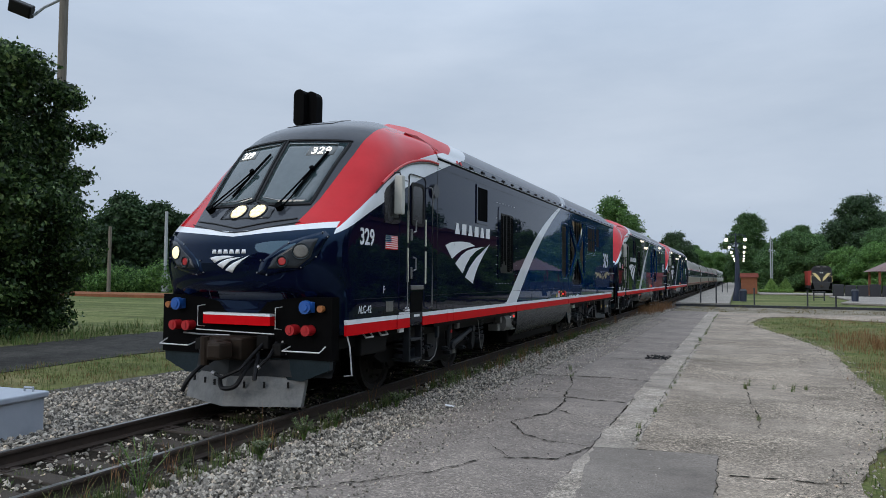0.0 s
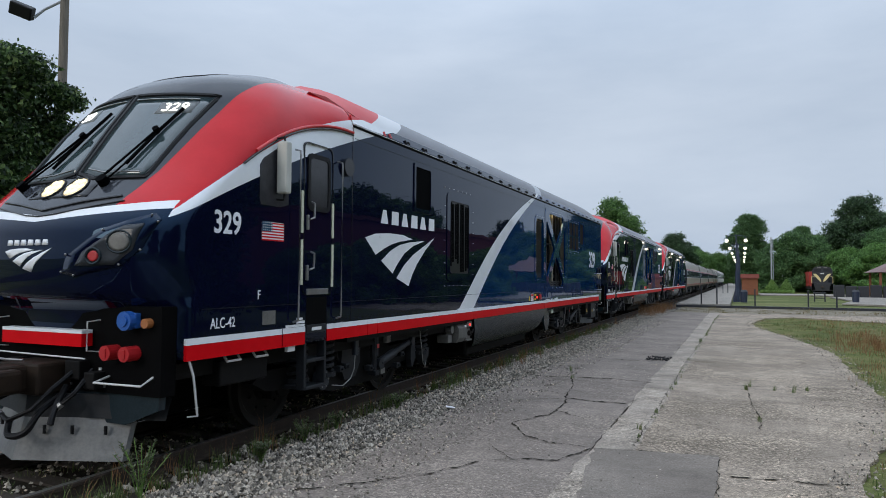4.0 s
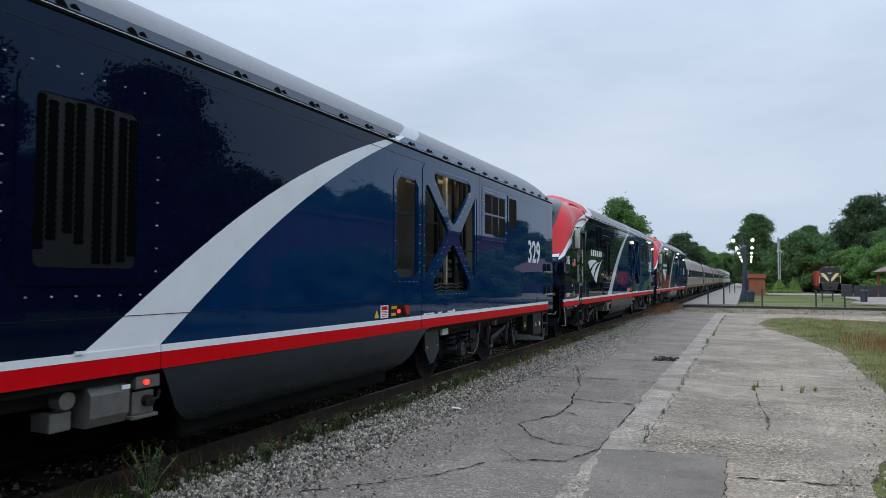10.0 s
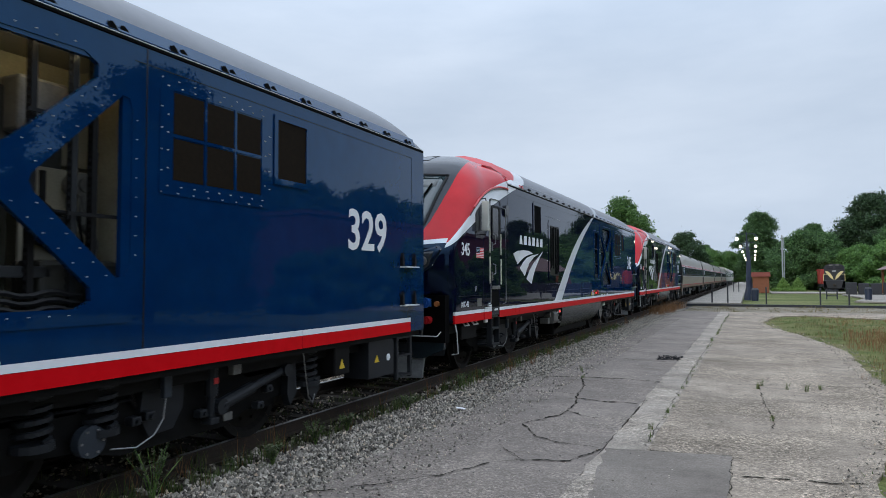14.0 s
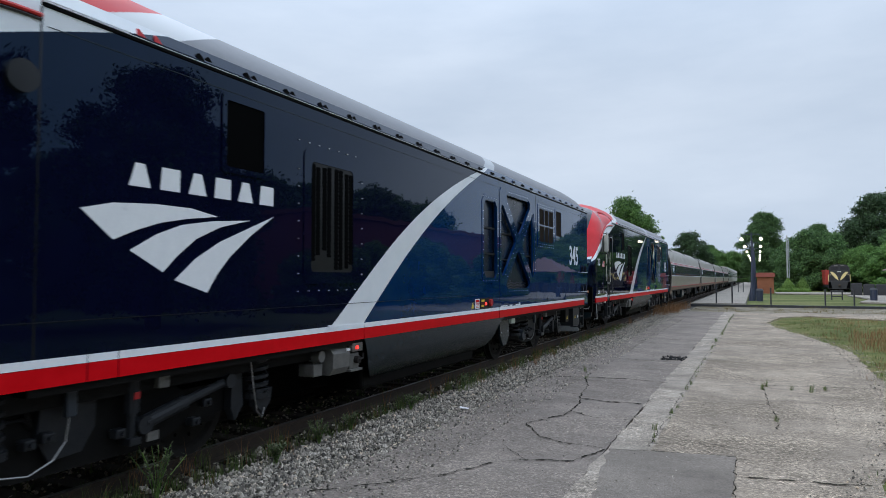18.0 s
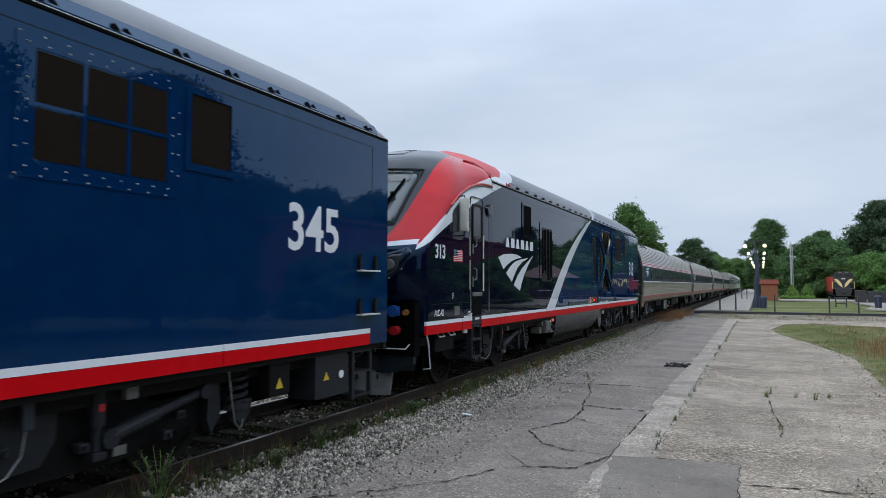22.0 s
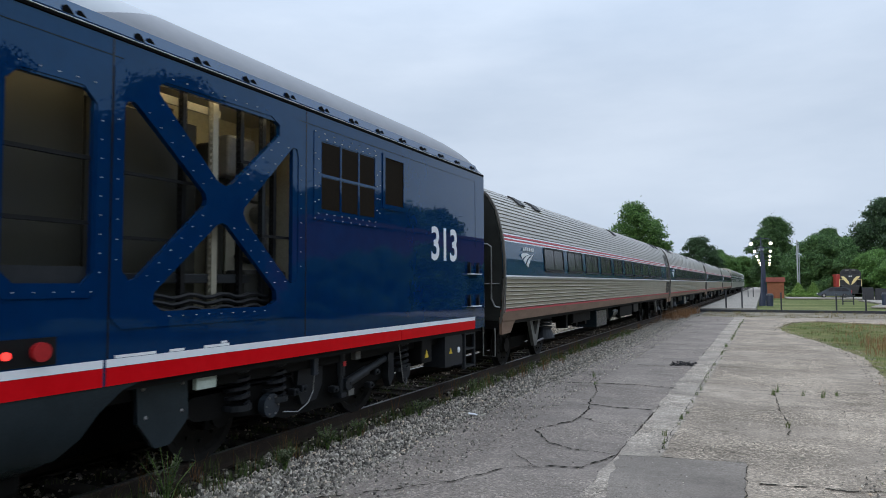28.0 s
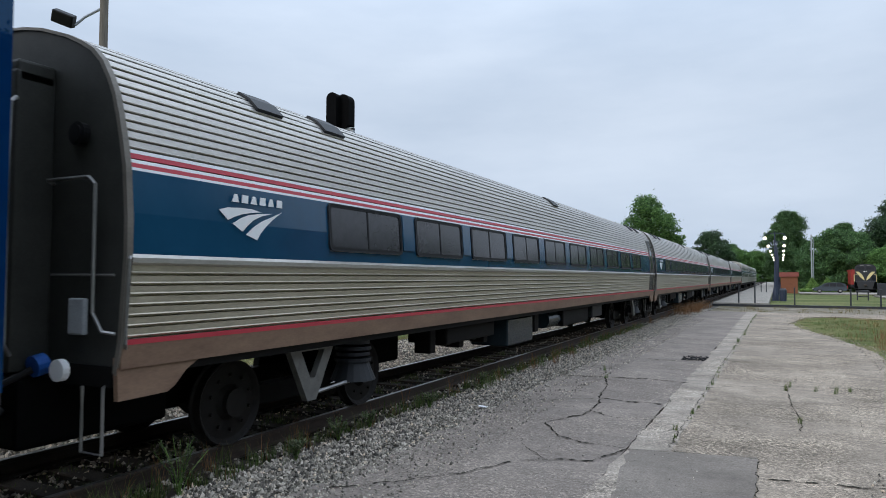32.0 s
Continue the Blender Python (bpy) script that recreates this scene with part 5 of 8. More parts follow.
    box(bm, HALF - 0.01, HALF + 0.012, 2.25, 2.40, 1.30, 1.33)
    box(bm, HALF - 0.01, HALF + 0.012, 2.25, 2.36, 1.34, 1.365)
    part("stencil_bar", bm, M["white_mark"], e)
    bm = bmesh.new()
    box(bm, HALF - 0.01, HALF + 0.006, 1.64, 1.86, 1.32, 1.47)
    part("data_plate", bm, M["steel"], e)
    bm = bmesh.new()
    box(bm, 1.45, 1.50, 2.13, 2.27, 0.98, 1.10, 0.01)
    part("white_plate", bm, M["white_mark"], e)
    # cab side window and mirror
    bm = bmesh.new()
    prism(bm, [(1.56, 2.68), (1.58, 2.62), (1.92, 2.62), (2.06, 2.66), (2.06, 3.30), (1.95, 3.33), (1.62, 3.13), (1.56, 3.05)], HALF - 0.015, HALF + 0.008)
    part("cab_window", bm, M["pane"], e)
    bm = bmesh.new()
    box(bm, HALF + 0.03, HALF + 0.17, 1.80, 1.90, 2.76, 3.34, 0.02)
    part("mirror", bm, M["mirror_case"], e, "pale upright mirror housing")
    bm = bmesh.new()
    tube(bm, [(HALF - 0.04, 1.85, 3.38), (HALF + 0.1, 1.85, 3.39), (HALF + 0.11, 1.85, 3.33)], 0.013, 6)
    part("mirror_bracket", bm, M["black"], e)
    bm = bmesh.new()
    tube(bm, [(HALF - 0.02, 1.85, 2.70), (HALF + 0.1, 1.85, 2.69), (HALF + 0.11, 1.85, 2.77)], 0.013, 6)
    part("mirror_bracket", bm, M["black"], e)
    # eyebrow over the side of the cab
    bm = bmesh.new()
    def brow(y, off):
        z = 3.02 + 0.72 * (1 - ((3.3 - y) / 2.0) ** 2) if y < 3.3 else 3.74
        return z + off
    pts = []
    for k in range(22):
        y = 1.3 + 2.15 * k / 21
        t = min(1.0, max(0.0, (y - 1.6) / 1.85))
        t = t * t * (3 - 2 * t)
        z = brow(y, 0)
        pts.append(((cab_half(z) * (1 - t) + HALF * t) + 0.006, y, z))
    tube(bm, pts, 0.014, 6)
    part("cab_drip_rail", bm, M["gloss_black"], e)
    bm = bmesh.new()
    tube(bm, [(p[0] - 0.002, p[1], p[2] + 0.03) for p in pts[2:]], 0.02, 8)
    part("cab_brow", bm, M["cab_red"], e, "raised red lip along the cab roof")
    # seam round the foot of the cab and the white band
    bm = bmesh.new()
    tube(bm, [(HALF + 0.001, y_, 1.525) for y_ in (0.75, 1.5, 2.3)], 0.004, 5)
    tube(bm, [(HALF + 0.001, y_, 1.525) for y_ in (3.0, 5.0, 8.0, 12.0)], 0.0035, 5)
    part("body_seam", bm, M["black"], e)
    bm = bmesh.new()
    ring_on_nose(bm, [(-0.42, 4.22), (-0.38, 4.40), (0.38, 4.40), (0.42, 4.22), (-0.42, 4.22)], 0.008, 0.0)
    part("roof_hatch_seam", bm, M["black"], e)
    # flag
    for k in range(7):
        z = 2.235 + k * 0.0308
        bm = bmesh.new()
        box(bm, HALF - 0.01, HALF + 0.005, 1.61, 1.99, z, z + 0.0154)
        part("flag_bar", bm, M["stripe_red"], e)
    bm = bmesh.new()
    box(bm, HALF - 0.01, HALF + 0.003, 1.61, 1.99, 2.235, 2.44)
    part("flag_field", bm, M["white_mark"], e)
    bm = bmesh.new()
    box(bm, HALF - 0.01, HALF + 0.007, 1.61, 1.78, 2.335, 2.445)
    part("flag_canton", bm, M["car_blue"], e)
    bm = bmesh.new()
    for a in range(4):
        for c in range(5):
            bmesh.ops.create_circle(bm, cap_ends=True, segments=5, radius=0.008, matrix=Matrix.Translation((HALF + 0.009, 1.63 + c * 0.033, 2.35 + a * 0.027)) @ Euler((0, math.pi / 2, 0)).to_matrix().to_4x4())
    tagged(part("flag_stars", bm, M["white_mark"], e), kind="stuff")
    # windshield in two panes
    for s in (-1, 1):
        poly = [(s * 0.045, 2.90), (s * 0.045, 3.84), (s * 0.96, 3.80), (s * 0.87, 2.84), (s * 0.3, 2.84)]
        if s < 0:
            poly = poly[::-1]
        patch("windshield_pane", poly, 0.006, M["windshield_face"], e, "dark tinted windshield pane", rings=5)
        bm = bmesh.new()
        ring_on_nose(bm, [(s * 0.03, 2.88), (s * 0.03, 3.87), (s * 0.99, 3.83), (s * 0.90, 2.81), (s * 0.3, 2.81), (s * 0.03, 2.88)], 0.028, -0.004)
        part("windshield_gasket", bm, M["black"], e)
        bm = bmesh.new()
        ring_on_nose(bm, [(s * 0.08, 3.80), (s * 0.85, 3.77)], 0.008, 0.012)
        part("windshield_trim", bm, M["steel"], e)
        bm = bmesh.new()
        ring_on_nose(bm, [(s * 0.12, 2.93), (s * 0.36, 2.88), (s * 0.8, 2.87)], 0.008, 0.012)
        part("windshield_trim", bm, M["steel"], e)
        # wiper: two arms up to a hinge in the middle of the blade
        foot, hinge, low_, tip = ((0.47, 2.76), (0.70, 3.32), (0.60, 2.95), (0.78, 3.62)) if s > 0 else ((-0.75, 2.76), (-0.28, 3.32), (-0.44, 2.95), (-0.14, 3.62))
        wiper = part("wiper", bar_on_nose([foot, ((foot[0] + hinge[0]) / 2, 3.04), hinge], 0.013, 0.06), M["slat_black"], e)
        part("arm", bar_on_nose([(foot[0] + 0.09, 2.76), ((foot[0] + hinge[0]) / 2 + 0.07, 3.02), (hinge[0] + 0.02, 3.28)], 0.010, 0.055), M["slat_black"], wiper)
        part("blade", bar_on_nose([low_, hinge, tip], 0.019, 0.035), M["slat_black"], wiper)
        bm = bmesh.new()
        cyl(bm, nose_at(foot[0] + 0.03, 2.75, 0.0), nose_at(foot[0] + 0.03, 2.75, 0.08), 0.055, 12)
        part("pivot", bm, M["slat_black"], wiper)
        bm = bmesh.new()
        cyl(bm, nose_at(*hinge, 0.03), nose_at(*hinge, 0.09), 0.035, 10)
        part("hinge", bm, M["slat_black"], wiper)
    # twin headlights over the nose
    bm = bmesh.new()
    patch("headlight_panel", [(-0.42, 2.61), (0.42, 2.61), (0.42, 2.74), (0.34, 2.84), (-0.34, 2.84), (-0.42, 2.74)], 0.008, M["gloss_black"], e)
    bm.free()
    for x in (-0.165, 0.165):
        patch("headlight", [(x + 0.125 * math.cos(k * math.pi / 6), 2.715 + 0.10 * math.sin(k * math.pi / 6)) for k in range(12)], 0.014, M["glow_lens"], e, "lit round headlight lens", sub=2)
        for j in range(7):
            a_, r_ = j * math.pi / 3, 0.0 if j == 6 else 0.078
            patch("headlight_lamp", [(x + r_ * math.cos(a_) + 0.038 * math.cos(q * math.pi / 4), 2.715 + r_ * 0.8 * math.sin(a_) + 0.031 * math.sin(q * math.pi / 4)) for q in range(8)], 0.022, M["glow_head"], e, "lit lamp", sub=1, rings=1)
        bm = bmesh.new()
        ring_on_nose(bm, [(x + 0.135 * math.cos(k * math.pi / 8), 2.715 + 0.109 * math.sin(k * math.pi / 8)) for k in range(17)], 0.009, 0.014)
        part("headlight_rim", bm, M["under_grey"], e)
    bm = bmesh.new()
    ring_on_nose(bm, [(-0.85, 2.60), (-0.45, 2.55), (0, 2.47), (0.45, 2.55), (0.85, 2.60)], 0.014)
    ring_on_nose(bm, [(-0.92, 2.55), (-0.2, 2.425), (0, 2.41), (0.2, 2.425), (0.92, 2.55)], 0.008)
    part("nose_seam", bm, M["gloss_black"], e)
    # lamp clusters at both corners
    for s in (-1, 1):
        poly = [(s * 0.46, 1.86), (s * 0.52, 2.02), (s * 0.9, 2.28), (s * 1.30, 2.42), (s * 1.37, 2.36), (s * 1.26, 2.10), (s * 1.08, 1.93), (s * 0.6, 1.83)]
        if s < 0:
            poly = poly[::-1]
        patch("lamp_panel", poly, 0.008, PAINT, e)
        inner = [(s * 0.62, 1.93), (s * 0.70, 2.06), (s * 1.08, 2.30), (s * 1.25, 2.32), (s * 1.18, 2.08), (s * 1.02, 1.94)]
        if s < 0:
            inner = inner[::-1]
        patch("lamp_glass", inner, 0.016, M["lamp_face"], e, "clear lamp glass")
        patch("marker_lamp", [(s * 0.82 + 0.052 * math.cos(k * math.pi / 6), 2.02 + 0.05 * math.sin(k * math.pi / 6)) for k in range(12)], 0.024, M["red_cap"], e, "red marker lamp", sub=2)
        bm = bmesh.new()
        ring_on_nose(bm, [(s * 0.82 + 0.075 * math.cos(k * math.pi / 8), 2.02 + 0.072 * math.sin(k * math.pi / 8)) for k in range(17)], 0.012, 0.02)
        ring_on_nose(bm, [(s * 1.06 + 0.11 * math.cos(k * math.pi / 8), 2.15 + 0.10 * math.sin(k * math.pi / 8)) for k in range(17)], 0.009, 0.02)
        part("lamp_ring", bm, M["skirt"], e)
        patch("ditch_lamp", [(s * 1.06 + 0.095 * math.cos(k * math.pi / 6), 2.15 + 0.085 * math.sin(k * math.pi / 6)) for k in range(12)], 0.022, M["filler_grey"] if s > 0 else M["glow_head"], e, "unlit ditch lamp" if s > 0 else "lit ditch lamp", sub=2)
        bm = bmesh.new()
        for (a, c) in poly:
            p = nose_at(a * 0.985, c + (0.015 if c < 2.1 else -0.02), 0.012)
            bmesh.ops.create_uvsphere(bm, u_segments=6, v_segments=4, radius=0.012, matrix=Matrix.Translation(p))
        tagged(part("lamp_screws", bm, M["steel"], e), kind="stuff")
    # emblem on the nose
    for sw in SWOOSH:
        patch("nose_swoosh", [((a - 1.15) * 0.29, 1.87 + b * 0.29) for a, b in sw], 0.006, M["white_mark"], e, rings=2, sub=2)
    for k in range(6):
        a = -0.30 + k * 0.1
        patch("nose_block", [(a, 2.125), (a + 0.075, 2.125), (a + 0.06, 2.18), (a + 0.012, 2.18)], 0.006, M["white_mark"], e, rings=1, sub=2)
    # front beam: sockets, bars, coupler, plough
    bm = bmesh.new()
    box(bm, -0.58, 0.56, 0.22, 0.36, 1.17, 1.29)
    part("front_red_panel", bm, M["stripe_red"], e)
    bm = bmesh.new()
    box(bm, -0.58, 0.56, 0.22, 0.36, 1.293, 1.325)
    part("front_white_bar", bm, M["stripe_white"], e)
    bm = bmesh.new()
    box(bm, -1.44, 1.44, 0.34, 0.52, 0.74, 1.56)
    part("front_beam", bm, M["deep_black"], e)
    for s in (-1, 1):
        bm = bmesh.new()
        box(bm, s * 1.02, s * 1.18, 0.28, 0.36, 1.36, 1.50, 0.01)
        cyl(bm, (s * 1.1, 0.29, 1.43), (s * 1.1, 0.22, 1.43), 0.088, 18)
        cyl(bm, (s * 1.1, 0.22, 1.43), (s * 1.1, 0.205, 1.43), 0.05, 14)
        part("cable_socket", bm, M["blue_cap"], e, "blue round jumper cable socket")
        bm = bmesh.new()
        cyl(bm, (s * 1.30, 0.34, 1.41), (s * 1.30, 0.27, 1.41), 0.045, 12)
        part("orange_socket", bm, M["orange"], e)
        for x in (0.89, 1.13):
            bm = bmesh.new()
            cyl(bm, (s * x, 0.36, 1.13), (s * x, 0.20, 1.13), 0.07, 16)
            box(bm, s * x - 0.02, s * x + 0.02, 0.19, 0.22, 1.09, 1.17)
            part("hose_cap", bm, M["red_cap"], e, "red round hose cap")
        bm = bmesh.new()
        tube(bm, [(s * 0.80, 0.34, 0.90), (s * 0.80, 0.17, 0.86), (s * 1.35, 0.20, 0.86), (s * 1.35, 0.36, 0.93)], 0.010, 6)
        tube(bm, [(s * 0.66, 0.34, 1.42), (s * 0.66, 0.2, 1.41), (s * 0.66, 0.2, 1.14), (s * 0.66, 0.34, 1.12)], 0.008, 6)
        part("front_grab_bar", bm, M["grab"], e)
        bm = bmesh.new()
        tube(bm, [(s * 1.50, 0.60, 1.1), (s * 1.52, 0.66, 0.9), (s * 1.52, 0.72, 0.52), (s * 1.4, 0.72, 0.5)], 0.011, 6)
        part("corner_grab_bar", bm, M["grab"], e)
    bm = bmesh.new()
    tube(bm, [(-0.66, 0.18, 1.09), (-0.3, 0.16, 1.085), (0.66, 0.18, 1.07)], 0.008, 6)
    part("front_rail", bm, M["grab"], e)
    bm = bmesh.new()
    prism(bm, [(-1.42, 0.86), (1.42, 0.86), (1.40, 0.62), (1.0, 0.46), (-1.0, 0.46), (-1.40, 0.62)], 0.36, 0.44, "y")
    part("front_apron", bm, M["skirt"], e)
    for s in (-1, 1):
        bm = bmesh.new()
        q = [(0, 0.02), (s * 0.98, 0.40), (s * 0.98, 0.46), (0, 0.08)]
        lo = [bm.verts.new((x, y - 0.05, 0.12)) for x, y in q]
        hi = [bm.verts.new((x, y + 0.06, 0.50)) for x, y in q]
        bm.faces.new(lo)
        bm.faces.new(hi)
        for k in range(4):
            bm.faces.new((lo[k], lo[(k + 1) % 4], hi[(k + 1) % 4], hi[k]))
        part("plough_blade", bm, M["plow"], e, "scuffed bare metal plough blade")
        bm = bmesh.new()
        q = [(0, 0.08), (s * 0.98, 0.46), (s * 1.35, 0.5), (0, 0.14)]
        lo = [bm.verts.new((x, y, 0.50)) for x, y in q]
        hi = [bm.verts.new((x * 1.04, y + 0.02, 0.72)) for x, y in q]
        bm.faces.new(lo)
        bm.faces.new(hi)
        for k in range(4):
            bm.faces.new((lo[k], lo[(k + 1) % 4], hi[(k + 1) % 4], hi[k]))
        part("plough_top", bm, M["under_grey"], e)
        for k in (0.25, 0.5, 0.8):
            bm = bmesh.new()
            box(bm, s * k - 0.012, s * k + 0.012, 0.0 + 0.38 * k, 0.02 + 0.38 * k, 0.36, 0.44)
            part("plough_bolt", bm, M["black"], e)
    bm = bmesh.new()
    box(bm, -0.28, 0.28, 0.0, 0.4, 0.72, 1.02, 0.03)
    box(bm, -0.17, 0.12, -0.28, 0.05, 0.74, 1.0, 0.04)
    box(bm, 0.02, 0.24, -0.36, -0.1, 0.76, 0.98, 0.04)
    cyl(bm, (-0.1, -0.25, 0.68), (-0.1, -0.25, 1.04), 0.06, 10)
    part("coupler", bm, M["rust_steel"], e, "dark rusty knuckle coupler")
    for p in ([(0.35, 0.2, 0.72), (0.36, -0.02, 0.6), (0.3, -0.12, 0.42), (0.1, -0.14, 0.38), (-0.02, -0.05, 0.5)], [(-0.3, 0.2, 0.72), (-0.38, -0.05, 0.6), (-0.48, -0.16, 0.42), (-0.53, -0.18, 0.3)], [(0.4, 0.2, 0.8), (0.52, 0.0, 0.62), (0.55, -0.06, 0.5)]):
        bm = bmesh.new()
        tube(bm, rounded_path(p), 0.03, 8)
        part("air_hose", bm, M["black"], e)
    bm = bmesh.new()
    tube(bm, [(-1.0, 0.3, 1.02), (-0.5, 0.1, 1.03), (-0.1, -0.05, 1.05), (0.1, -0.02, 1.05)], 0.012, 6)
    part("cut_lever", bm, M["steel"], e)
    for p in ([(0.45, 0.3, 0.98), (0.42, 0.05, 0.8), (0.34, -0.1, 0.62), (0.12, -0.16, 0.52), (-0.1, -0.1, 0.56)], [(0.6, 0.32, 0.95), (0.62, 0.12, 0.76), (0.5, 0.02, 0.62)], [(-0.55, 0.32, 1.0), (-0.5, 0.1, 0.8), (-0.36, 0.0, 0.66)]):
        bm = bmesh.new()
        tube(bm, p, 0.022, 7)
        part("brake_hose", bm, M["black"], e)
        bm = bmesh.new()
        q0, q1 = Vector(p[-1]), Vector(p[-2])
        cyl(bm, q0, q0 + (q1 - q0).normalized() * 0.07, 0.03, 8)
        part("hose_end", bm, M["steel"], e)
    for k in range(9):
        bm = bmesh.new()
        x_, z_ = 0.30 + 0.055 * k, 0.80 + 0.16 * ((k * 5) % 4) / 3
        box(bm, x_ - 0.012, x_ + 0.012, 0.325, 0.345, z_ - 0.012, z_ + 0.012)
        part("valve_tag", bm, M["grab"] if k % 2 else M["steel"], e)
    for x0, x1, z0, z1 in ((-0.5, -0.34, 0.84, 1.02), (0.34, 0.54, 0.86, 1.04), (0.6, 0.74, 0.78, 0.94), (-0.72, -0.58, 0.8, 0.96)):
        bm = bmesh.new()
        box(bm, x0, x1, 0.22, 0.36, z0, z1, 0.015)
        part("valve_block", bm, M["under"], e)
    # boxes under the cab
    bm = bmesh.new()
    box(bm, 1.15, 1.40, 1.15, 1.9, 0.72, 0.98, 0.02)
    part("cab_box", bm, M["under"], e)
    for y in (1.28, 1.72):
        bm = bmesh.new()
        tube(bm, [(1.42, y - 0.1, 1.03), (1.46, y - 0.1, 0.98), (1.46, y + 0.1, 0.98), (1.42, y + 0.1, 1.03)], 0.014, 6)
        part("lifting_eye", bm, M["grab"], e)
    bm = bmesh.new()
    box(bm, -1.3, 1.3, 0.5, 20.6, 0.85, 1.0)
    part("underframe", bm, M["under"], e)
    # air intake notch behind the cab roof, its shade painted as darker red
    for s in (-1, 1):
        bm = bmesh.new()
        q = [(s * 1.17, 3.28, 4.235), (s * 1.44, 3.62, 4.03), (s * 1.24, 4.55, 4.205), (s * 1.03, 3.85, 4.315)]
        v = [bm.verts.new(p) for p in q]
        w_ = [bm.verts.new((a * 0.94, b_, c - 0.06)) for a, b_, c in q]
        bm.faces.new(v)
        bm.faces.new(w_)
        for k in range(4):
            bm.faces.new((v[k], v[(k + 1) % 4], w_[(k + 1) % 4], w_[k]))
        part("roof_scoop", bm, M["scoop_red"], e)
        bm = bmesh.new()
        v = [bm.verts.new(p) for p in [(s * 1.10, 3.02, 4.262), (s * 1.20, 3.28, 4.248), (s * 1.46, 3.60, 4.03), (s * 1.36, 3.40, 4.10)]]
        w_ = [bm.verts.new((p.co.x * 0.95, p.co.y, p.co.z - 0.06)) for p in v]
        bm.faces.new(v)
        bm.faces.new(w_)
        for k in range(4):
            bm.faces.new((v[k], v[(k + 1) % 4], w_[(k + 1) % 4], w_[k]))
        part("scoop_mouth", bm, M["scoop_red"], e)
    for y in (4.28, 4.46):
        bm = bmesh.new()
        prism(bm, [(y, 3.90), (y + 0.09, 3.90), (y + 0.015, 3.96)], 1.47, 1.532)
        part("red_fin", bm, M["cab_red"], e)
    # rear coupler
    bm = bmesh.new()
    box(bm, -0.2, 0.2, 20.9, 21.35, 0.74, 1.0, 0.03)
    part("rear_coupler", bm, M["rail"], e)
    for s in (-0.6, 0.55):
        bm = bmesh.new()
        tube(bm, [(s, 20.9, 1.0), (s, 21.15, 0.62), (s, 21.4, 0.55), (s, 21.7, 0.75)], 0.04, 8)
        part("rear_hose", bm, M["black"], e)
    for y in (2.6, 5.6, 14.87, 17.87):
        wheelset(e, y)
    return e


def number_engine(e, number, lit):
    side = Matrix.Translation((HALF + 0.002, 0, 0)) @ Matrix.Rotation(math.pi / 2, 4, "Z") @ Matrix.Rotation(math.pi / 2, 4, "X")
    def put(text, y, z, size, narrow=1.0):
        lettering("road_number" if text == number else "stencil_text", text, size, side @ Matrix.Translation((y, z, 0)) @ Matrix.Diagonal((narrow, 1, 1, 1)), M["white_mark"], e, bold=0.018 if text == number else 0.006)
    put(number, 1.08, 2.275, 0.32, 0.84)
    put(number, 19.42, 2.24, 0.74, 0.94)
    put("F", 1.58, 1.60, 0.14, 0.8)
    put("ALC-42", 1.04, 1.33, 0.15, 0.74)
    for s in (-1, 1):
        bm = bmesh.new()
        p = nose_at(s * 0.66, 3.66, 0.012)
        q = (nose_at(s * 0.66, 3.76, 0.012) - nose_at(s * 0.66, 3.56, 0.012)).normalized()
        u = (nose_at(s * 0.66 + 0.1, 3.66, 0.012) - nose_at(s * 0.66 - 0.1, 3.66, 0.012)).normalized()
        bm.free()
        n = u.cross(q)
        m = Matrix((u, q, n)).transposed().to_4x4()
        m.translation = p - q * 0.06
        patch("number_box", [(s * 0.66 - 0.2, 3.585), (s * 0.66 + 0.2, 3.585), (s * 0.66 + 0.2, 3.74), (s * 0.66 - 0.2, 3.74)], 0.009, M["number_panel"], e, "grey number box behind the glass", rings=2, sub=2)
        if number == "329":
            lettering("windshield_number", number, 0.2, m, M["glow_num"], e)
    # panels added behind the openings, coloured as the dark of an unlit room
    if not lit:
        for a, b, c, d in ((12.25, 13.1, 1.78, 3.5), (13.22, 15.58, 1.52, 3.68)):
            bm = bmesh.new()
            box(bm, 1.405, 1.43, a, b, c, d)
            part("closed_shutter", bm, M["unlit_room_navy"], e, "dark navy panel standing in for the unlit engine room")
    if lit:
        bm = bmesh.new()
        box(bm, 1.41, 1.455, 13.3, 15.4, 3.662, 3.695, 0.006)
        box(bm, 1.41, 1.455, 12.3, 13.0, 3.46, 3.49, 0.006)
        part("tube_light", bm, M["glow_tube"], e, "lit engine room tube light")


M["windshield_face"] = surface("windshield_tint", (0.028, 0.046, 0.05), (0.045, 0.068, 0.073), 0.03, relief=0.0, rough_var=0.03, spec=1.0, vary=0.04)
M["number_panel"] = surface("number_panel", (0.12, 0.13, 0.13), (0.17, 0.18, 0.18), 0.4, relief=0.0, vary=0.05)
M["lamp_face"] = surface("lamp_glass_face", (0.02, 0.023, 0.028), (0.04, 0.045, 0.052), 0.12, relief=0.0, spec=0.3)
ENGINE_GAP = 21.79
FRONT_Y = 7.0
engine_1 = engine()
tagged(engine_1, group="engines of the train")
engine_2 = copy_thing(engine_1, Matrix())
engine_3 = copy_thing(engine_1, Matrix())
tagged(engine_1, "leading diesel locomotive, navy and blue with red cab, headlights lit")
tagged(engine_2, "second diesel locomotive, navy and blue with red cab, engine room dark")
tagged(engine_3, "third diesel locomotive, navy and blue with red cab, coupled to coaches")
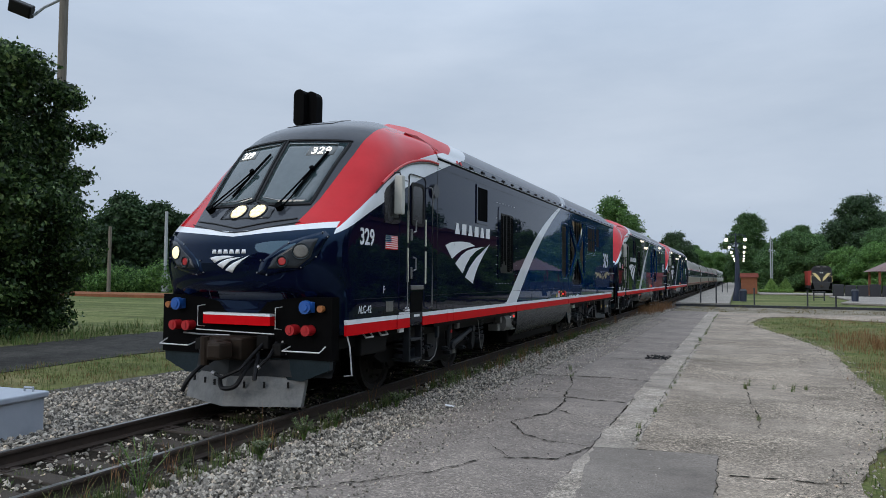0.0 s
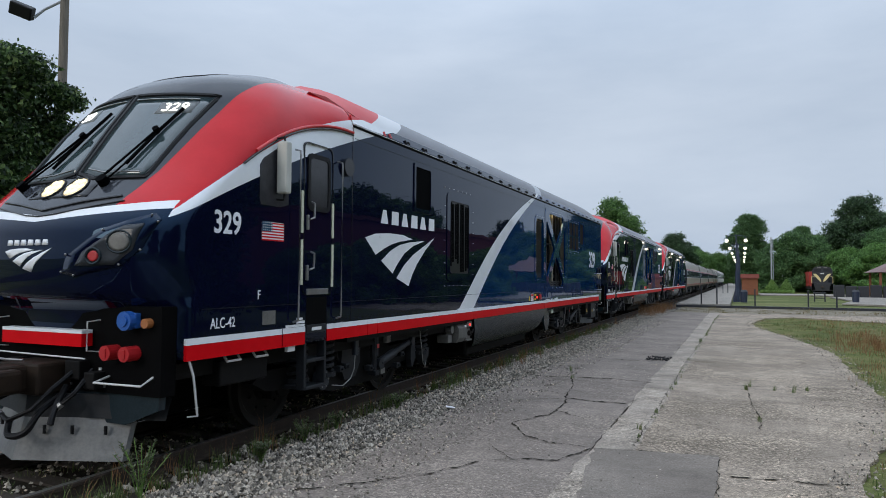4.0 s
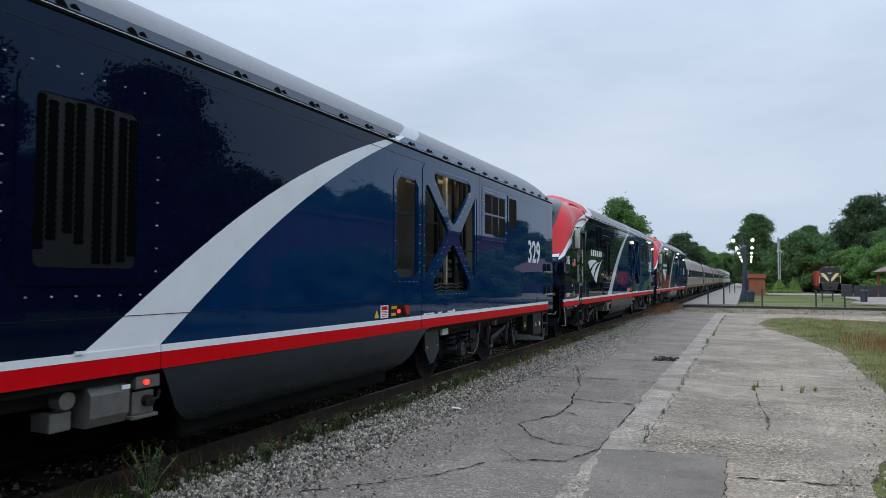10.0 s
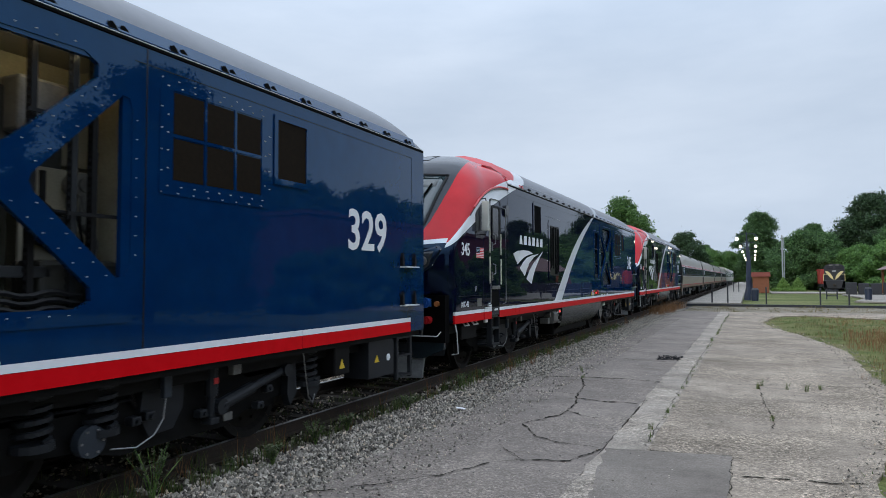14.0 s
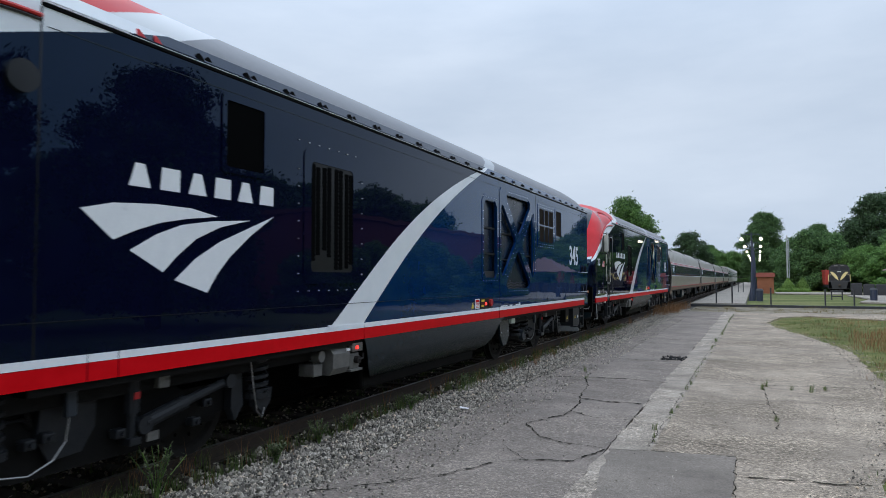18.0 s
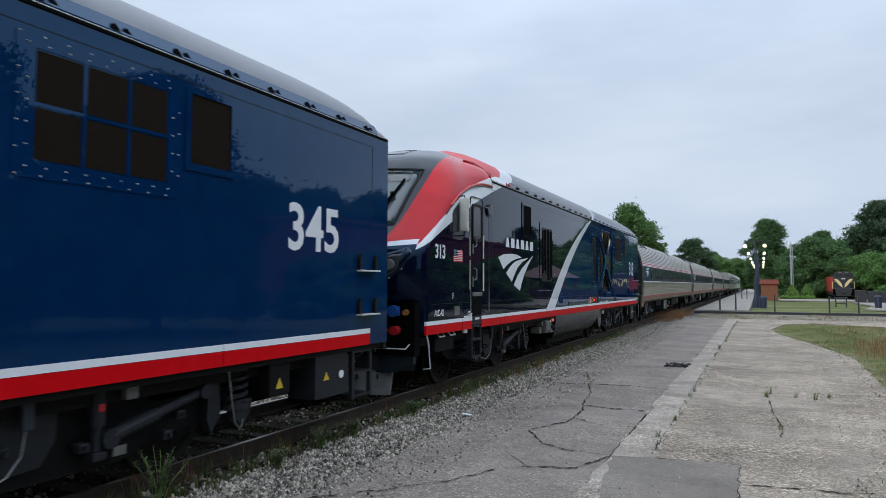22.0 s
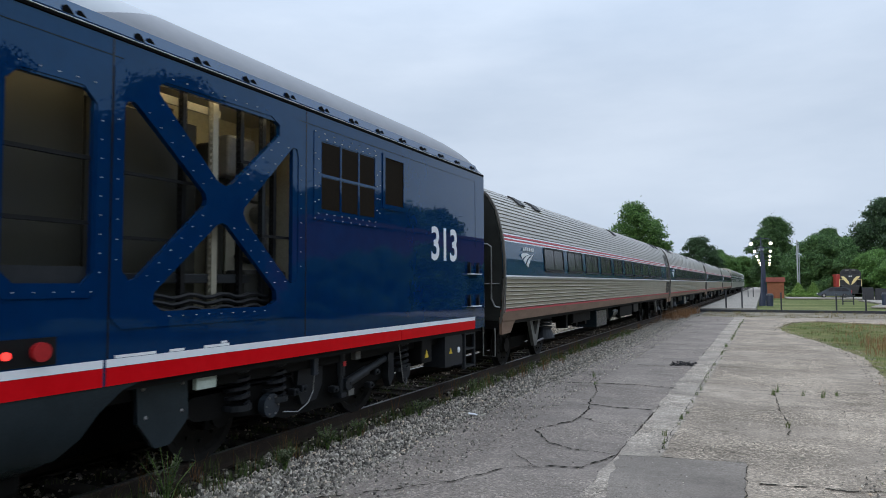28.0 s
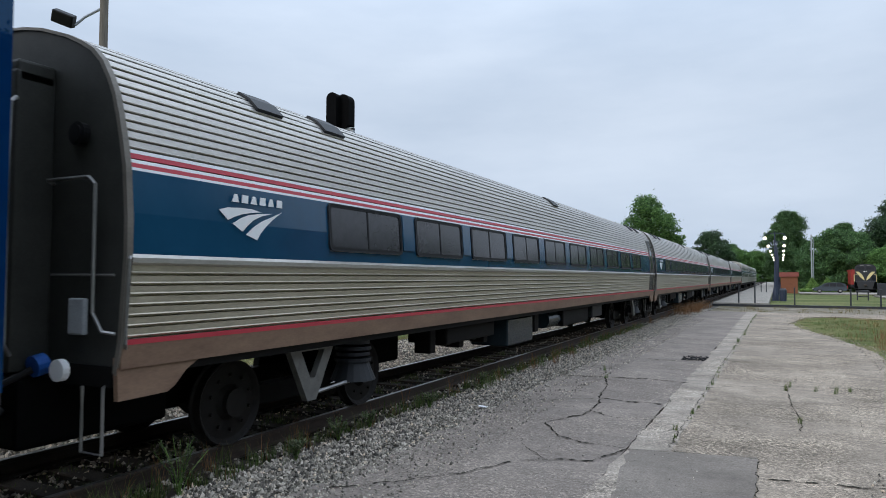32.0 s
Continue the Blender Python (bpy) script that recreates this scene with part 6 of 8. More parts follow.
for follower in (engine_2, engine_3):
    for lamp in follower.children:
        if lamp.name.split(".")[0] in ("headlight", "headlight_lamp", "ditch_lamp"):
            lamp.material_slots[0].link = "OBJECT"
            lamp.material_slots[0].material = M["filler_grey"]
            lamp["label"] = "unlit round lamp"
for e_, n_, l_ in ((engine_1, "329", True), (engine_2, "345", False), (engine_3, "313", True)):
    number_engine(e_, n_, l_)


# ---- the coaches ----
def coach_half(z):
    return interp(z, [(1.05, 1.50), (1.3, 1.55), (1.98, 1.60), (2.3, 1.60), (2.72, 1.565), (2.95, 1.52), (3.14, 1.475), (3.33, 1.42), (3.47, 1.355), (3.63, 1.255), (3.74, 1.14), (3.82, 1.0), (3.91, 0.8), (4.02, 0.46), (4.07, 0.2), (4.08, 0.0)])


def sheet_along(name, prof, y0, y1, mat, parent, label="", smooth=False, close=True):
    n = len(prof)
    verts = [(x, y0, z) for x, z in prof] + [(x, y1, z) for x, z in prof]
    faces = [(k, k + 1, n + k + 1, n + k) for k in range(n - 1)]
    return mesh_ob(name, verts, faces, mat, parent, label, smooth)


def fluted(z0, z1, pitch, depth, s, off=0.0):
    """Side profile with ribs between two heights."""
    out, n = [], max(1, round((z1 - z0) / pitch))
    h = (z1 - z0) / n
    for k in range(n):
        for f, d in ((0.0, 0.0), (0.07, -depth), (0.15, -depth), (0.20, 0.0), (0.30, 0.008), (0.42, 0.0)):
            z = z0 + (k + f) * h
            out.append((s * (coach_half(z) + d + off), z))
    out.append((s * (coach_half(z1) + off), z1))
    return out


COACH = 25.6


def lean(bm):
    """The window band leans in towards the roof."""
    for v in bm.verts:
        v.co.x -= (v.co.z - 2.34) * 0.075


def coach(near=True):
    """A stainless coach with a window band; y runs from its front end backwards."""
    c = thing("coach", "fluted stainless steel passenger coach with a blue window band", "coach")
    L = COACH
    for s in (1, -1):
        sheet_along("lower_side", fluted(1.335, 1.93, 0.086, 0.036, s), 0.05, L, M["alu_low"], c, "fluted bare steel side")
        sheet_along("upper_side", fluted(2.87, 3.95, 0.078, 0.026, s) + [(s * 0.46, 4.02), (s * 0.2, 4.07), (0, 4.08)], 0.05, L, M["alu"], c, "fluted bare steel roof side")
        bm = bmesh.new()
        prism(bm, [(s * 1.595, 1.93), (s * 1.63, 1.95), (s * 1.63, 1.99), (s * 1.60, 2.02), (s * 1.56, 2.02), (s * 1.56, 1.93)], 0.05, L, "y")
        part("belt_moulding", bm, M["alu"], c)
        bm = bmesh.new()
        prism(bm, [(s * (coach_half(2.02) - 0.05), 2.02), (s * coach_half(2.02), 2.02), (s * coach_half(2.35), 2.35), (s * coach_half(2.70), 2.70), (s * (coach_half(2.70) - 0.05), 2.70)], 0.05, L, "y")
        part("window_band", bm, M["car_blue"], c, "dark blue window band")
        for z, mat in ((2.70, "stripe_white"), (2.724, "coach_red"), (2.76, "stripe_white"), (2.80, "coach_red"), (2.842, "stripe_white")):
            bm = bmesh.new()
            d = 0.03 if mat == "stripe_white" else 0.04
            prism(bm, [(s * coach_half(z), z), (s * coach_half(z + d), z + d), (s * (coach_half(z + d) - 0.03), z + d), (s * (coach_half(z) - 0.03), z)], 0.05, L, "y")
            part("stripe", bm, M[mat], c)
        bm = bmesh.new()
        prism(bm, [(s * 1.50, 1.10), (s * 1.548, 1.10), (s * 1.563, 1.29), (s * 1.50, 1.29)], 0.02, L, "y")
        part("sill", bm, M["bronze"], c, "grimy brown side sill")
        bm = bmesh.new()
        prism(bm, [(s * 1.50, 1.29), (s * 1.565, 1.29), (s * 1.57, 1.333), (s * 1.50, 1.333)], 0.02, L, "y")
        part("red_line", bm, M["coach_red"], c)
        # sloping skirt ends
        for a, d in ((0.0, 1), (L, -1)):
            bm = bmesh.new()
            prism(bm, [(a, 1.19), (a + d * 1.75, 1.19), (a + d * 1.15, 1.165), (a + d * 0.86, 1.11), (a + d * 0.70, 1.02), (a + d * 0.58, 0.90), (a + d * 0.50, 0.855), (a + d * 0.02, 0.845)], s * 1.48, s * 1.53)
            part("end_skirt", bm, M["bronze"], c)
    # windows
    spans = [(2.70, 4.35), (4.78, 6.33), (6.74, 8.32)] + [(8.75 + 2.02 * k, 10.3 + 2.02 * k) for k in range(7)]
    for a, b in spans:
        w = thing_part("window", c)
        for s in (1,):
            bm = bmesh.new()
            frame_prism(bm, rounded(a, b, 2.15, 2.69, 0.07), rounded(a + 0.035, b - 0.035, 2.185, 2.655, 0.05), 1.53, 1.612)
            lean(bm)
            part("window_frame", bm, M["black"], w)
            bm = bmesh.new()
            frame_prism(bm, rounded(a - 0.014, b + 0.014, 2.136, 2.698, 0.08), rounded(a + 0.006, b - 0.006, 2.156, 2.684, 0.06), 1.53, 1.616)
            lean(bm)
            part("window_trim", bm, M["under_grey"], w)
            bm = bmesh.new()
            prism(bm, rounded(a + 0.03, b - 0.03, 2.18, 2.66, 0.05), 1.54, 1.602)
            lean(bm)
            part("pane", bm, M["pane"], w)
            bm = bmesh.new()
            box(bm, 1.55, 1.608, (a + b) / 2 - 0.014, (a + b) / 2 + 0.014, 2.18, 2.66)
            lean(bm)
            part("mullion", bm, M["black"], w)
            bm = bmesh.new()
            box(bm, 1.57, 1.612, a + 0.03, b - 0.03, 2.135, 2.15)
            part("window_sill", bm, M["alu"], w)
        bm = bmesh.new()
        prism(bm, rounded(a, b, 2.15, 2.69, 0.06), -1.605, -1.55)
        part("pane", bm, M["pane"], w)
    for k, (a, b) in enumerate(spans[:-1]):
        g = spans[k + 1][0]
        bm = bmesh.new()
        prism(bm, [(b + 0.06, 2.2), (g - 0.06, 2.2), (g - 0.06, 2.68), (b + 0.06, 2.68)], 1.595, 1.607)
        lean(bm)
        part("window_pier", bm, M["car_blue"], c)
    # ends
    for a, d in ((0.0, 1), (L, -1)):
        zs = [1.05, 1.3, 1.98, 2.3, 2.72, 2.95, 3.14, 3.33, 3.47, 3.63, 3.74, 3.82, 3.91, 4.02, 4.07]
        ring = [(coach_half(z), z) for z in zs] + [(0, 4.09)] + [(-coach_half(z), z) for z in zs[::-1]]
        bm = bmesh.new()
        n = len(ring)
        o = [bm.verts.new((x * 1.012, a, z)) for x, z in ring]
        o2 = [bm.verts.new((x * 1.012, a + d * 0.055, z + 0.002)) for x, z in ring]
        i = [bm.verts.new((x * 0.985, a, 2.4 + (z - 2.4) * 0.985)) for x, z in ring]
        for k in range(n - 1):
            bm.faces.new((o[k], o[k + 1], o2[k + 1], o2[k]))
            bm.faces.new((o[k], o[k + 1], i[k + 1], i[k]))
        part("end_rim", bm, M["alu_dirty"], c)
        bm = bmesh.new()
        bm.faces.new([bm.verts.new((x * 0.97, a + d * 0.02, z)) for x, z in ring])
        part("end_wall", bm, M["car_end"], c, "dark grey end wall")
        for s in (-1, 1):
            bm = bmesh.new()
            box(bm, s * 0.46, s * 0.66, a - d * 0.32, a + d * 0.02, 1.05, 3.55, 0.02)
            part("diaphragm_side", bm, M["car_end"], c)
        bm = bmesh.new()
        box(bm, -0.66, 0.66, a - d * 0.31, a + d * 0.02, 3.44, 3.64, 0.03)
        part("diaphragm_top", bm, M["car_end"], c)
        bm = bmesh.new()
        cyl(bm, (1.05, a, 3.02), (1.05, a - d * 0.06, 3.02), 0.10, 16)
        cyl(bm, (1.05, a - d * 0.06, 3.02), (1.05, a - d * 0.075, 3.02), 0.07, 16)
        part("marker_light", bm, M["black"], c)
        bm = bmesh.new()
        tube(bm, [(0.72, a - d * 0.02, 2.62), (0.76, a - d * 0.1, 2.64), (1.28, a - d * 0.1, 2.64), (1.36, a - d * 0.1, 2.58), (1.36, a - d * 0.1, 1.55), (1.42, a - d * 0.06, 1.4), (1.5, a - d * 0.0, 1.38)], 0.016, 6)
        tube(bm, [(0.72, a - d * 0.02, 1.85), (1.5, a - d * 0.02, 1.85)], 0.012, 6)
        tube(bm, [(1.58, a + d * 0.06, 2.04), (1.63, a + d * 0.02, 1.98), (1.60, a + d * 0.02, 1.3), (1.55, a + d * 0.06, 1.26)], 0.014, 6)
        tube(bm, [(0.68, a - d * 0.33, 3.3), (0.72, a - d * 0.40, 3.25), (0.72, a - d * 0.40, 1.3), (0.68, a - d * 0.33, 1.2)], 0.018, 6)
        part("end_grab_rail", bm, M["steel"], c)
        bm = bmesh.new()
        box(bm, 0.98, 1.18, a - d * 0.05, a, 1.36, 1.66, 0.015)
        part("end_box", bm, M["concrete_post"], c)
        bm = bmesh.new()
        box(bm, -1.45, 1.45, a, a + d * 0.4, 0.95, 1.12)
        box(bm, -0.2, 0.2, a - d * 0.55, a + d * 0.3, 0.74, 1.0, 0.03)
        part("coupler", bm, M["under"], c)
        # black box added at the coupler to hide the bright ground behind
        bm = bmesh.new()
        box(bm, -1.0, 0.75, a - d * 0.3, a + d * 1.2, 0.42, 1.04, 0.05)
        part("draft_gear", bm, M["deep_black"], c)
        bm = bmesh.new()
        cyl(bm, (0.78, a - d * 0.1, 1.12), (0.78, a - d * 0.2, 1.10), 0.09, 14)
        part("cable_socket", bm, M["blue_cap"], c, "blue round cable socket")
        bm = bmesh.new()
        cyl(bm, (1.02, a - d * 0.1, 1.08), (1.02, a - d * 0.16, 1.08), 0.09, 14)
        part("white_socket", bm, M["white_mark"], c)
        bm = bmesh.new()
        tube(bm, [(0.78, a - d * 0.2, 1.08), (0.6, a - d * 0.5, 0.9), (0.3, a - d * 0.6, 0.86)], 0.03, 8)
        part("jumper_cable", bm, M["black"], c)
        for s in (-1, 1):
            bm = bmesh.new()
            tube(bm, [(s * 1.35, a + d * 0.1, 1.0), (s * 1.4, a - d * 0.02, 0.95), (s * 1.4, a - d * 0.02, 0.42), (s * 1.15, a - d * 0.02, 0.42), (s * 1.15, a - d * 0.02, 0.95)], 0.015, 6)
            part("end_step", bm, M["steel"], c)
    # vestibule door at the far end
    for s in (1, -1):
        zs_ = [1.34, 1.98, 2.3, 2.72, 2.95, 3.14, 3.33]
        for nm, y0, y1, off, mat in (("door", L - 1.06, L - 0.34, 0.006, "car_end"), ("door_post", L - 1.12, L - 1.06, 0.02, "alu_dirty"), ("door_post", L - 0.34, L - 0.28, 0.02, "alu_dirty")):
            bm = bmesh.new()
            prism(bm, [(s * (coach_half(z) + off), z) for z in zs_] + [(s * (coach_half(z) - 0.05), z) for z in zs_[::-1]], y0, y1, "y")
            part(nm, bm, M[mat], c)
        bm = bmesh.new()
        prism(bm, [(s * (coach_half(z) + 0.012), z) for z in (2.2, 2.45, 2.72, 2.95)] + [(s * (coach_half(z) - 0.02), z) for z in (2.95, 2.72, 2.45, 2.2)], L - 0.9, L - 0.5, "y")
        part("door_window", bm, M["pane"], c)
    # emblem
    emblem(c, 0.98, 2.20, 0.385, 1.603)
    # roof vents
    for y in (1.82, 3.02, 12.4, 22.2, 23.4):
        bm = bmesh.new()
        v = []
        for z, k in ((3.45, 0), (3.62, 0), (3.745, 0)):
            pass
        q = [(1.27, 3.61), (1.14, 3.74), (0.99, 3.825)]
        for dy in (0, 0.42):
            v.append([bm.verts.new((x + 0.03, y + dy, z + 0.02)) for x, z in q] + [bm.verts.new((x - 0.03, y + dy, z - 0.03)) for x, z in q[::-1]])
        for k in range(6):
            bm.faces.new((v[0][k], v[0][(k + 1) % 6], v[1][(k + 1) % 6], v[1][k]))
        bm.faces.new(v[0])
        bm.faces.new(v[1][::-1])
        part("roof_vent", bm, M["under_grey"], c)
    # floor and underfloor gear
    bm = bmesh.new()
    box(bm, -1.48, 1.48, 0.3, L - 0.3, 1.02, 1.2)
    part("underframe", bm, M["under"], c)
    for y0, y1, z0, mat, xx in ((9.05, 10.6, 0.45, "box_white", 1.36), (6.4, 8.5, 0.72, "under", 1.3), (10.9, 11.2, 0.6, "under", 1.3), (13.0, 15.5, 0.6, "under", 1.35), (16.2, 17.4, 0.66, "under_grey", 1.3)):
        bm = bmesh.new()
        box(bm, 0.55, xx, y0, y1, z0, 1.0, 0.03)
        part("underfloor_box", bm, M["skirt"] if mat == "box_white" else M[mat], c)
    bm = bmesh.new()
    cyl(bm, (1.1, 12.0, 0.8), (1.1, 13.4, 0.8), 0.2, 18)
    part("air_tank", bm, M["skirt"], c)
    for k in range(5):
        bm = bmesh.new()
        y = 6.0 + k * 0.55
        box(bm, 0.9, 1.2, y, y + 0.2, 0.6 + 0.08 * (k % 2), 1.0, 0.02)
        part("valve", bm, M["under"], c)
    # added black boxes that keep the space under the coach dark
    for a_, b_ in ((4.9, 6.2), (0.7, 2.4), (11.3, 12.8), (17.6, 20.5)):
        bm = bmesh.new()
        box(bm, -1.2, 0.5, a_, b_, 0.45, 1.05, 0.04)
        part("underfloor_gear", bm, M["deep_black"], c)
    for yc, fw in ((3.3, -1), (L - 3.3, 1)):
        for s in (-1, 1):
            bm = bmesh.new()
            prism(bm, [(yc - 1.75, 0.50), (yc - 1.6, 0.36), (yc - 0.9, 0.38), (yc - 0.5, 0.30), (yc + 0.5, 0.30), (yc + 0.9, 0.38), (yc + 1.6, 0.36), (yc + 1.75, 0.50), (yc + 1.5, 0.62), (yc + 0.8, 0.54), (yc - 0.8, 0.54), (yc - 1.5, 0.62)], s * 0.45, s * 0.62)
            part("truck_frame", bm, M["under"], c)
            bm = bmesh.new()
            h_ = yc + 0.35 * fw
            tri = [(h_ - 0.64, 1.08), (h_ + 0.26, 1.08), (h_ - 0.12, 0.40), (h_ - 0.28, 0.40)]
            tri_i = [(h_ - 0.40, 0.98), (h_ + 0.04, 0.98), (h_ - 0.15, 0.66), (h_ - 0.23, 0.66)]
            frame_prism(bm, tri, tri_i, s * 1.26, s * 1.34)
            part("truck_hanger", bm, M["filler_grey"], c, "grey triangular truck hanger")
            bm = bmesh.new()
            cyl(bm, (s * 1.2, yc + 0.5, 0.5), (s * 1.2, yc + 0.5, 0.74), 0.3, 20, 0.2)
            for q in range(4):
                cyl(bm, (s * 1.2, yc + 0.5, 0.74 + q * 0.075), (s * 1.2, yc + 0.5, 0.785 + q * 0.075), 0.24 - 0.02 * (q % 2), 18)
            part("air_spring", bm, M["under_grey"], c)
            bm = bmesh.new()
            tube(bm, [(s * 1.28, h_ - 0.2, 0.46), (s * 1.28, h_ + 0.9, 0.52)], 0.025, 6)
            part("anchor_rod", bm, M["steel"], c)
            for k in (-1.3, 1.3):
                bm = bmesh.new()
                cyl(bm, (s * 0.84, yc + k, 0.46), (s * 0.9, yc + k, 0.46), 0.1, 14)
                part("axle_end", bm, M["wheel"], c)
        for k in (-1.3, 1.3):
            wheelset(c, yc + k, 0.46)
    return c


def thing_part(name, parent):
    ob = new(name)
    ob.empty_display_size = 0.1
    ob.parent = parent
    return ob


def tall_car():
    """A taller sleeping car with two rows of windows."""
    c = thing("sleeping_car", "tall stainless steel sleeping car with two rows of windows", "coach")
    L = 25.6
    ring = [(1.5, 1.05), (1.53, 1.3), (1.53, 3.55), (1.45, 3.85), (1.2, 4.1), (0.7, 4.24), (0, 4.28)]
    ring = ring + [(-x, z) for x, z in ring[::-1][1:]]
    bm = bmesh.new()
    prism(bm, ring, 0.1, L, "y")
    part("body", bm, M["alu"], c)
    for k in range(11):
        y = 1.6 + k * 2.1
        for z0, z1 in ((2.0, 2.6), (2.95, 3.35)):
            bm = bmesh.new()
            box(bm, 1.5, 1.54, y, y + 1.2, z0, z1, 0.03)
            part("window", bm, M["pane"], c)
    bm = bmesh.new()
    box(bm, 1.5, 1.537, 0.1, L, 2.66, 2.9)
    part("blue_band", bm, M["car_blue"], c)
    bm = bmesh.new()
    box(bm, -0.65, 0.65, -0.25, 0.12, 1.0, 3.6, 0.03)
    box(bm, -1.3, 1.3, 0.4, L - 0.4, 0.7, 1.06)
    for yc in (3.6, L - 3.6):
        box(bm, -1.1, 1.1, yc - 1.6, yc + 1.6, 0.0, 0.75, 0.05)
    part("underframe", bm, M["under"], c)
    return c


CAR_PITCH = 26.01
CAR_Y = 72.58
coaches = [coach()]
tagged(coaches[0], "fluted stainless steel coach with blue band, behind the engines", group="coaches of the train")
for k in range(3):
    coaches.append(copy_thing(coaches[0], Matrix()))
    tagged(coaches[-1], "fluted stainless steel coach with blue band and dark windows")
talls = [tall_car()]
tagged(talls[0], group="sleeping cars of the train")
talls += [copy_thing(talls[0], Matrix()), copy_thing(talls[0], Matrix())]


# ---- the track ----
def rail_at(x, y0, y1, name="rail"):
    prof = [(-0.07, -0.17), (0.07, -0.17), (0.07, -0.155), (0.012, -0.135), (0.012, -0.045), (0.037, -0.035), (0.037, -0.008), (0.03, 0.0), (-0.03, 0.0), (-0.037, -0.008), (-0.037, -0.035), (-0.012, -0.045), (-0.012, -0.135), (-0.07, -0.155)]
    bm = bmesh.new()
    prism(bm, [(x + a, b) for a, b in prof], y0, y1, "y")
    ob = part(name, bm, M["rail"], track)
    bm = bmesh.new()
    box(bm, x - 0.028, x + 0.026, y0, y1, -0.002, 0.0025)
    part("rail_head", bm, M["rail_head"], ob, "polished running surface")


track = thing("railway_track", "single railway track with rusty rails on weathered ties", "track", kind="structure")
rail_at(TRACK_X + 0.7525, -40, 400)
rail_at(TRACK_X - 0.7525, -40, 400)
rng = random.Random(5)
tie_mesh = None
for k in range(70):
    y = -6 + k * 0.53
    if tie_mesh is None:
        bm = bmesh.new()
        box(bm, -1.3, 1.3, -0.115, 0.115, -0.36, -0.175, 0.012)
        t_ = part("tie", bm, M["tie"], track)
        tie_mesh = t_.data
    else:
        t_ = new("tie", tie_mesh)
        t_.parent = track
    t_.matrix_basis = pose(TRACK_X + rng.uniform(-0.04, 0.04), y, rng.uniform(-0.015, 0.005), 0, 0, rng.uniform(-1.2, 1.2))
    if k < 30:
        for s in (-0.7525, 0.7525):
            bm = bmesh.new()
            box(bm, s - 0.17, s + 0.17, -0.09, 0.09, -0.176, -0.166)
            for q in (-0.1, 0.1):
                box(bm, s + q - 0.02, s + q + 0.02, -0.05, -0.02, -0.17, -0.14)
            p_ = part("tie_plate", bm, M["rail"], t_)
verts, faces = [], []
for k in range(560):
    y = -6 + (70 + k) * 0.53
    b0 = len(verts)
    verts += [(TRACK_X + a, y + b, c) for c in (-0.36, -0.175) for a, b in ((-1.3, -0.11), (1.3, -0.11), (1.3, 0.11), (-1.3, 0.11))]
    faces += [(b0 + 4, b0 + 5, b0 + 6, b0 + 7), (b0, b0 + 1, b0 + 5, b0 + 4), (b0 + 1, b0 + 2, b0 + 6, b0 + 5)]
tagged(mesh_ob("far_ties", verts, faces, M["tie"], track), kind="stuff")


# ---- the ground ----
def sheet(name, poly, z, mat, label="", thick=0.0, category="ground"):
    bm = bmesh.new()
    if thick:
        prism(bm, poly, z - thick, z, "z")
    else:
        bm.faces.new([bm.verts.new((x, y, z)) for x, y in poly])
    ob = part(name, bm, mat)
    return tagged(ob, label, category, kind="structure")


def ragged(x0, y0, x1, y1, n, amp, seed):
    r = random.Random(seed)
    return [(x0 + (x1 - x0) * k / n + r.uniform(-amp, amp), y0 + (y1 - y0) * k / n + r.uniform(-amp, amp)) for k in range(n + 1)]


GZ = -0.15
sheet("ground", [(-1500, -900), (1500, -900), (1500, 2500), (-1500, 2500)], -0.30, M["lawn"], "mown green lawn around the railway")
sheet("ballast_bed", ragged(-10.9, -40, -10.4, 400, 120, 0.25, 1)[::1] + ragged(-3.85, 400, -3.85, -40, 260, 0.10, 2), -0.20, M["ballast_bed"], "grey crushed stone ballast bed", 0.1)
# two soil strips whose colour includes the shade of the train above
sheet("rail_soil", ragged(-5.42, -40, -5.42, 60, 80, 0.02, 31) + ragged(-4.82, 60, -4.82, -40, 160, 0.12, 32), -0.194, M["soil"], "dark weedy soil along the near rail, train's shade in its colour", 0.05)
sheet("between_soil", [(-6.93, -40), (-5.51, -40), (-5.51, 400), (-6.93, 400)], -0.196, M["soil"], "dark soil and old ballast between the rails, train's shade in its colour", 0.05)
sheet("verge", [(-14.2, -40), (-10.4, -40), (-10.2, 400), (-14.2, 400)], -0.235, M["dry_lawn"], "dry weedy grass verge", 0.05)
sheet("road_strip", ragged(-19.2, -40, -19.0, 60, 40, 0.4, 7) + ragged(-14.0, 60, -14.2, -40, 40, 0.3, 8), -0.22, M["lane"], "old dark asphalt lane", 0.06)
sheet("asphalt_pavement", ragged(-3.95, -12, -3.92, 43, 150, 0.10, 3) + [(-1.62, 43), (-1.60, -12)], GZ, M["asphalt"], "cracked grey asphalt pavement beside the track", 0.12, "pavement")
sheet("pale_strip", ragged(-1.59, -12, -1.62, 43, 160, 0.035, 61) + ragged(-1.02, 43, -1.18, -12, 160, 0.02, 62), GZ + 0.006, M["strip"], "pale worn concrete strip", 0.12, "pavement")
edge = [(-1.185, -12), (-1.03, 43), (9.0, 43.5), (30, 44), (30, 39)] + [(6.2, 37.4), (2.6, 40.2), (1.2, 38.5), (0.5, 33.5), (0.75, 30.5), (1.64, 26.0), (2.33, 21.5), (2.25, 17.3), (2.2, 13.0), (2.0, 11.0), (1.5, 9.3), (1.25, 8.2), (1.05, 7.3), (1.2, 5.5), (1.4, -12)]
rr = random.Random(9)
e2 = edge[:5]
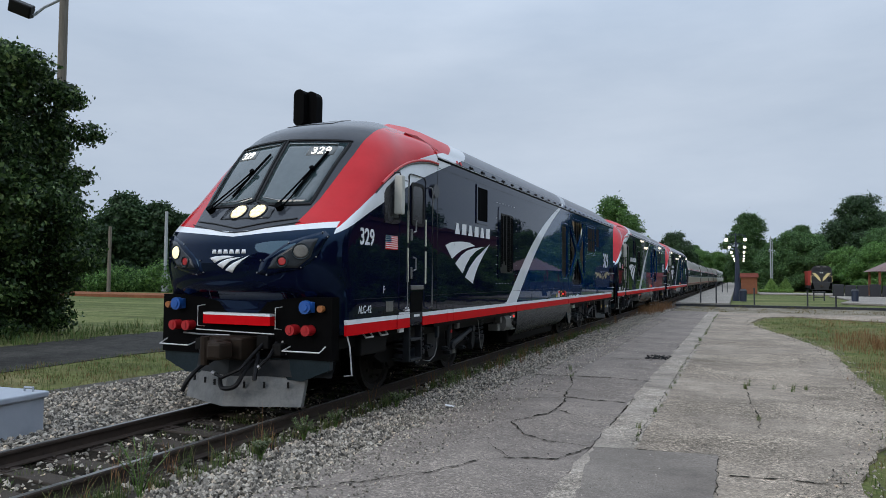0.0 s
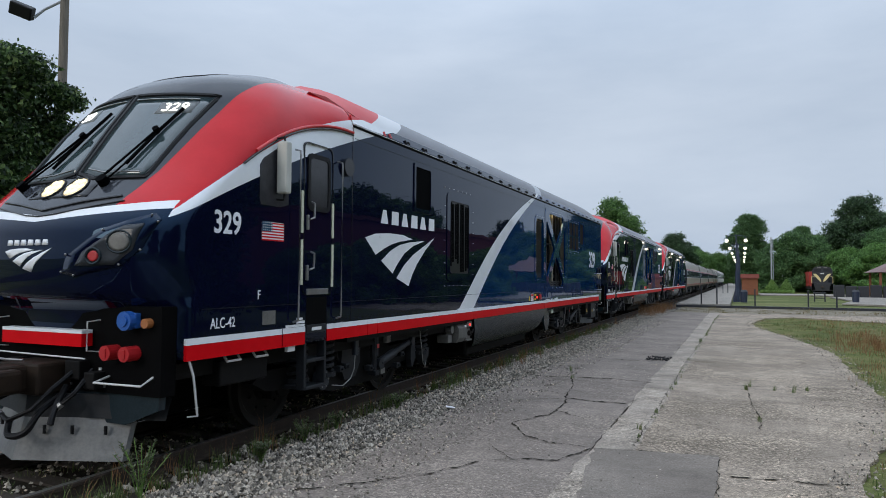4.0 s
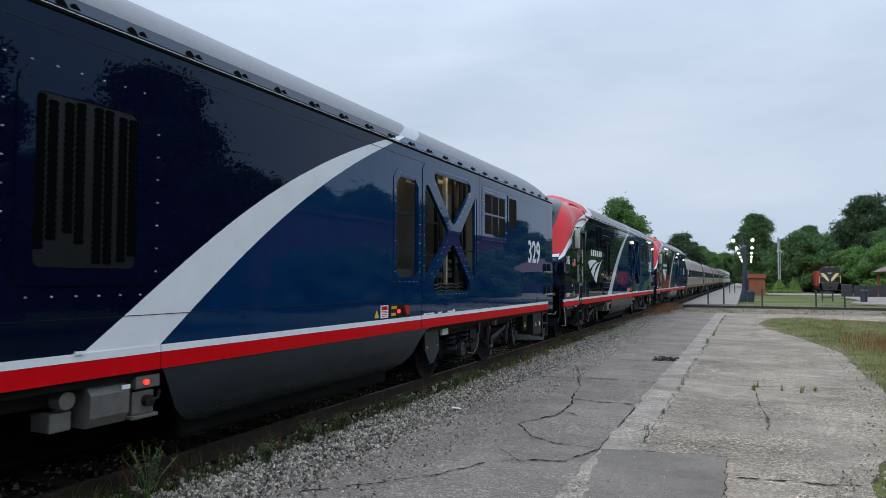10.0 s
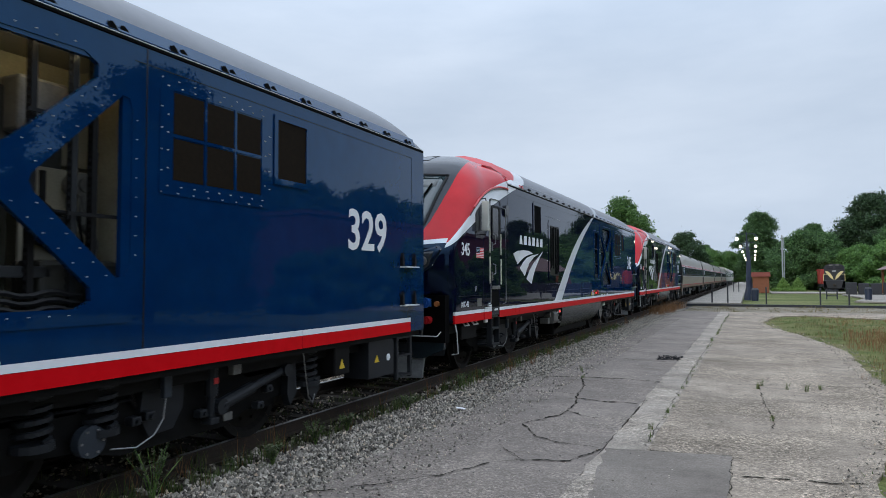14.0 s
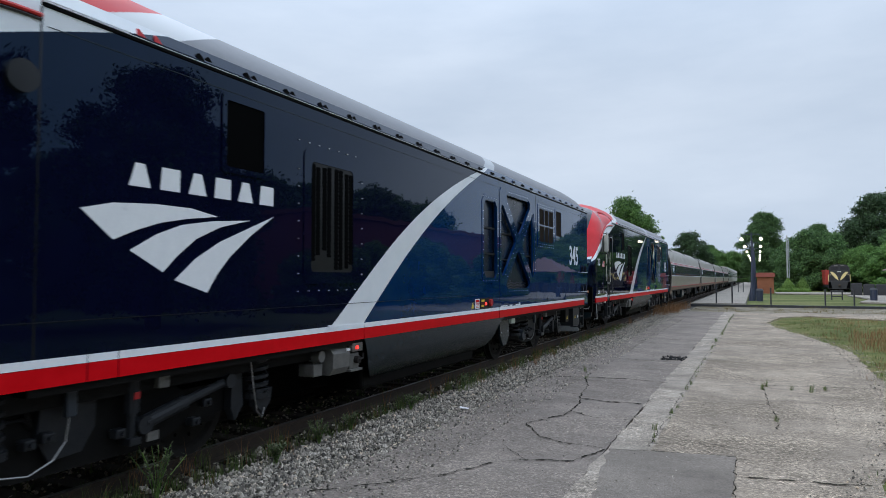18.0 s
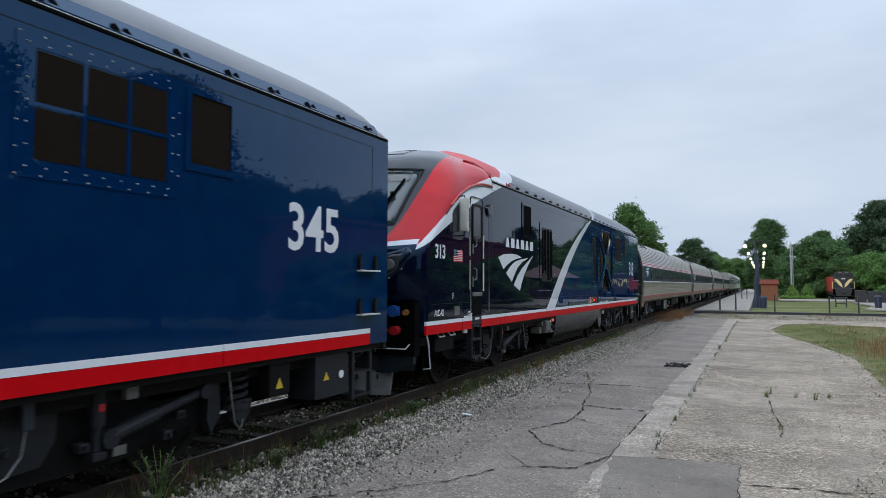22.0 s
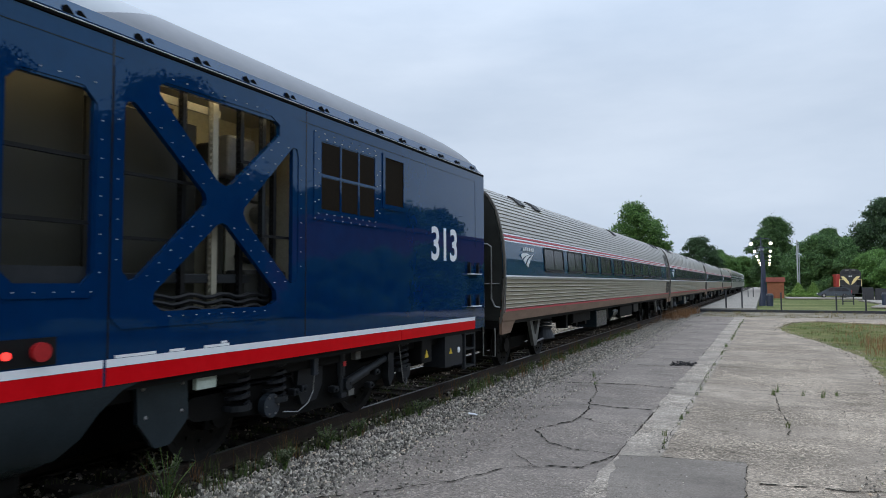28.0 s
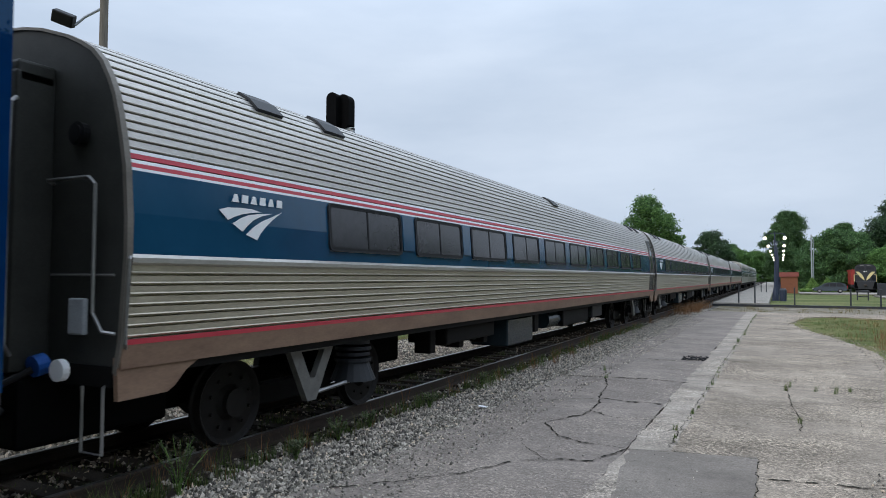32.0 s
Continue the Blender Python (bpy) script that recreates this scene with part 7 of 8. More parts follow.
for (a, b), (c, d) in zip(edge[5:], edge[6:]):
    n_ = max(1, int(math.hypot(c - a, d - b) / 0.35))
    e2 += [(a + (c - a) * k / n_ + rr.uniform(-0.06, 0.06), b + (d - b) * k / n_ + rr.uniform(-0.1, 0.1)) for k in range(n_)]
e2.append(edge[-1])
sheet("concrete_pavement", e2[::-1], GZ + 0.002, M["concrete"], "weathered light concrete pavement with cracks", 0.12, "pavement")
sheet("smooth_patch", ragged(-1.14, 4.0, -1.58, 8.0, 26, 0.03, 63) + ragged(-1.55, 8.02, -0.24, 8.26, 14, 0.014, 64) + ragged(-0.22, 8.24, -0.21, 4.0, 20, 0.012, 65), GZ + 0.010, M["patch"], "smooth darker repair patch", 0.03, "pavement")
sheet("dry_ground", [(1.0, -12), (30, -12), (30, 38.9), (6.1, 37.3), (2.6, 40.0), (0.9, 38.4), (0.3, 33.5), (0.6, 20), (0.9, 5)], -0.185, M["dry_lawn"], "dry patchy grass beside the pavement", 0.05)
sheet("crossing_verge", [(-3.8, 43.1), (40, 44.2), (40, 52.6), (-3.8, 52.0)], -0.19, M["sandy"], "sandy weedy strip before the crossing kerb", 0.05)
sheet("kerb", [(-4.2, 51.7), (40, 52.7), (40, 53.0), (-4.2, 52.0)], -0.02, M["post_dark"], "dark timber kerb along the lawn", 0.3, "kerb")
sheet("platform", [(-4.25, 53.2), (-0.6, 53.4), (-0.6, 330), (-4.25, 330)], 0.02, M["walk"], "pale concrete station platform", 0.3, "platform")
sheet("side_drive", [(8.0, 66), (12.5, 62), (40, 66), (40, 93), (9.8, 91), (10.2, 76)], -0.14, M["walk"], "pale concrete drive curving beside the lawn", 0.12, "road")
sheet("far_road", [(2.6, 98), (60, 99), (60, 109), (2.6, 107.5)], -0.13, M["walk"], "pale concrete drive beyond the lawn", 0.12, "road")
sheet("red_bank", [(-160, 40), (-50, 44.5), (-10.6, 47.5), (-10.6, 52), (-52, 50), (-160, 46)], -0.05, M["red_soil"], "reddish bare soil bank", 0.3)


# ---- plants ----
def leaf_cloud(name, mat, blobs, count, size, parent, seed, flat=0.6, ragged=0.16, loose=0.3):
    """A crown: small leaf clumps on the shells of several uneven blobs."""
    r = np.random.RandomState(seed)
    vol = np.array([b[3] * b[4] * b[5] for b in blobs]) ** 0.67
    pick = r.choice(len(blobs), count, p=vol / vol.sum())
    B = np.array(blobs)[pick]
    d = r.normal(size=(count, 3))
    d /= np.linalg.norm(d, axis=1)[:, None]
    rad = 0.25 + 0.75 * r.rand(count) ** 0.5 + 0.4 * r.rand(count) * (r.rand(count) < loose)
    rad *= 1 + ragged * np.sin(d[:, 0] * 7 + seed) * np.cos(d[:, 2] * 6 + seed * 2) + 0.08 * np.sin(d[:, 1] * 13)
    c = B[:, :3] + d * B[:, 3:6] * rad[:, None]
    u = r.normal(size=(count, 3))
    u /= np.linalg.norm(u, axis=1)[:, None]
    nrm = d * 0.7 + r.normal(size=(count, 3)) * 0.6
    v = np.cross(nrm, u)
    v /= np.linalg.norm(v, axis=1)[:, None] + 1e-6
    u = np.cross(v, nrm)
    u /= np.linalg.norm(u, axis=1)[:, None] + 1e-6
    s = (size * (0.5 + 1.0 * r.rand(count)))[:, None]
    fold = nrm / (np.linalg.norm(nrm, axis=1)[:, None] + 1e-6) * s * 0.25
    P = np.stack([c - u * s, c - v * s * flat + fold, c + u * s * 1.1, c + v * s * flat + fold], 1).reshape(-1, 3)
    n = count
    me = bpy.data.meshes.new(name)
    me.vertices.add(4 * n)
    me.vertices.foreach_set("co", P.astype(np.float32).ravel())
    tri = np.array([[0, 1, 2], [0, 2, 3]])[None] + (np.arange(n) * 4)[:, None, None]
    tri = tri.reshape(-1)
    me.loops.add(len(tri))
    me.loops.foreach_set("vertex_index", tri.astype(np.int32))
    me.polygons.add(2 * n)
    me.polygons.foreach_set("loop_start", np.arange(0, 6 * n, 3, dtype=np.int32))
    me.polygons.foreach_set("loop_total", np.full(2 * n, 3, dtype=np.int32))
    me.update(calc_edges=True)
    me.validate()
    me.materials.append(mat)
    ob = new(name, me)
    if parent is not None:
        ob.parent = parent
    return ob


def tree(h, spread, mat, seed, count, leaf, low=0.25, trunk=0.22, label="leafy green tree", blobs_n=14, upright=False):
    r = random.Random(seed)
    t = thing("tree", label, "tree")
    bm = bmesh.new()
    pts = [Vector((0, 0, -0.4))]
    for k in range(1, 6):
        pts.append(Vector((r.uniform(-0.1, 0.1) * k * 0.5, r.uniform(-0.1, 0.1) * k * 0.5, h * 0.75 * k / 5)))
    for a, b, k in zip(pts, pts[1:], range(5)):
        cyl(bm, a, b, trunk * (1 - k * 0.17), 9, trunk * (1 - (k + 1) * 0.17))
    blobs = []
    for k in range(blobs_n * 5):  # the crown is built of many leafy sprays with gaps between them
        g_ = (k + r.random()) / (blobs_n * 5)
        f = low + (1 - low) * g_
        wide = spread * math.sin(math.pi * min(1.0, 0.18 + 0.80 * g_) ** 0.8) ** 0.7
        if upright:  # widest at a third of its height
            wide = spread * interp(g_, [(0, 0.74), (0.12, 0.82), (0.36, 1.02), (0.55, 0.94), (0.82, 0.90), (0.95, 0.80), (1.0, 0.6)])
        a = k * 2.4 + r.uniform(-0.6, 0.6)
        q = wide * (0.35 + 0.6 * r.random() ** 0.6) * (1 + 0.14 * math.sin(a * 3 + f * 11 + seed))
        c = (q * math.cos(a), q * math.sin(a), h * f * 0.95)
        w_ = max(0.35, spread * (r.uniform(0.10, 0.22) if upright else r.uniform(0.12, 0.33)))
        blobs.append((*c, w_, w_, w_ * r.uniform(0.5, 0.75)))
        if k % 6 == 0:
            p = pts[min(4, 1 + int(f * 4))]
            cyl(bm, p, Vector(c), trunk * 0.35, 6, trunk * 0.08)
    core = 0.7 if upright else 0.42
    blobs.append((0, 0, h * (low + 1) / 2, spread * core, spread * core, h * (1 - low) * 0.4))
    part("trunk", bm, M["bark"], t)
    leaf_cloud("crown", mat, blobs, count, leaf, t, seed, 0.6, 0.2)
    return t


def place(t, x, y, z=-0.25, turn=0.0, s=1.0):
    t.matrix_basis = pose(x, y, z, 0, 0, turn) @ Matrix.Diagonal((s, s, s, 1))
    return t


def again(t, x, y, z=-0.25, turn=0.0, s=1.0):
    c = copy_thing(t, Matrix())
    return place(c, x, y, z, turn, s)


big_tree = place(tree(9.9, 3.95, M["leaf_shade"], 3, 190000, 0.075, 0.03, 0.25, "dense dark green tree beside the lane", 60, True), -23.7, 14.0)
tree_a = place(tree(12.9, 4.1, M["leaf_light"], 21, 26000, 0.115, 0.34, 0.3, "rounded green tree across the track"), -14.9, 90)
tree_b = place(tree(10.6, 4.3, M["leaf_dark"], 22, 34000, 0.12, 0.15, 0.3, "dark green tree across the track"), -10.6, 130)
tree_c = place(tree(16.9, 5.2, M["leaf"], 12, 66000, 0.13, 0.08, 0.4, "tall dark green tree behind the platform"), 2.0, 162)
tree_d = place(tree(10.4, 5.2, M["leaf"], 11, 52000, 0.13, 0.04, 0.35, "full green tree beyond the lawn"), 8.6, 132)
tree_e = place(tree(17.5, 7.4, M["leaf_dark"], 14, 72000, 0.145, 0.1, 0.45, "tall broad dark green tree"), 20.2, 142)
tree_f = place(tree(7.7, 4.4, M["leaf_light"], 13, 46000, 0.11, 0.02, 0.3, "lighter green spreading tree"), 19.0, 118)
for t_, x_, y_, a_, s_ in ((tree_c, -22, 400, 50, 1.25), (tree_f, -17, 330, 20, 2.0), (tree_f, -8, 345, 90, 1.9), (tree_c, 6, 330, 130, 1.2), (tree_d, 11.5, 131, 100, 0.95), (tree_f, 16.2, 126, 200, 0.95), (tree_d, 21.5, 126, 260, 1.0),
                           (tree_c, 13, 168, 70, 0.85), (tree_c, 27, 160, 10, 0.95), (tree_f, 23.5, 120, 90, 1.1), (tree_b, -15.5, 150, 40, 0.8), (tree_a, -17, 118, 80, 0.82), (tree_d, 30, 132, 0, 1.1),
                           (tree_d, 4.5, 195, 45, 1.0), (tree_b, 1.5, 185, 45, 0.9), (tree_e, 40, 150, 60, 0.9), (tree_e, 52, 130, 120, 0.9)):
    again(t_, x_, y_, -0.25, a_, s_)
# wood across the lawn
pine = place(tree(12, 4.4, M["leaf_dark"], 31, 16000, 0.2, 0.12, 0.3, "dark tree at the edge of the far wood"), -72, 68)
wr = random.Random(12)
for k in range(30):
    a = radians(36 + k * 1.45)
    d = 104 + wr.uniform(-6, 16)
    again(pine, -d * math.sin(a), d * math.cos(a), -0.3, wr.uniform(0, 360), wr.uniform(0.78, 1.12))
bush = thing("bush", "light green overgrown bush at the wood's edge", "bush")
leaf_cloud("foliage", M["leaf_light"], [(0, 0, 1.2, 3.0, 2.0, 1.6), (3, 0, 1.8, 2.2, 2, 2.0), (-3.2, 0, 0.8, 2.4, 2, 1.0), (5, 0, 0.9, 2, 2, 1.4)], 9000, 0.16, bush, 8)
place(bush, -65.5, 60.5)
again(bush, -70, 56.5, -0.3, 40, 0.8)
# out-of-view trees and the brick depot on the near side, for the paint to mirror
for x_, y_, a_, s_, t_ in ((12.9, 20, 10, 0.62, tree_e), (15.5, 13.5, 130, 0.6, tree_e), (13, -4, 10, 1.1, tree_d), (33, 30, 0, 1.0, tree_d), (34, 40, 70, 1.1, tree_d), (33, 50, 140, 1.15, tree_d), (34, 60, 30, 1.2, tree_d), (33, 70, 90, 1.25, tree_d), (34, 80, 30, 1.2, tree_d), (36, 92, 30, 1.3, tree_d), (17, -20, 40, 1.1, tree_d), (10, -34, 90, 1.1, tree_c), (-8, -45, 0, 1.2, tree_c), (-25, -30, 10, 1.1, tree_d), (46, 82, 10, 1.2, tree_d)):
    again(t_, x_, y_, -0.25, a_, s_)


# ---- buildings and fixtures ----
depot = thing("depot_building", "long low red brick depot building behind the camera", "building", m=pose(20, 41, -0.3))
bm = bmesh.new()
box(bm, 0, 9, 0, 44, 0, 7.0)
part("wall", bm, M["brick"], depot)
bm = bmesh.new()
box(bm, -0.2, 9.2, -0.2, 44.2, 7.0, 7.35)
part("roof", bm, M["old_roof"], depot)
# unseen low trees added before the depot to tone its mirror image
for k in range(9):
    again(tree_f, 15.5 + (k % 3) * 0.8, 34 + k * 5.2, -0.25, k * 67, 0.49 + 0.07 * (k % 4))


def lamp_post(x, y):
    p = thing("platform_lamp", "dark iron platform lamp post with two lit globes", "lamp post", "lamp posts along the platform", pose(x, y, -0.0))
    bm = bmesh.new()
    cyl(bm, (0, 0, -0.2), (0, 0, 0.35), 0.32, 8, 0.28)
    cyl(bm, (0, 0, 0.35), (0, 0, 0.95), 0.24, 10, 0.17)
    cyl(bm, (0, 0, 0.95), (0, 0, 2.6), 0.14, 10, 0.09)
    cyl(bm, (0, 0, 2.6), (0, 0, 6.0), 0.07, 10, 0.05)
    part("post", bm, M["lamp_iron"], p)
    bm = bmesh.new()
    tube(bm, [(-0.8, 0, 5.58), (-0.76, 0, 5.76), (-0.5, 0, 5.84), (0.5, 0, 5.84), (0.76, 0, 5.76), (0.8, 0, 5.58)], 0.035, 6)
    part("arm", bm, M["lamp_iron"], p)
    for s in (-0.8, 0.8):
        bm = bmesh.new()
        bmesh.ops.create_uvsphere(bm, u_segments=14, v_segments=10, radius=0.15, matrix=Matrix.Translation((s, 0, 5.4)))
        part("globe", bm, M["glow_globe"], p, "lit white glass globe", True)
        bm = bmesh.new()
        cyl(bm, (s, 0, 5.54), (s, 0, 5.66), 0.12, 10, 0.06)
        part("globe_cap", bm, M["lamp_iron"], p)
    return p


post_one = lamp_post(-0.17, 67.2)
for k in range(1, 8):
    copy_thing(post_one, pose(-0.17 + 0.09 * k, 67.2 + 16.4 * k, 0))

shed = thing("kiosk_shed", "small orange-brown wooden kiosk with red roof", "shed", m=pose(1.37, 100, -0.2))
bm = bmesh.new()
box(bm, -0.98, 0.98, -0.6, 0.9, 0.0, 2.3, 0.02)
part("body", bm, M["shed_wall"], shed)
for k in range(6):
    bm = bmesh.new()
    box(bm, -1.0, 1.0, -0.625, -0.595, 0.1 + k * 0.36, 0.42 + k * 0.36)
    part("siding_board", bm, M["shed_wall"], shed)
bm = bmesh.new()
prism(bm, [(-1.18, 2.2), (1.18, 2.2), (1.1, 2.78), (-1.1, 2.78)], -0.9, 1.2, "y")
part("roof", bm, M["shed_roof"], shed)

bin_ = thing("litter_bin", "dark blue litter bin on the platform edge", "bin", m=pose(0.42, 65.8, -0.2))
bm = bmesh.new()
cyl(bm, (0, 0, 0), (0, 0, 0.95), 0.27, 12, 0.31)
part("body", bm, M["lamp_iron"], bin_)
bm = bmesh.new()
cyl(bm, (0, 0, 0.95), (0, 0, 1.12), 0.33, 12, 0.2)
part("lid", bm, M["post_dark"], bin_)
copy_thing(bin_, pose(9.65, 70.5, -0.15))

for x_, y_, h_ in ((-2.55, 53.6, 1.3), (-1.48, 53.7, 1.55), (1.1, 55.2, 1.1), (4.45, 53.4, 1.05), (6.2, 53.6, 1.05), (-1.9, 96, 1.3), (-1.3, 96, 1.3)):
    p_ = thing("bollard_post", "thin dark iron post at the lawn edge", "post", "posts along the kerb", pose(x_, y_, -0.25))
    bm = bmesh.new()
    box(bm, -0.05, 0.05, -0.05, 0.05, 0, h_ + 0.25, 0.012)
    part("shaft", bm, M["post_dark"], p_)
    bm = bmesh.new()
    box(bm, -0.075, 0.075, -0.075, 0.075, h_ + 0.24, h_ + 0.29, 0.01)
    part("cap", bm, M["post_dark"], p_)

pole = thing("light_pole", "tall thin grey metal pole beyond the lawn", "pole", m=pose(4.6, 114, -0.3))
bm = bmesh.new()
cyl(bm, (0, 0, 0), (0, 0, 8.6), 0.12, 10, 0.09)
part("shaft", bm, M["concrete_post"], pole)
bm = bmesh.new()
cyl(bm, (0.26, 0.4, 0), (0.26, 0.4, 7.9), 0.07, 8, 0.05)
box(bm, -0.05, 0.3, -0.05, 0.45, 7.4, 7.5)
part("conduit", bm, M["concrete_post"], pole)

for x_, y_, s_ in ((4.45, 108.9, 1.0), (6.3, 109.3, 1.05)):
    c_ = thing("cone_shrub", "clipped cone-shaped evergreen shrub", "shrub", "clipped shrubs", pose(x_, y_, -0.2))
    leaf_cloud("foliage", M["clipped"], [(0, 0, 0.55, 0.95, 0.95, 0.6), (0, 0, 0.95, 0.78, 0.78, 0.5), (0, 0, 1.35, 0.52, 0.52, 0.45), (0, 0, 1.75, 0.26, 0.26, 0.36)], 9000, 0.06, c_, int(x_), 0.6, 0.02, 0.0)
for k in range(7):
    h_ = thing("low_hedge", "low clipped hedge along the drive", "hedge", "low hedges", pose(3.2 + k * 0.62, 107.9, -0.2))
    leaf_cloud("foliage", M["clipped"], [(0, 0, 0.28, 0.4, 0.4, 0.3)], 2200, 0.06, h_, 50 + k, 0.6, 0.02, 0.0)

# old engine on display
old = thing("display_locomotive", "old black and cream diesel locomotive on display, red caboose behind", "locomotive", m=pose(11.26, 113, 0.02, 0, 0, -6) @ Matrix.Diagonal((0.93, 0.93, 0.93, 1)))
bm = bmesh.new()
box(bm, -1.5, 1.5, 0.3, 12, 0.95, 1.5, 0.05)
part("walkway", bm, M["dk_blue"], old)
bm = bmesh.new()
prism(bm, [(-0.85, 1.5), (0.85, 1.5), (0.85, 2.85), (0.6, 3.15), (-0.6, 3.15), (-0.85, 2.85)], 0.6, 4.0, "y")
part("hood", bm, M["dk_blue"], old)
bm = bmesh.new()
prism(bm, [(-1.45, 1.5), (1.45, 1.5), (1.45, 3.6), (1.15, 4.0), (0.6, 4.18), (-0.6, 4.18), (-1.15, 4.0), (-1.45, 3.6)], 3.5, 6.2, "y")
part("cab", bm, M["dk_blue"], old)
bm = bmesh.new()
prism(bm, [(-0.8, 1.5), (0.8, 1.5), (0.8, 3.5), (0.5, 3.8), (-0.5, 3.8), (-0.8, 3.5)], 6.2, 12.0, "y")
part("long_hood", bm, M["dk_blue"], old)
for s in (-1, 1):
    bm = bmesh.new()
    prism(bm, [(s * 0.12, 1.6), (s * 0.55, 1.95), (s * 0.95, 2.5), (s * 1.3, 2.95), (s * 0.85, 2.95), (s * 0.5, 2.6), (s * 0.2, 2.1)], 0.5, 0.58, "y")
    part("chevron", bm, M["cream"], old, "cream chevron")
    bm = bmesh.new()
    box(bm, *sorted((s * 0.12, s * 1.2)), 3.42, 3.49, 3.3, 3.8)
    part("cab_window", bm, M["pane"], old)
    bm = bmesh.new()
    box(bm, *sorted((s * 0.2, s * 0.7)), 3.40, 3.5, 3.88, 4.06, 0.02)
    part("number_board", bm, M["filler_grey"], old)
    bm = bmesh.new()
    tube(bm, [(s * 1.42, 0.25, 0.9), (s * 1.45, 0.2, 2.35), (s * 1.3, 0.2, 2.5), (s * 1.0, 0.2, 2.45)], 0.035, 6)
    part("front_handrail", bm, M["cream"], old)
    bm = bmesh.new()
    tube(bm, [(s * 1.48, 0.4, 1.5), (s * 1.48, 0.4, 2.5), (s * 1.48, 3.4, 2.5)], 0.03, 6)
    part("side_handrail", bm, M["cream"], old)
    bm = bmesh.new()
    prism(bm, [(s * 0.95, 0.35), (s * 1.45, 0.35), (s * 1.45, 1.4), (s * 1.2, 1.4)], 0.06, 0.12, "y")
    part("step_well", bm, M["slat_black"], old)
    bm = bmesh.new()
    cyl(bm, (s * 0.14, 0.56, 2.98), (s * 0.14, 0.5, 2.98), 0.09, 12)
    part("headlight", bm, M["white_mark"], old)
bm = bmesh.new()
prism(bm, [(-1.5, 0.25), (1.5, 0.25), (1.4, 1.4), (-1.4, 1.4)], 0.1, 0.4, "y")
part("pilot", bm, M["dk_blue"], old)
bm = bmesh.new()
box(bm, -1.3, 1.3, 1.0, 11, 0.0, 0.95)
part("truck", bm, M["slat_black"], old)
bm = bmesh.new()
box(bm, -0.18, 0.18, -0.35, 0.2, 0.7, 1.0, 0.04)
part("coupler", bm, M["rail"], old)
cab_r = thing("caboose", "red caboose parked beside the display engine", "caboose", m=pose(11.5, 121, -0.1) @ Matrix.Diagonal((0.93, 0.93, 0.93, 1)))
bm = bmesh.new()
box(bm, -1.4, 1.4, 0, 8, 1.0, 3.5, 0.05)
part("body", bm, M["dk_red"], cab_r)
bm = bmesh.new()
box(bm, -1.3, 1.3, -0.5, 8.5, 0.5, 1.0)
part("underframe", bm, M["dk_blue"], cab_r)
bm = bmesh.new()
for s in (-0.7, 0.2):
    box(bm, s, s + 0.5, -0.05, 0.02, 2.2, 3.0)
part("window", bm, M["pane"], cab_r)

wall_ = thing("dark_fence", "dark low wall with planters beside the drive", "wall", m=pose(10.3, 91.5, -0.2), kind="structure")
for k in range(9):
    bm = bmesh.new()
    box(bm, k * 1.25, k * 1.25 + 1.1, 0, 0.5, 0, 1.35 + 0.12 * (k % 3 == 0), 0.03)
    part("panel", bm, M["post_dark"], wall_)
pav = thing("pavilion", "open pavilion with mauve shingled hip roof", "pavilion", m=pose(18.6, 96, -0.2))
bm = bmesh.new()
v_ = [bm.verts.new(p) for p in [(-4, -4, 3.0), (4, -4, 3.0), (4, 4, 3.0), (-4, 4, 3.0), (0, 0, 5.2)]]
for a, b in ((0, 1), (1, 2), (2, 3), (3, 0)):
    bm.faces.new((v_[a], v_[b], v_[4]))
bm.faces.new(v_[:4][::-1])
part("roof", bm, M["pav_roof"], pav)
for x_, y_ in ((-3.4, -3.4), (3.4, -3.4), (3.4, 3.4), (-3.4, 3.4)):
    bm = bmesh.new()
    box(bm, x_ - 0.12, x_ + 0.12, y_ - 0.12, y_ + 0.12, 0, 3.05)
    part("post", bm, M["shed_wall"], pav)

bench = thing("picnic_grill", "small dark park grill on the lawn", "grill", m=pose(7.35, 76.2, -0.3))
bm = bmesh.new()
box(bm, -0.55, 0.55, -0.2, 0.2, 0.75, 0.95)
box(bm, -0.5, -0.4, -0.1, 0.1, 0, 0.75)
box(bm, 0.4, 0.5, -0.1, 0.1, 0, 0.75)
box(bm, -0.5, 0.5, -0.05, 0.05, 0.3, 0.4)
part("frame", bm, M["post_dark"], bench)

# signal mast behind the train
sig = thing("signal_mast", "black railway signal with hooded head on a tall mast", "signal", m=pose(-9.72, 13.82, -0.12))
bm = bmesh.new()
cyl(bm, (0, 0, 0), (0, 0, 6.2), 0.07, 10, 0.06)
box(bm, -0.3, 0.3, -0.3, 0.3, 0, 0.3, 0.03)
part("mast", bm, M["concrete_post"], sig)
for x_, y_, w_, top_ in ((-0.12, -0.16, 0.15, 6.53), (0.09, 0.02, 0.19, 6.5)):
    bm = bmesh.new()
    pr = [(x_ + w_ * math.cos(math.pi * k / 12), top_ - w_ + w_ * math.sin(math.pi * k / 12)) for k in range(13)]
    pr = pr + [(x_ - w_, 5.72), (x_ - w_ * 0.5, 5.64), (x_ + w_ * 0.5, 5.64), (x_ + w_, 5.72)]
    prism(bm, pr, y_ - 0.13, y_ + 0.13, "y")
    part("signal_head", bm, M["deep_black"], sig)
bm = bmesh.new()
box(bm, -0.02, 0.36, -0.05, 0.05, 5.6, 5.66)
box(bm, 0.3, 0.36, -0.05, 0.05, 5.5, 5.64)
part("bracket", bm, M["concrete_post"], sig)

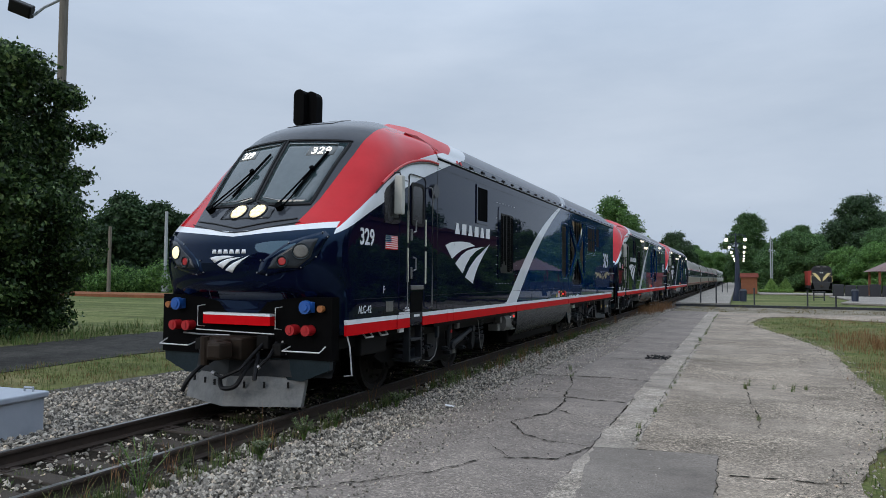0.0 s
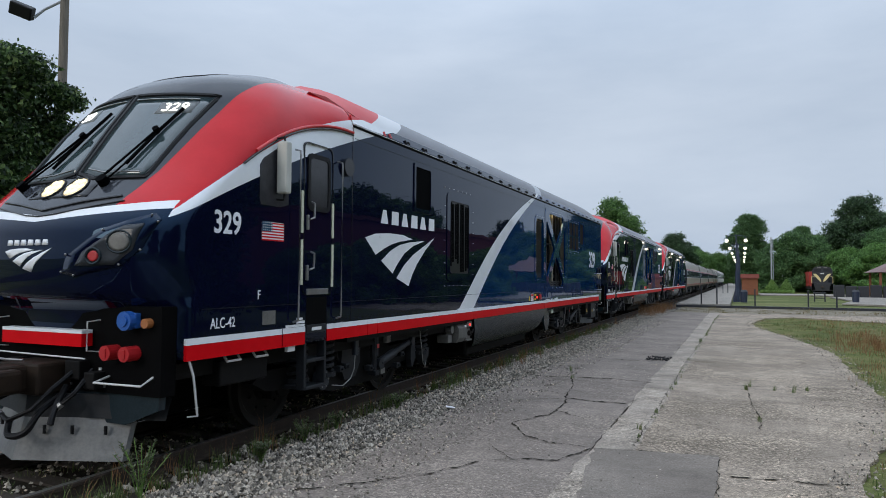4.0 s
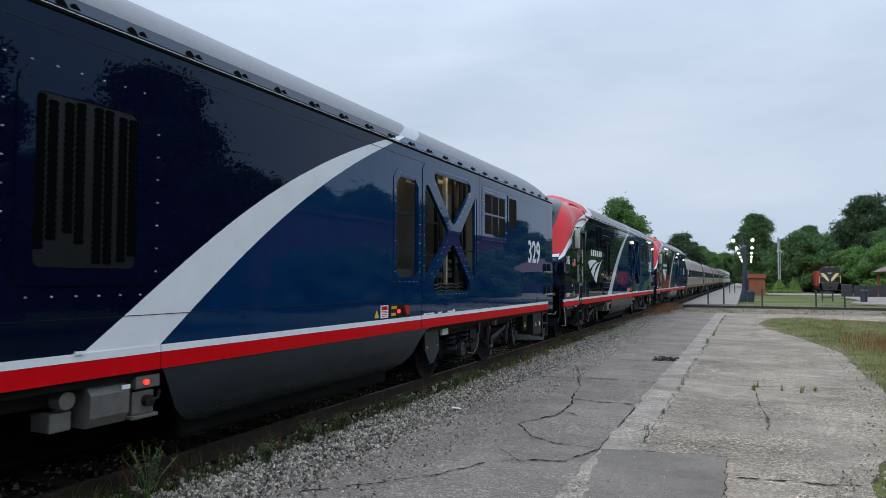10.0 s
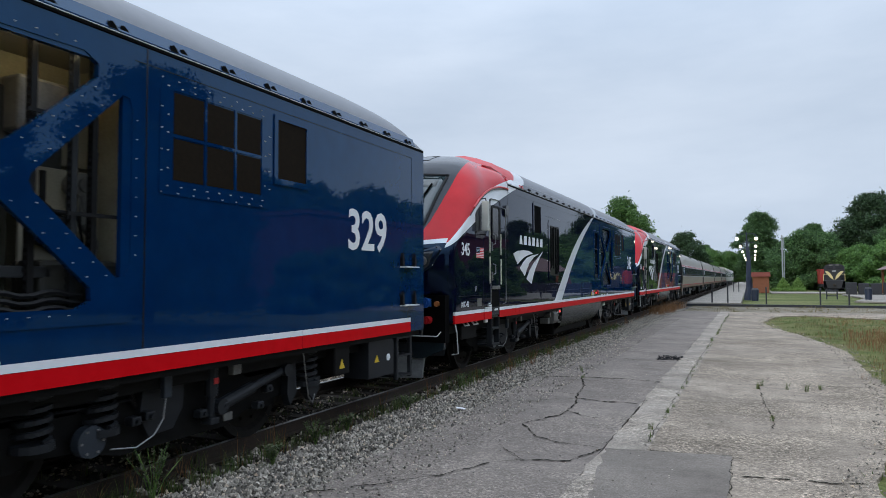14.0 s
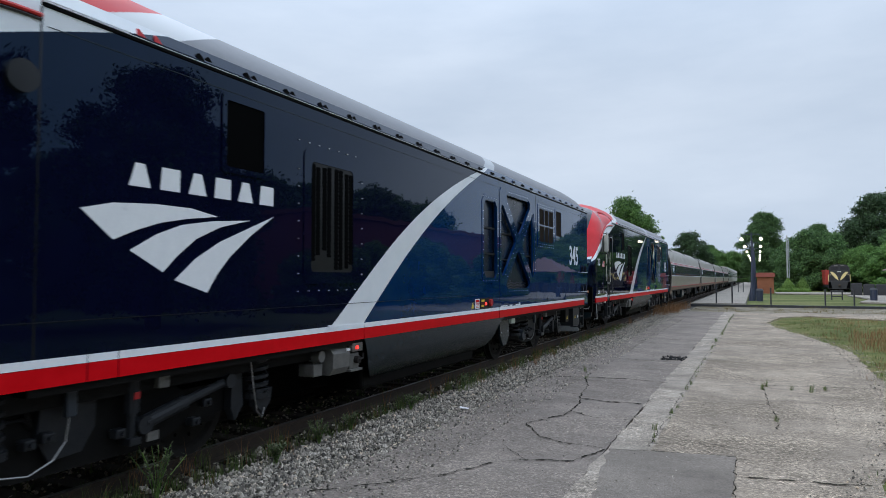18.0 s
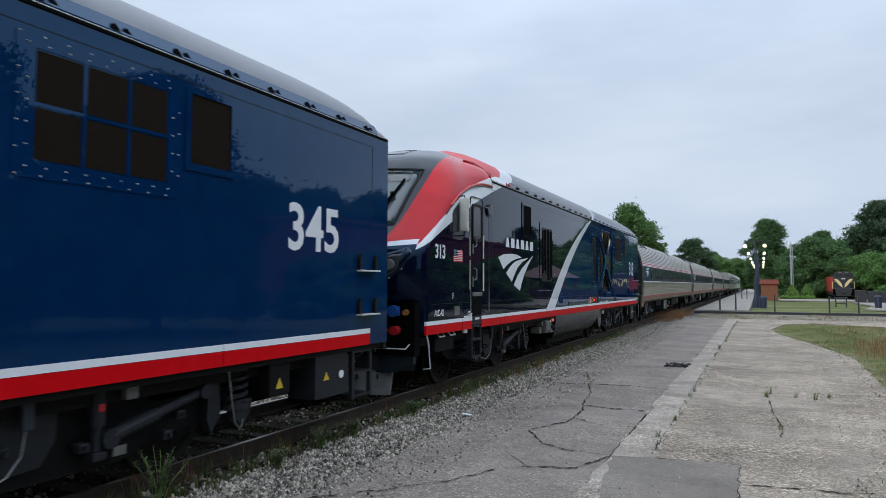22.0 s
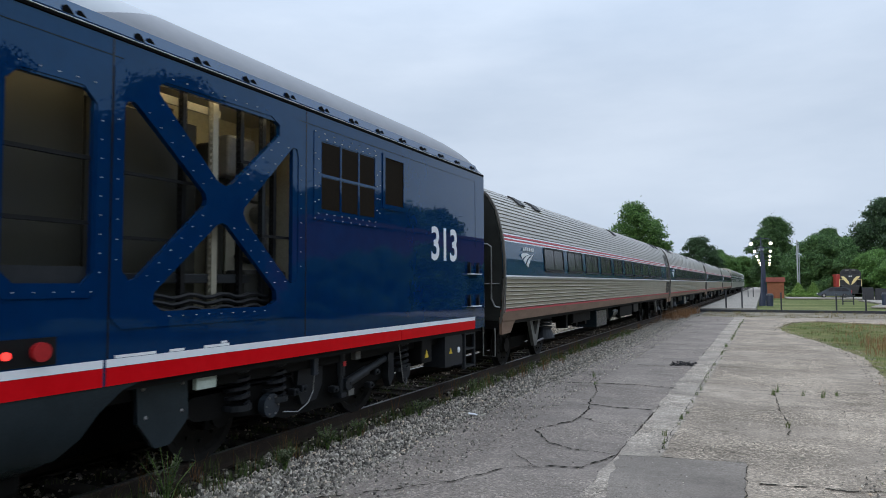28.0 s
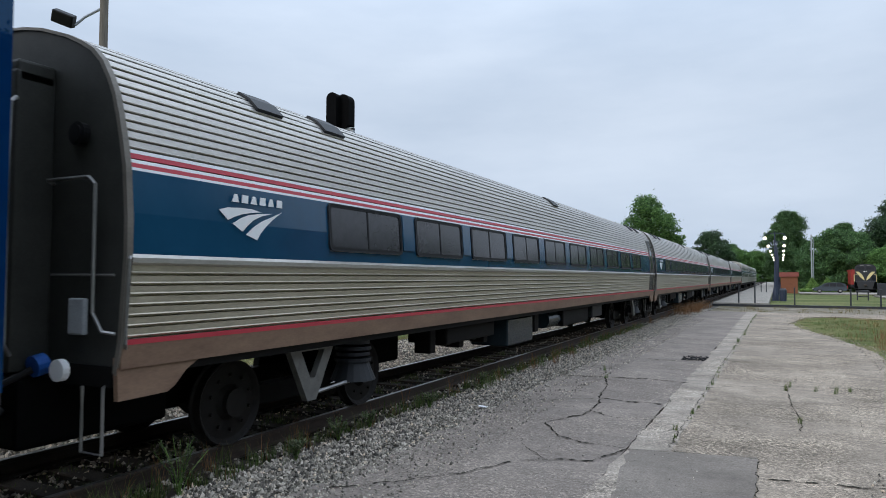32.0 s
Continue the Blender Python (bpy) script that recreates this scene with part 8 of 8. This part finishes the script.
# utility pole with a floodlight
up = thing("utility_pole", "weathered wooden utility pole with a black floodlight", "utility pole", m=pose(-24.1, 17.75, -0.3))
bm = bmesh.new()
cyl(bm, (0, 0, 0), (0, 0, 15), 0.19, 12, 0.15)
part("shaft", bm, M["pole_wood"], up)
bm = bmesh.new()
tube(bm, [(-0.05, -0.1, 12.85), (-0.6, -0.4, 12.5), (-0.9, -0.6, 12.15)], 0.05, 6)
part("arm", bm, M["concrete_post"], up)
bm = bmesh.new()
bmx = Matrix.Translation((-1.25, -0.85, 12.4)) @ Euler((0.5, 0.35, 0.6)).to_matrix().to_4x4()
vs = box(bm, -0.42, 0.42, -0.18, 0.18, -0.25, 0.25, 0.05)
bmesh.ops.transform(bm, matrix=bmx, verts=bm.verts)
part("floodlight", bm, M["black"], up, "black square floodlight")
for x_, y_, h_ in ((-66.5, 55.6, 7.6), (-62, 59.6, 9.6)):
    q_ = thing("line_pole", "distant grey power line pole", "utility pole", "", pose(x_, y_, -0.3))
    bm = bmesh.new()
    cyl(bm, (0, 0, 0), (0, 0, h_), 0.22, 8, 0.17)
    part("shaft", bm, M["pole_wood"] if h_ < 9 else M["concrete_post"], q_)
    if h_ > 9:
        bm = bmesh.new()
        box(bm, -0.1, 0.9, -0.5, 0.5, 0.1, 2.2, 0.04)
        part("cabinet", bm, M["box_white"], q_)
sg = thing("round_sign", "small white round sign on a post", "sign", m=pose(-52, 39.5, -0.3))
bm = bmesh.new()
cyl(bm, (0, 0, 0), (0, 0, 1.7), 0.05, 6)
part("post", bm, M["concrete_post"], sg)
bm = bmesh.new()
cyl(bm, (0.02, -0.03, 2.05), (-0.02, 0.03, 2.05), 0.42, 18)
bmesh.ops.rotate(bm, cent=(0, 0, 2.05), matrix=Matrix.Rotation(radians(10), 3, "Z"), verts=bm.verts)
part("disc", bm, M["white_mark"], sg)

# low white equipment box by the track
eb = thing("equipment_box", "low faded white equipment box beside the ballast", "box", m=pose(-8.35, 5.62, -0.25, 0, 0, 4))
bm = bmesh.new()
box(bm, -0.75, 0.18, -0.95, 0.30, 0.0, 0.50, 0.015)
part("body", bm, M["box_white"], eb)
bm = bmesh.new()
box(bm, -0.79, 0.22, -0.99, 0.34, 0.50, 0.58, 0.02)
part("lid", bm, M["box_white"], eb)
bm = bmesh.new()
tube(bm, [(-0.05, 0.2, 0.57), (-0.05, 0.2, 0.63), (0.1, 0.2, 0.63), (0.1, 0.2, 0.57)], 0.015, 6)
part("handle", bm, M["box_white"], eb)

# minivan that draws up on the drive
van = thing("minivan", "slate blue minivan driving slowly along the drive", "car")
VAN = 0.8
side_ = [(0.0, 0.35), (0.05, 0.72), (0.5, 0.92), (1.05, 1.02), (1.75, 1.55), (2.4, 1.72), (4.1, 1.72), (4.75, 1.45), (4.95, 0.95), (5.0, 0.4), (4.4, 0.28), (0.6, 0.28)]
bm = bmesh.new()
prism(bm, side_, -0.95, 0.95, "y")
bmesh.ops.bevel(bm, geom=bm.edges[:], offset=0.06, segments=2, affect="EDGES")
part("body", bm, M["minivan"], van)
bm = bmesh.new()
prism(bm, [(1.12, 1.06), (1.76, 1.56), (1.80, 1.54), (1.2, 1.05)], -0.8, 0.8, "y")
part("windscreen", bm, M["pane"], van)
bm = bmesh.new()
box(bm, 4.93, 5.02, -0.92, -0.75, 0.75, 1.2, 0.02)
box(bm, 4.93, 5.02, 0.75, 0.92, 0.75, 1.2, 0.02)
part("tail_light", bm, M["red_cap"], van)
bm = bmesh.new()
box(bm, -0.03, 0.05, -0.7, 0.7, 0.40, 0.56, 0.02)
box(bm, 4.96, 5.04, -0.7, 0.7, 0.40, 0.5, 0.02)
part("bumper_trim", bm, M["black"], van)
for s in (-1, 1):
    bm = bmesh.new()
    box(bm, 1.55, 1.75, s * 0.95, s * 1.12, 1.05, 1.2, 0.03)
    part("mirror", bm, M["minivan"], van)
for y_ in (-0.965, 0.945):
    for q_ in ([(1.3, 1.05), (1.85, 1.5), (2.35, 1.6), (2.35, 1.05)], [(2.45, 1.05), (2.45, 1.6), (3.4, 1.62), (3.4, 1.05)], [(3.5, 1.05), (3.5, 1.62), (4.1, 1.58), (4.6, 1.2), (4.6, 1.05)]):
        bm = bmesh.new()
        prism(bm, q_, y_, y_ + 0.02, "y")
        part("window", bm, M["pane"], van)
bm = bmesh.new()
box(bm, -0.02, 0.06, -0.9, -0.5, 0.62, 0.76, 0.02)
box(bm, -0.02, 0.06, 0.5, 0.9, 0.62, 0.76, 0.02)
part("headlight", bm, M["white_mark"], van)
van_wheels = []
for x_ in (0.95, 3.95):
    for s in (-0.86, 0.86):
        w_ = thing_part("wheel", van)
        w_.location = (x_, s, 0.33)
        bm = bmesh.new()
        cyl(bm, (0, -0.11, 0), (0, 0.11, 0), 0.33, 18)
        part("tyre", bm, M["black"], w_)
        bm = bmesh.new()
        cyl(bm, (0, -0.125, 0), (0, 0.125, 0), 0.2, 10)
        part("rim", bm, M["steel"], w_)
        van_wheels.append(w_)
for ob in [c for c in van.children if c.type == "MESH"] + [g for c in van.children for g in c.children]:
    ob.data.transform(Matrix.Diagonal((VAN, VAN, VAN, 1)))
for w_ in van_wheels:
    w_.location = w_.location * VAN


# ---- stones, grass and cracks ----
def stones(name, n, xr, yr, z, size, seed, label, keep=None):
    r = np.random.RandomState(seed)
    base = np.array([(1, 0, 0), (-1, 0, 0), (0, 1, 0), (0, -1, 0), (0, 0, 1), (0, 0, -0.6)], float)
    tri = np.array([(0, 2, 4), (2, 1, 4), (1, 3, 4), (3, 0, 4), (2, 0, 5), (1, 2, 5), (3, 1, 5), (0, 3, 5)])
    c = np.stack([r.uniform(*xr, n), yr[0] + (yr[1] - yr[0]) * r.rand(n) ** 1.6, np.full(n, z) + r.uniform(-0.01, 0.025, n)], 1)
    if keep is not None:
        c = c[keep(c)]
        n = len(c)
    s = size * r.uniform(0.5, 1.4, (n, 1)) * r.uniform(0.6, 1.2, (n, 3))
    V = base[None] * s[:, None] * r.uniform(0.75, 1.25, (n, 6, 1))
    a = r.uniform(0, 6.28, n)
    t = r.uniform(-0.7, 0.7, n)
    ca, sa, ct, st = np.cos(a)[:, None], np.sin(a)[:, None], np.cos(t)[:, None], np.sin(t)[:, None]
    y, zz = V[..., 1] * ct - V[..., 2] * st, V[..., 1] * st + V[..., 2] * ct
    V = np.stack([V[..., 0] * ca - y * sa, V[..., 0] * sa + y * ca, zz], -1) + c[:, None]
    ob = mesh_ob(name, V.reshape(-1, 3).tolist(), (tri[None] + (np.arange(n) * 6)[:, None, None]).reshape(-1, 3).tolist(), M["stone"])
    return tagged(ob, label, "ballast", kind="stuff")


clear = lambda c: (np.abs(c[:, 0] - (TRACK_X + 0.7525)) > 0.09) & (np.abs(c[:, 0] - (TRACK_X - 0.7525)) > 0.09)
stones("ballast_stones_near", 56000, (-4.95, -3.70), (2.5, 46), -0.18, 0.024, 1, "loose grey ballast stones along the pavement")
stones("ballast_stones_far", 44000, (-10.6, -7.05), (4, 46), -0.185, 0.027, 2, "loose grey ballast stones beyond the rails")
stones("ballast_stones_between", 3800, (-6.9, -5.5), (3, 40), -0.205, 0.026, 3, "ballast stones between the rails", clear)
stones("ballast_stones_edge", 2600, (-5.4, -4.8), (2.5, 46), -0.19, 0.03, 6, "ballast stones sunk into soil beside the rail")
stones("gravel_spill", 3600, (-3.95, -3.1), (4, 34), -0.148, 0.014, 4, "loose gravel spilled onto the pavement")
stones("pavement_grit", 2600, (-3.6, 1.9), (4, 24), -0.146, 0.008, 5, "small grit scattered on the pavement")


def near_edge(c):
    """Keeps what lies within a hand or two of the pavement's broken edge."""
    lim = np.interp(c[:, 1], *zip((5, 1.2), (7.3, 1.05), (9.3, 1.5), (13, 2.2), (17.3, 2.25), (21.5, 2.33), (26, 1.64), (30.5, 0.75), (33.5, 0.5), (37, 0.9), (40, 2.6)))
    d = c[:, 0] - lim
    return (d > -0.35) & (d < 0.3)


stones("edge_gravel", 9000, (0.2, 3.0), (5, 39), -0.146, 0.014, 8, "loose gravel along the broken pavement edge", near_edge)


def blades(name, mat, spots, seed, label, category="grass"):
    """spots: x, y, z, radius, blades, height, width."""
    r = np.random.RandomState(seed)
    V, F, b = [], [], 0
    for x, y, z, rad, n, h, w in spots:
        a, q = r.uniform(0, 6.28, n), rad * np.sqrt(r.rand(n))
        px, py = x + q * np.cos(a), y + q * np.sin(a)
        hh, le, az = h * r.uniform(0.45, 1.15, n), r.uniform(0.1, 0.75, n), r.uniform(0, 6.28, n)
        for k in range(n):
            dx, dy = math.cos(az[k]), math.sin(az[k])
            wx, wy = -dy * w, dx * w
            H, L = hh[k], le[k] * hh[k]
            V += [(px[k] - wx, py[k] - wy, z), (px[k] + wx, py[k] + wy, z), (px[k] + dx * L * 0.35 + wx * 0.7, py[k] + dy * L * 0.35 + wy * 0.7, z + H * 0.6), (px[k] + dx * L * 0.35 - wx * 0.7, py[k] + dy * L * 0.35 - wy * 0.7, z + H * 0.6), (px[k] + dx * L, py[k] + dy * L, z + H)]
            F += [(b, b + 1, b + 2, b + 3), (b + 3, b + 2, b + 4)]
            b += 5
    return tagged(mesh_ob(name, V, F, mat), label, category, kind="stuff")


gr = random.Random(77)
spots = [(gr.gauss(-5.05, 0.13), 2.5 + 26 * gr.random() ** 1.5, -0.2, gr.uniform(0.04, 0.14), gr.randint(10, 34), gr.uniform(0.07, 0.30), 0.0032) for k in range(330)]
spots += [(gr.uniform(-6.7, -5.6), 3 + 14 * gr.random(), -0.2, 0.09, gr.randint(10, 24), gr.uniform(0.05, 0.15), 0.003) for k in range(150)]
blades("rail_grass", M["grass"], spots, 1, "tufts of green grass along the rail")
spots = [(gr.gauss(-5.0, 0.22), 3 + 34 * gr.random(), -0.2, 0.05, gr.randint(4, 9), gr.uniform(0.25, 0.5), 0.003) for k in range(120)]
spots += [(gr.uniform(-5.4, -4.2), gr.uniform(38, 50), -0.2, 0.3, 20, 0.55, 0.006) for k in range(60)]
blades("rusty_weeds", M["rust_blade"], spots, 2, "rust-brown dried weeds along the rail", "weeds")
spots = []
for k in range(1700):
    x, y = gr.uniform(0.6, 9), 5 + 34 * gr.random()
    lim = interp(y, [(5, 1.2), (7.3, 1.05), (9.3, 1.5), (13, 2.2), (17.3, 2.25), (21.5, 2.33), (26, 1.64), (30.5, 0.75), (33.5, 0.5), (37, 0.9), (40, 2.6)])
    if x > lim - 0.05:
        spots.append((x, y, -0.19, 0.25, 14, gr.uniform(0.04, 0.13), 0.005))
blades("seed_stalks", M["rust_blade"], [(x, y, z, 0.3, 12, gr.uniform(0.15, 0.34), 0.004) for k, (x, y, z, q, n, h, w) in enumerate(spots) if k % 7 == 0 and x > 2.2], 31, "tall rusty seed stalks in the grass", "weeds")
blades("sorrel_patch", M["rust_blade"], [(gr.gauss(3.6, 0.5), gr.gauss(23.2, 2.2), -0.19, 0.3, 16, gr.uniform(0.2, 0.5), 0.004) for k in range(60)], 33, "patch of rust-red sorrel beside the pavement", "weeds")
blades("pavement_edge_grass", M["dry_blade"], [s for k, s in enumerate(spots) if k % 3 == 0], 3, "dry yellow-brown grass beside the pavement")
blades("pavement_edge_green", M["grass"], [s for k, s in enumerate(spots) if k % 3], 4, "green grass beside the pavement")
spots = [(gr.uniform(-14.4, -10.6), 4 + 22 * gr.random(), -0.24, 0.25, 16, gr.uniform(0.05, 0.15), 0.005) for k in range(900)]
blades("verge_grass", M["grass"], [s for k, s in enumerate(spots) if k % 2], 5, "long green verge grass")
blades("verge_dry_grass", M["dry_blade"], [s for k, s in enumerate(spots) if not k % 2], 6, "dry straw-coloured verge grass")
spots = [(gr.uniform(-22, -18.6), 13 + 10 * gr.random(), -0.3, 0.2, 18, gr.uniform(0.15, 0.5), 0.008) for k in range(160)]
blades("lane_grass", M["grass"], spots, 7, "tall grass along the lane")
spots = [(gr.uniform(-3.6, 22), gr.uniform(43.5, 52), -0.19, 0.3, 12, gr.uniform(0.05, 0.2), 0.008) for k in range(260)]
blades("crossing_grass", M["dry_blade"], spots, 8, "dry grass before the kerb")
def leafy_weed(x, y, h, seed):
    """Branching stems set with small narrow leaves."""
    r = random.Random(seed)
    w = thing("leafy_weed", "bushy grey-green weed beside the rail", "weed", "weeds beside the rail", pose(x, y, -0.2))
    bm, V, F = bmesh.new(), [], []
    for k in range(13):
        a, out = k * 2.4, h * r.uniform(0.15, 0.5)
        tip = Vector((out * math.cos(a), out * math.sin(a), h * r.uniform(0.75, 1.05)))
        mid = Vector((tip.x * 0.35, tip.y * 0.35, tip.z * 0.55))
        tube(bm, [(0, 0, 0), mid, tip], 0.0035, 5)
        for q in range(24):
            f = 0.3 + 0.7 * (q / 23) ** 0.7
            p = mid.lerp(tip, (f - 0.5) / 0.5) if f > 0.5 else mid * (f / 0.5)
            b, ln = r.uniform(0, 6.28), r.uniform(0.02, 0.05)
            d = Vector((math.cos(b), math.sin(b), r.uniform(0.2, 0.8))) * ln
            n = Vector((-math.sin(b), math.cos(b), 0)) * 0.012
            i = len(V)
            V += [tuple(p), tuple(p + d * 0.5 + n), tuple(p + d), tuple(p + d * 0.5 - n)]
            F.append((i, i + 1, i + 2, i + 3))
    tagged(part("stem_spray", bm, M["clipped"], w), kind="stuff")
    tagged(mesh_ob("leaves", V, F, M["weed_leaf"], w), kind="stuff")
    return w


for x_, y_, h_, q_ in ((-4.92, 4.50, 0.52, 1), (-4.75, 5.95, 0.24, 2), (-4.85, 7.6, 0.26, 3), (-4.80, 9.2, 0.26, 4), (-4.9, 11.5, 0.28, 5), (-4.86, 6.9, 0.30, 6)):
    leafy_weed(x_, y_, h_, q_)


def crack(pts, w, seed, name="crack"):
    """A ragged dark line that thins and widens along its way."""
    w *= 1.15
    r = random.Random(seed)
    line, ph = [], r.uniform(0, 6)
    for (a, b), (c, d) in zip(pts, pts[1:]):
        n = max(2, int(math.hypot(c - a, d - b) / 0.05))
        for k in range(n):
            s = len(line)
            line.append((a + (c - a) * k / n + 0.012 * math.sin(s * 0.9 + ph) + r.gauss(0, 0.006), b + (d - b) * k / n + 0.02 * math.sin(s * 0.63 + ph) + r.gauss(0, 0.008)))
    line.append(pts[-1])
    V, F = [], []
    for i, (x, y) in enumerate(line):
        p, q = line[max(0, i - 1)], line[min(len(line) - 1, i + 1)]
        L = math.hypot(q[0] - p[0], q[1] - p[1]) + 1e-6
        nx, ny = -(q[1] - p[1]) / L, (q[0] - p[0]) / L
        k = w * 0.72 * r.uniform(0.08, 1.35) * (0.2 if i in (0, len(line) - 1) else 1) * (0.3 if math.sin(i * 0.37 + ph * 2) < -0.8 else 1) * (1 + 1.7 * abs(q[0] - p[0]) / L)
        V += [(x + nx * k, y + ny * k, GZ + 0.0115), (x - nx * k, y - ny * k, GZ + 0.0115)]
        if i:
            F.append((2 * i - 2, 2 * i - 1, 2 * i + 1, 2 * i))
    return tagged(mesh_ob(name, V, F, M["crack"]), "dark weathered crack in the pavement", "crack", "cracks in the pavement", "structure")


crack([(-3.86, 5.20), (-3.35, 5.72), (-2.89, 6.29), (-2.54, 6.99), (-2.30, 7.15), (-1.84, 7.32), (-1.60, 7.97)], 0.0078, 100)
crack([(-2.88, 8.95), (-2.46, 8.24), (-2.02, 8.04), (-1.63, 8.04)], 0.0072, 101)
crack([(-2.88, 8.95), (-2.53, 9.76), (-2.56, 10.74), (-2.73, 11.52), (-2.82, 12.49), (-3.11, 13.53)], 0.0109, 102)
crack([(-2.65, 11.14), (-2.17, 11.04), (-1.65, 11.07)], 0.0131, 103)
crack([(-2.51, 10.00), (-2.06, 9.68), (-1.64, 9.76)], 0.0065, 104)
crack([(-4.00, 13.34), (-3.11, 13.53), (-2.35, 13.66), (-1.52, 13.51)], 0.0131, 105)
crack([(-3.72, 8.54), (-2.94, 9.13)], 0.0026, 106)
crack([(-4.19, 9.94), (-2.65, 11.14)], 0.0054, 107)
crack([(-3.37, 17.15), (-1.69, 16.76)], 0.0087, 108)
crack([(-1.17, 8.26), (-1.16, 10.42), (-1.17, 17.03), (-1.04, 39.48)], 0.0065, 109)
crack([(0.11, 13.95), (0.17, 11.81), (0.27, 10.67), (0.24, 9.88)], 0.0087, 110)
crack([(-1.13, 13.11), (-0.08, 13.85), (1.06, 14.06), (2.08, 14.36)], 0.0058, 111)
crack([(-0.24, 19.48), (2.20, 20.32)], 0.0058, 112)
crack([(-0.18, 7.39), (0.16, 7.51), (0.71, 7.56), (1.00, 7.64)], 0.0065, 113)
crack([(-1.60, 7.97), (-0.95, 8.14), (-0.22, 8.24)], 0.0039, 114)
crack([(-0.22, 8.24), (-0.20, 6.69)], 0.0052, 115)
crack([(-1.60, 7.97), (-1.59, 9.73), (-1.56, 11.85)], 0.0059, 116)
crack([(-2.87, 7.91), (-2.67, 7.55), (-2.30, 7.15)], 0.0026, 117)
crack([(-0.57, 11.65), (-0.07, 11.69), (0.17, 11.81)], 0.0043, 118)
crack([(0.81, 13.02), (1.04, 11.77), (0.97, 10.27)], 0.0033, 119)
crack([(1.16, 9.23), (1.55, 9.27)], 0.0054, 120)
crack([(-3.55, 6.80), (-3.17, 7.55), (-2.81, 7.94)], 0.0026, 121)
crack([(-4.98, 21.66), (-2.68, 21.63)], 0.0073, 122)
crack([(-3.19, 11.68), (-2.73, 11.52)], 0.0058, 123)
crack_weeds = [(0.11, 13.31), (0.16, 13.82), (0.59, 13.55), (-1.13, 13.40), (-1.14, 17.53), (-1.06, 25.75), (-1.10, 22.69), (-3.07, 13.37), (-3.29, 14.44), (1.13, 13.82), (0.84, 13.47), (0.26, 10.51), (-1.22, 9.22), (-1.15, 10.57), (-1.05, 35.09), (-1.10, 20.28)]
spots = [(x + gr.uniform(-0.03, 0.03), y + gr.uniform(-0.1, 0.1), GZ, 0.035, gr.randint(12, 24), gr.uniform(0.08, 0.2), 0.0035) for x, y in crack_weeds]
spots += [(-1.17 + 0.003 * y + gr.gauss(0, 0.02), y, GZ, 0.03, gr.randint(5, 12), gr.uniform(0.03, 0.1), 0.0035) for y in [8.5 + 32 * gr.random() for k in range(70)]]
blades("crack_weeds", M["grass"], spots, 21, "small green weeds growing in the pavement cracks", "weeds")
debris = stones("black_debris", 160, (-2.12, -1.56), (17.20, 18.00), GZ + 0.008, 0.022, 44, "dark crumbled asphalt debris on the pavement")
debris.data.materials[0] = M["black"]
litter = thing("paper_scrap", "small white paper scrap on the ballast", "litter", m=pose(-4.06, 9.55, -0.14, 4, 8, 20))
bm = bmesh.new()
box(bm, -0.07, 0.07, -0.035, 0.035, 0, 0.012, 0.003)
part("paper", bm, M["white_mark"], litter)


# ---- what moves ----
TRAVEL = [  # metres that the train has gone, every half second
    -0.01, 0.27, 0.56, 0.86, 1.19, 1.54, 1.92, 2.33, 2.78, 3.25,
    3.76, 4.29, 4.86, 5.45, 6.08, 6.73, 7.42, 8.15, 8.91, 9.71,
    10.56, 11.43, 12.35, 13.30, 14.28, 15.30, 16.35, 17.44, 18.56, 19.73,
    20.94, 22.19, 23.48, 24.82, 26.20, 27.62, 29.08, 30.57, 32.10, 33.67,
    35.25, 36.86, 38.48, 40.10, 41.72, 43.33, 44.93, 46.53, 48.12, 49.70,
    51.28, 52.86, 54.41, 55.92, 57.37, 58.75, 60.08, 61.36, 62.59, 63.77,
    64.91, 65.99, 67.03, 68.01, 68.94,
]


def motions():
    def along(t):
        k = min(int(t / 0.5), len(TRAVEL) - 2)
        f = t / 0.5 - k
        p = [TRAVEL[min(max(k + j, 0), len(TRAVEL) - 1)] for j in (-1, 0, 1, 2)]
        return p[1] + 0.5 * f * (p[2] - p[0] + f * (2 * p[0] - 5 * p[1] + 4 * p[2] - p[3] + f * (3 * (p[1] - p[2]) + p[3] - p[0])))
    def train(ob, y):
        walk(ob, [(k * 0.5, pose(TRACK_X, y - TRAVEL[k], 0)) for k in range(len(TRAVEL))])
    for k, e in enumerate((engine_1, engine_2, engine_3)):
        train(e, FRONT_Y + k * ENGINE_GAP)
    for k, c in enumerate(coaches + talls):
        train(c, CAR_Y + k * CAR_PITCH)
    times = [k * 0.2 for k in range(161)]
    for ob in (engine_1, engine_2, engine_3, coaches[0], coaches[1]):
        for w in [c for c in ob.children if c.name.startswith("wheelset")]:
            y, z = w.location.y, w.location.z
            walk(w, [(t, pose(0, y, z, math.degrees(along(t) / z), 0, 0)) for t in times])
    # the minivan draws in from behind the wall and slows down
    van_x = [(0, 31.00), (22, 19.60), (24.5, 12.3), (25.5, 10.02), (27.5, 7.02), (28.5, 5.92), (29.5, 5.12), (30.5, 4.65), (31.5, 4.39), (32, 4.27)]
    walk(van, [(t, pose(x, 104.0, -0.13)) for t, x in van_x])
    for w in van_wheels:
        p = w.location.copy()
        rows = []
        for t in times:
            x = interp(t, van_x)
            rows.append((t, pose(p.x, p.y, p.z, 0, math.degrees((x - 31.0) / 0.264), 0)))
        walk(w, rows)


motions()
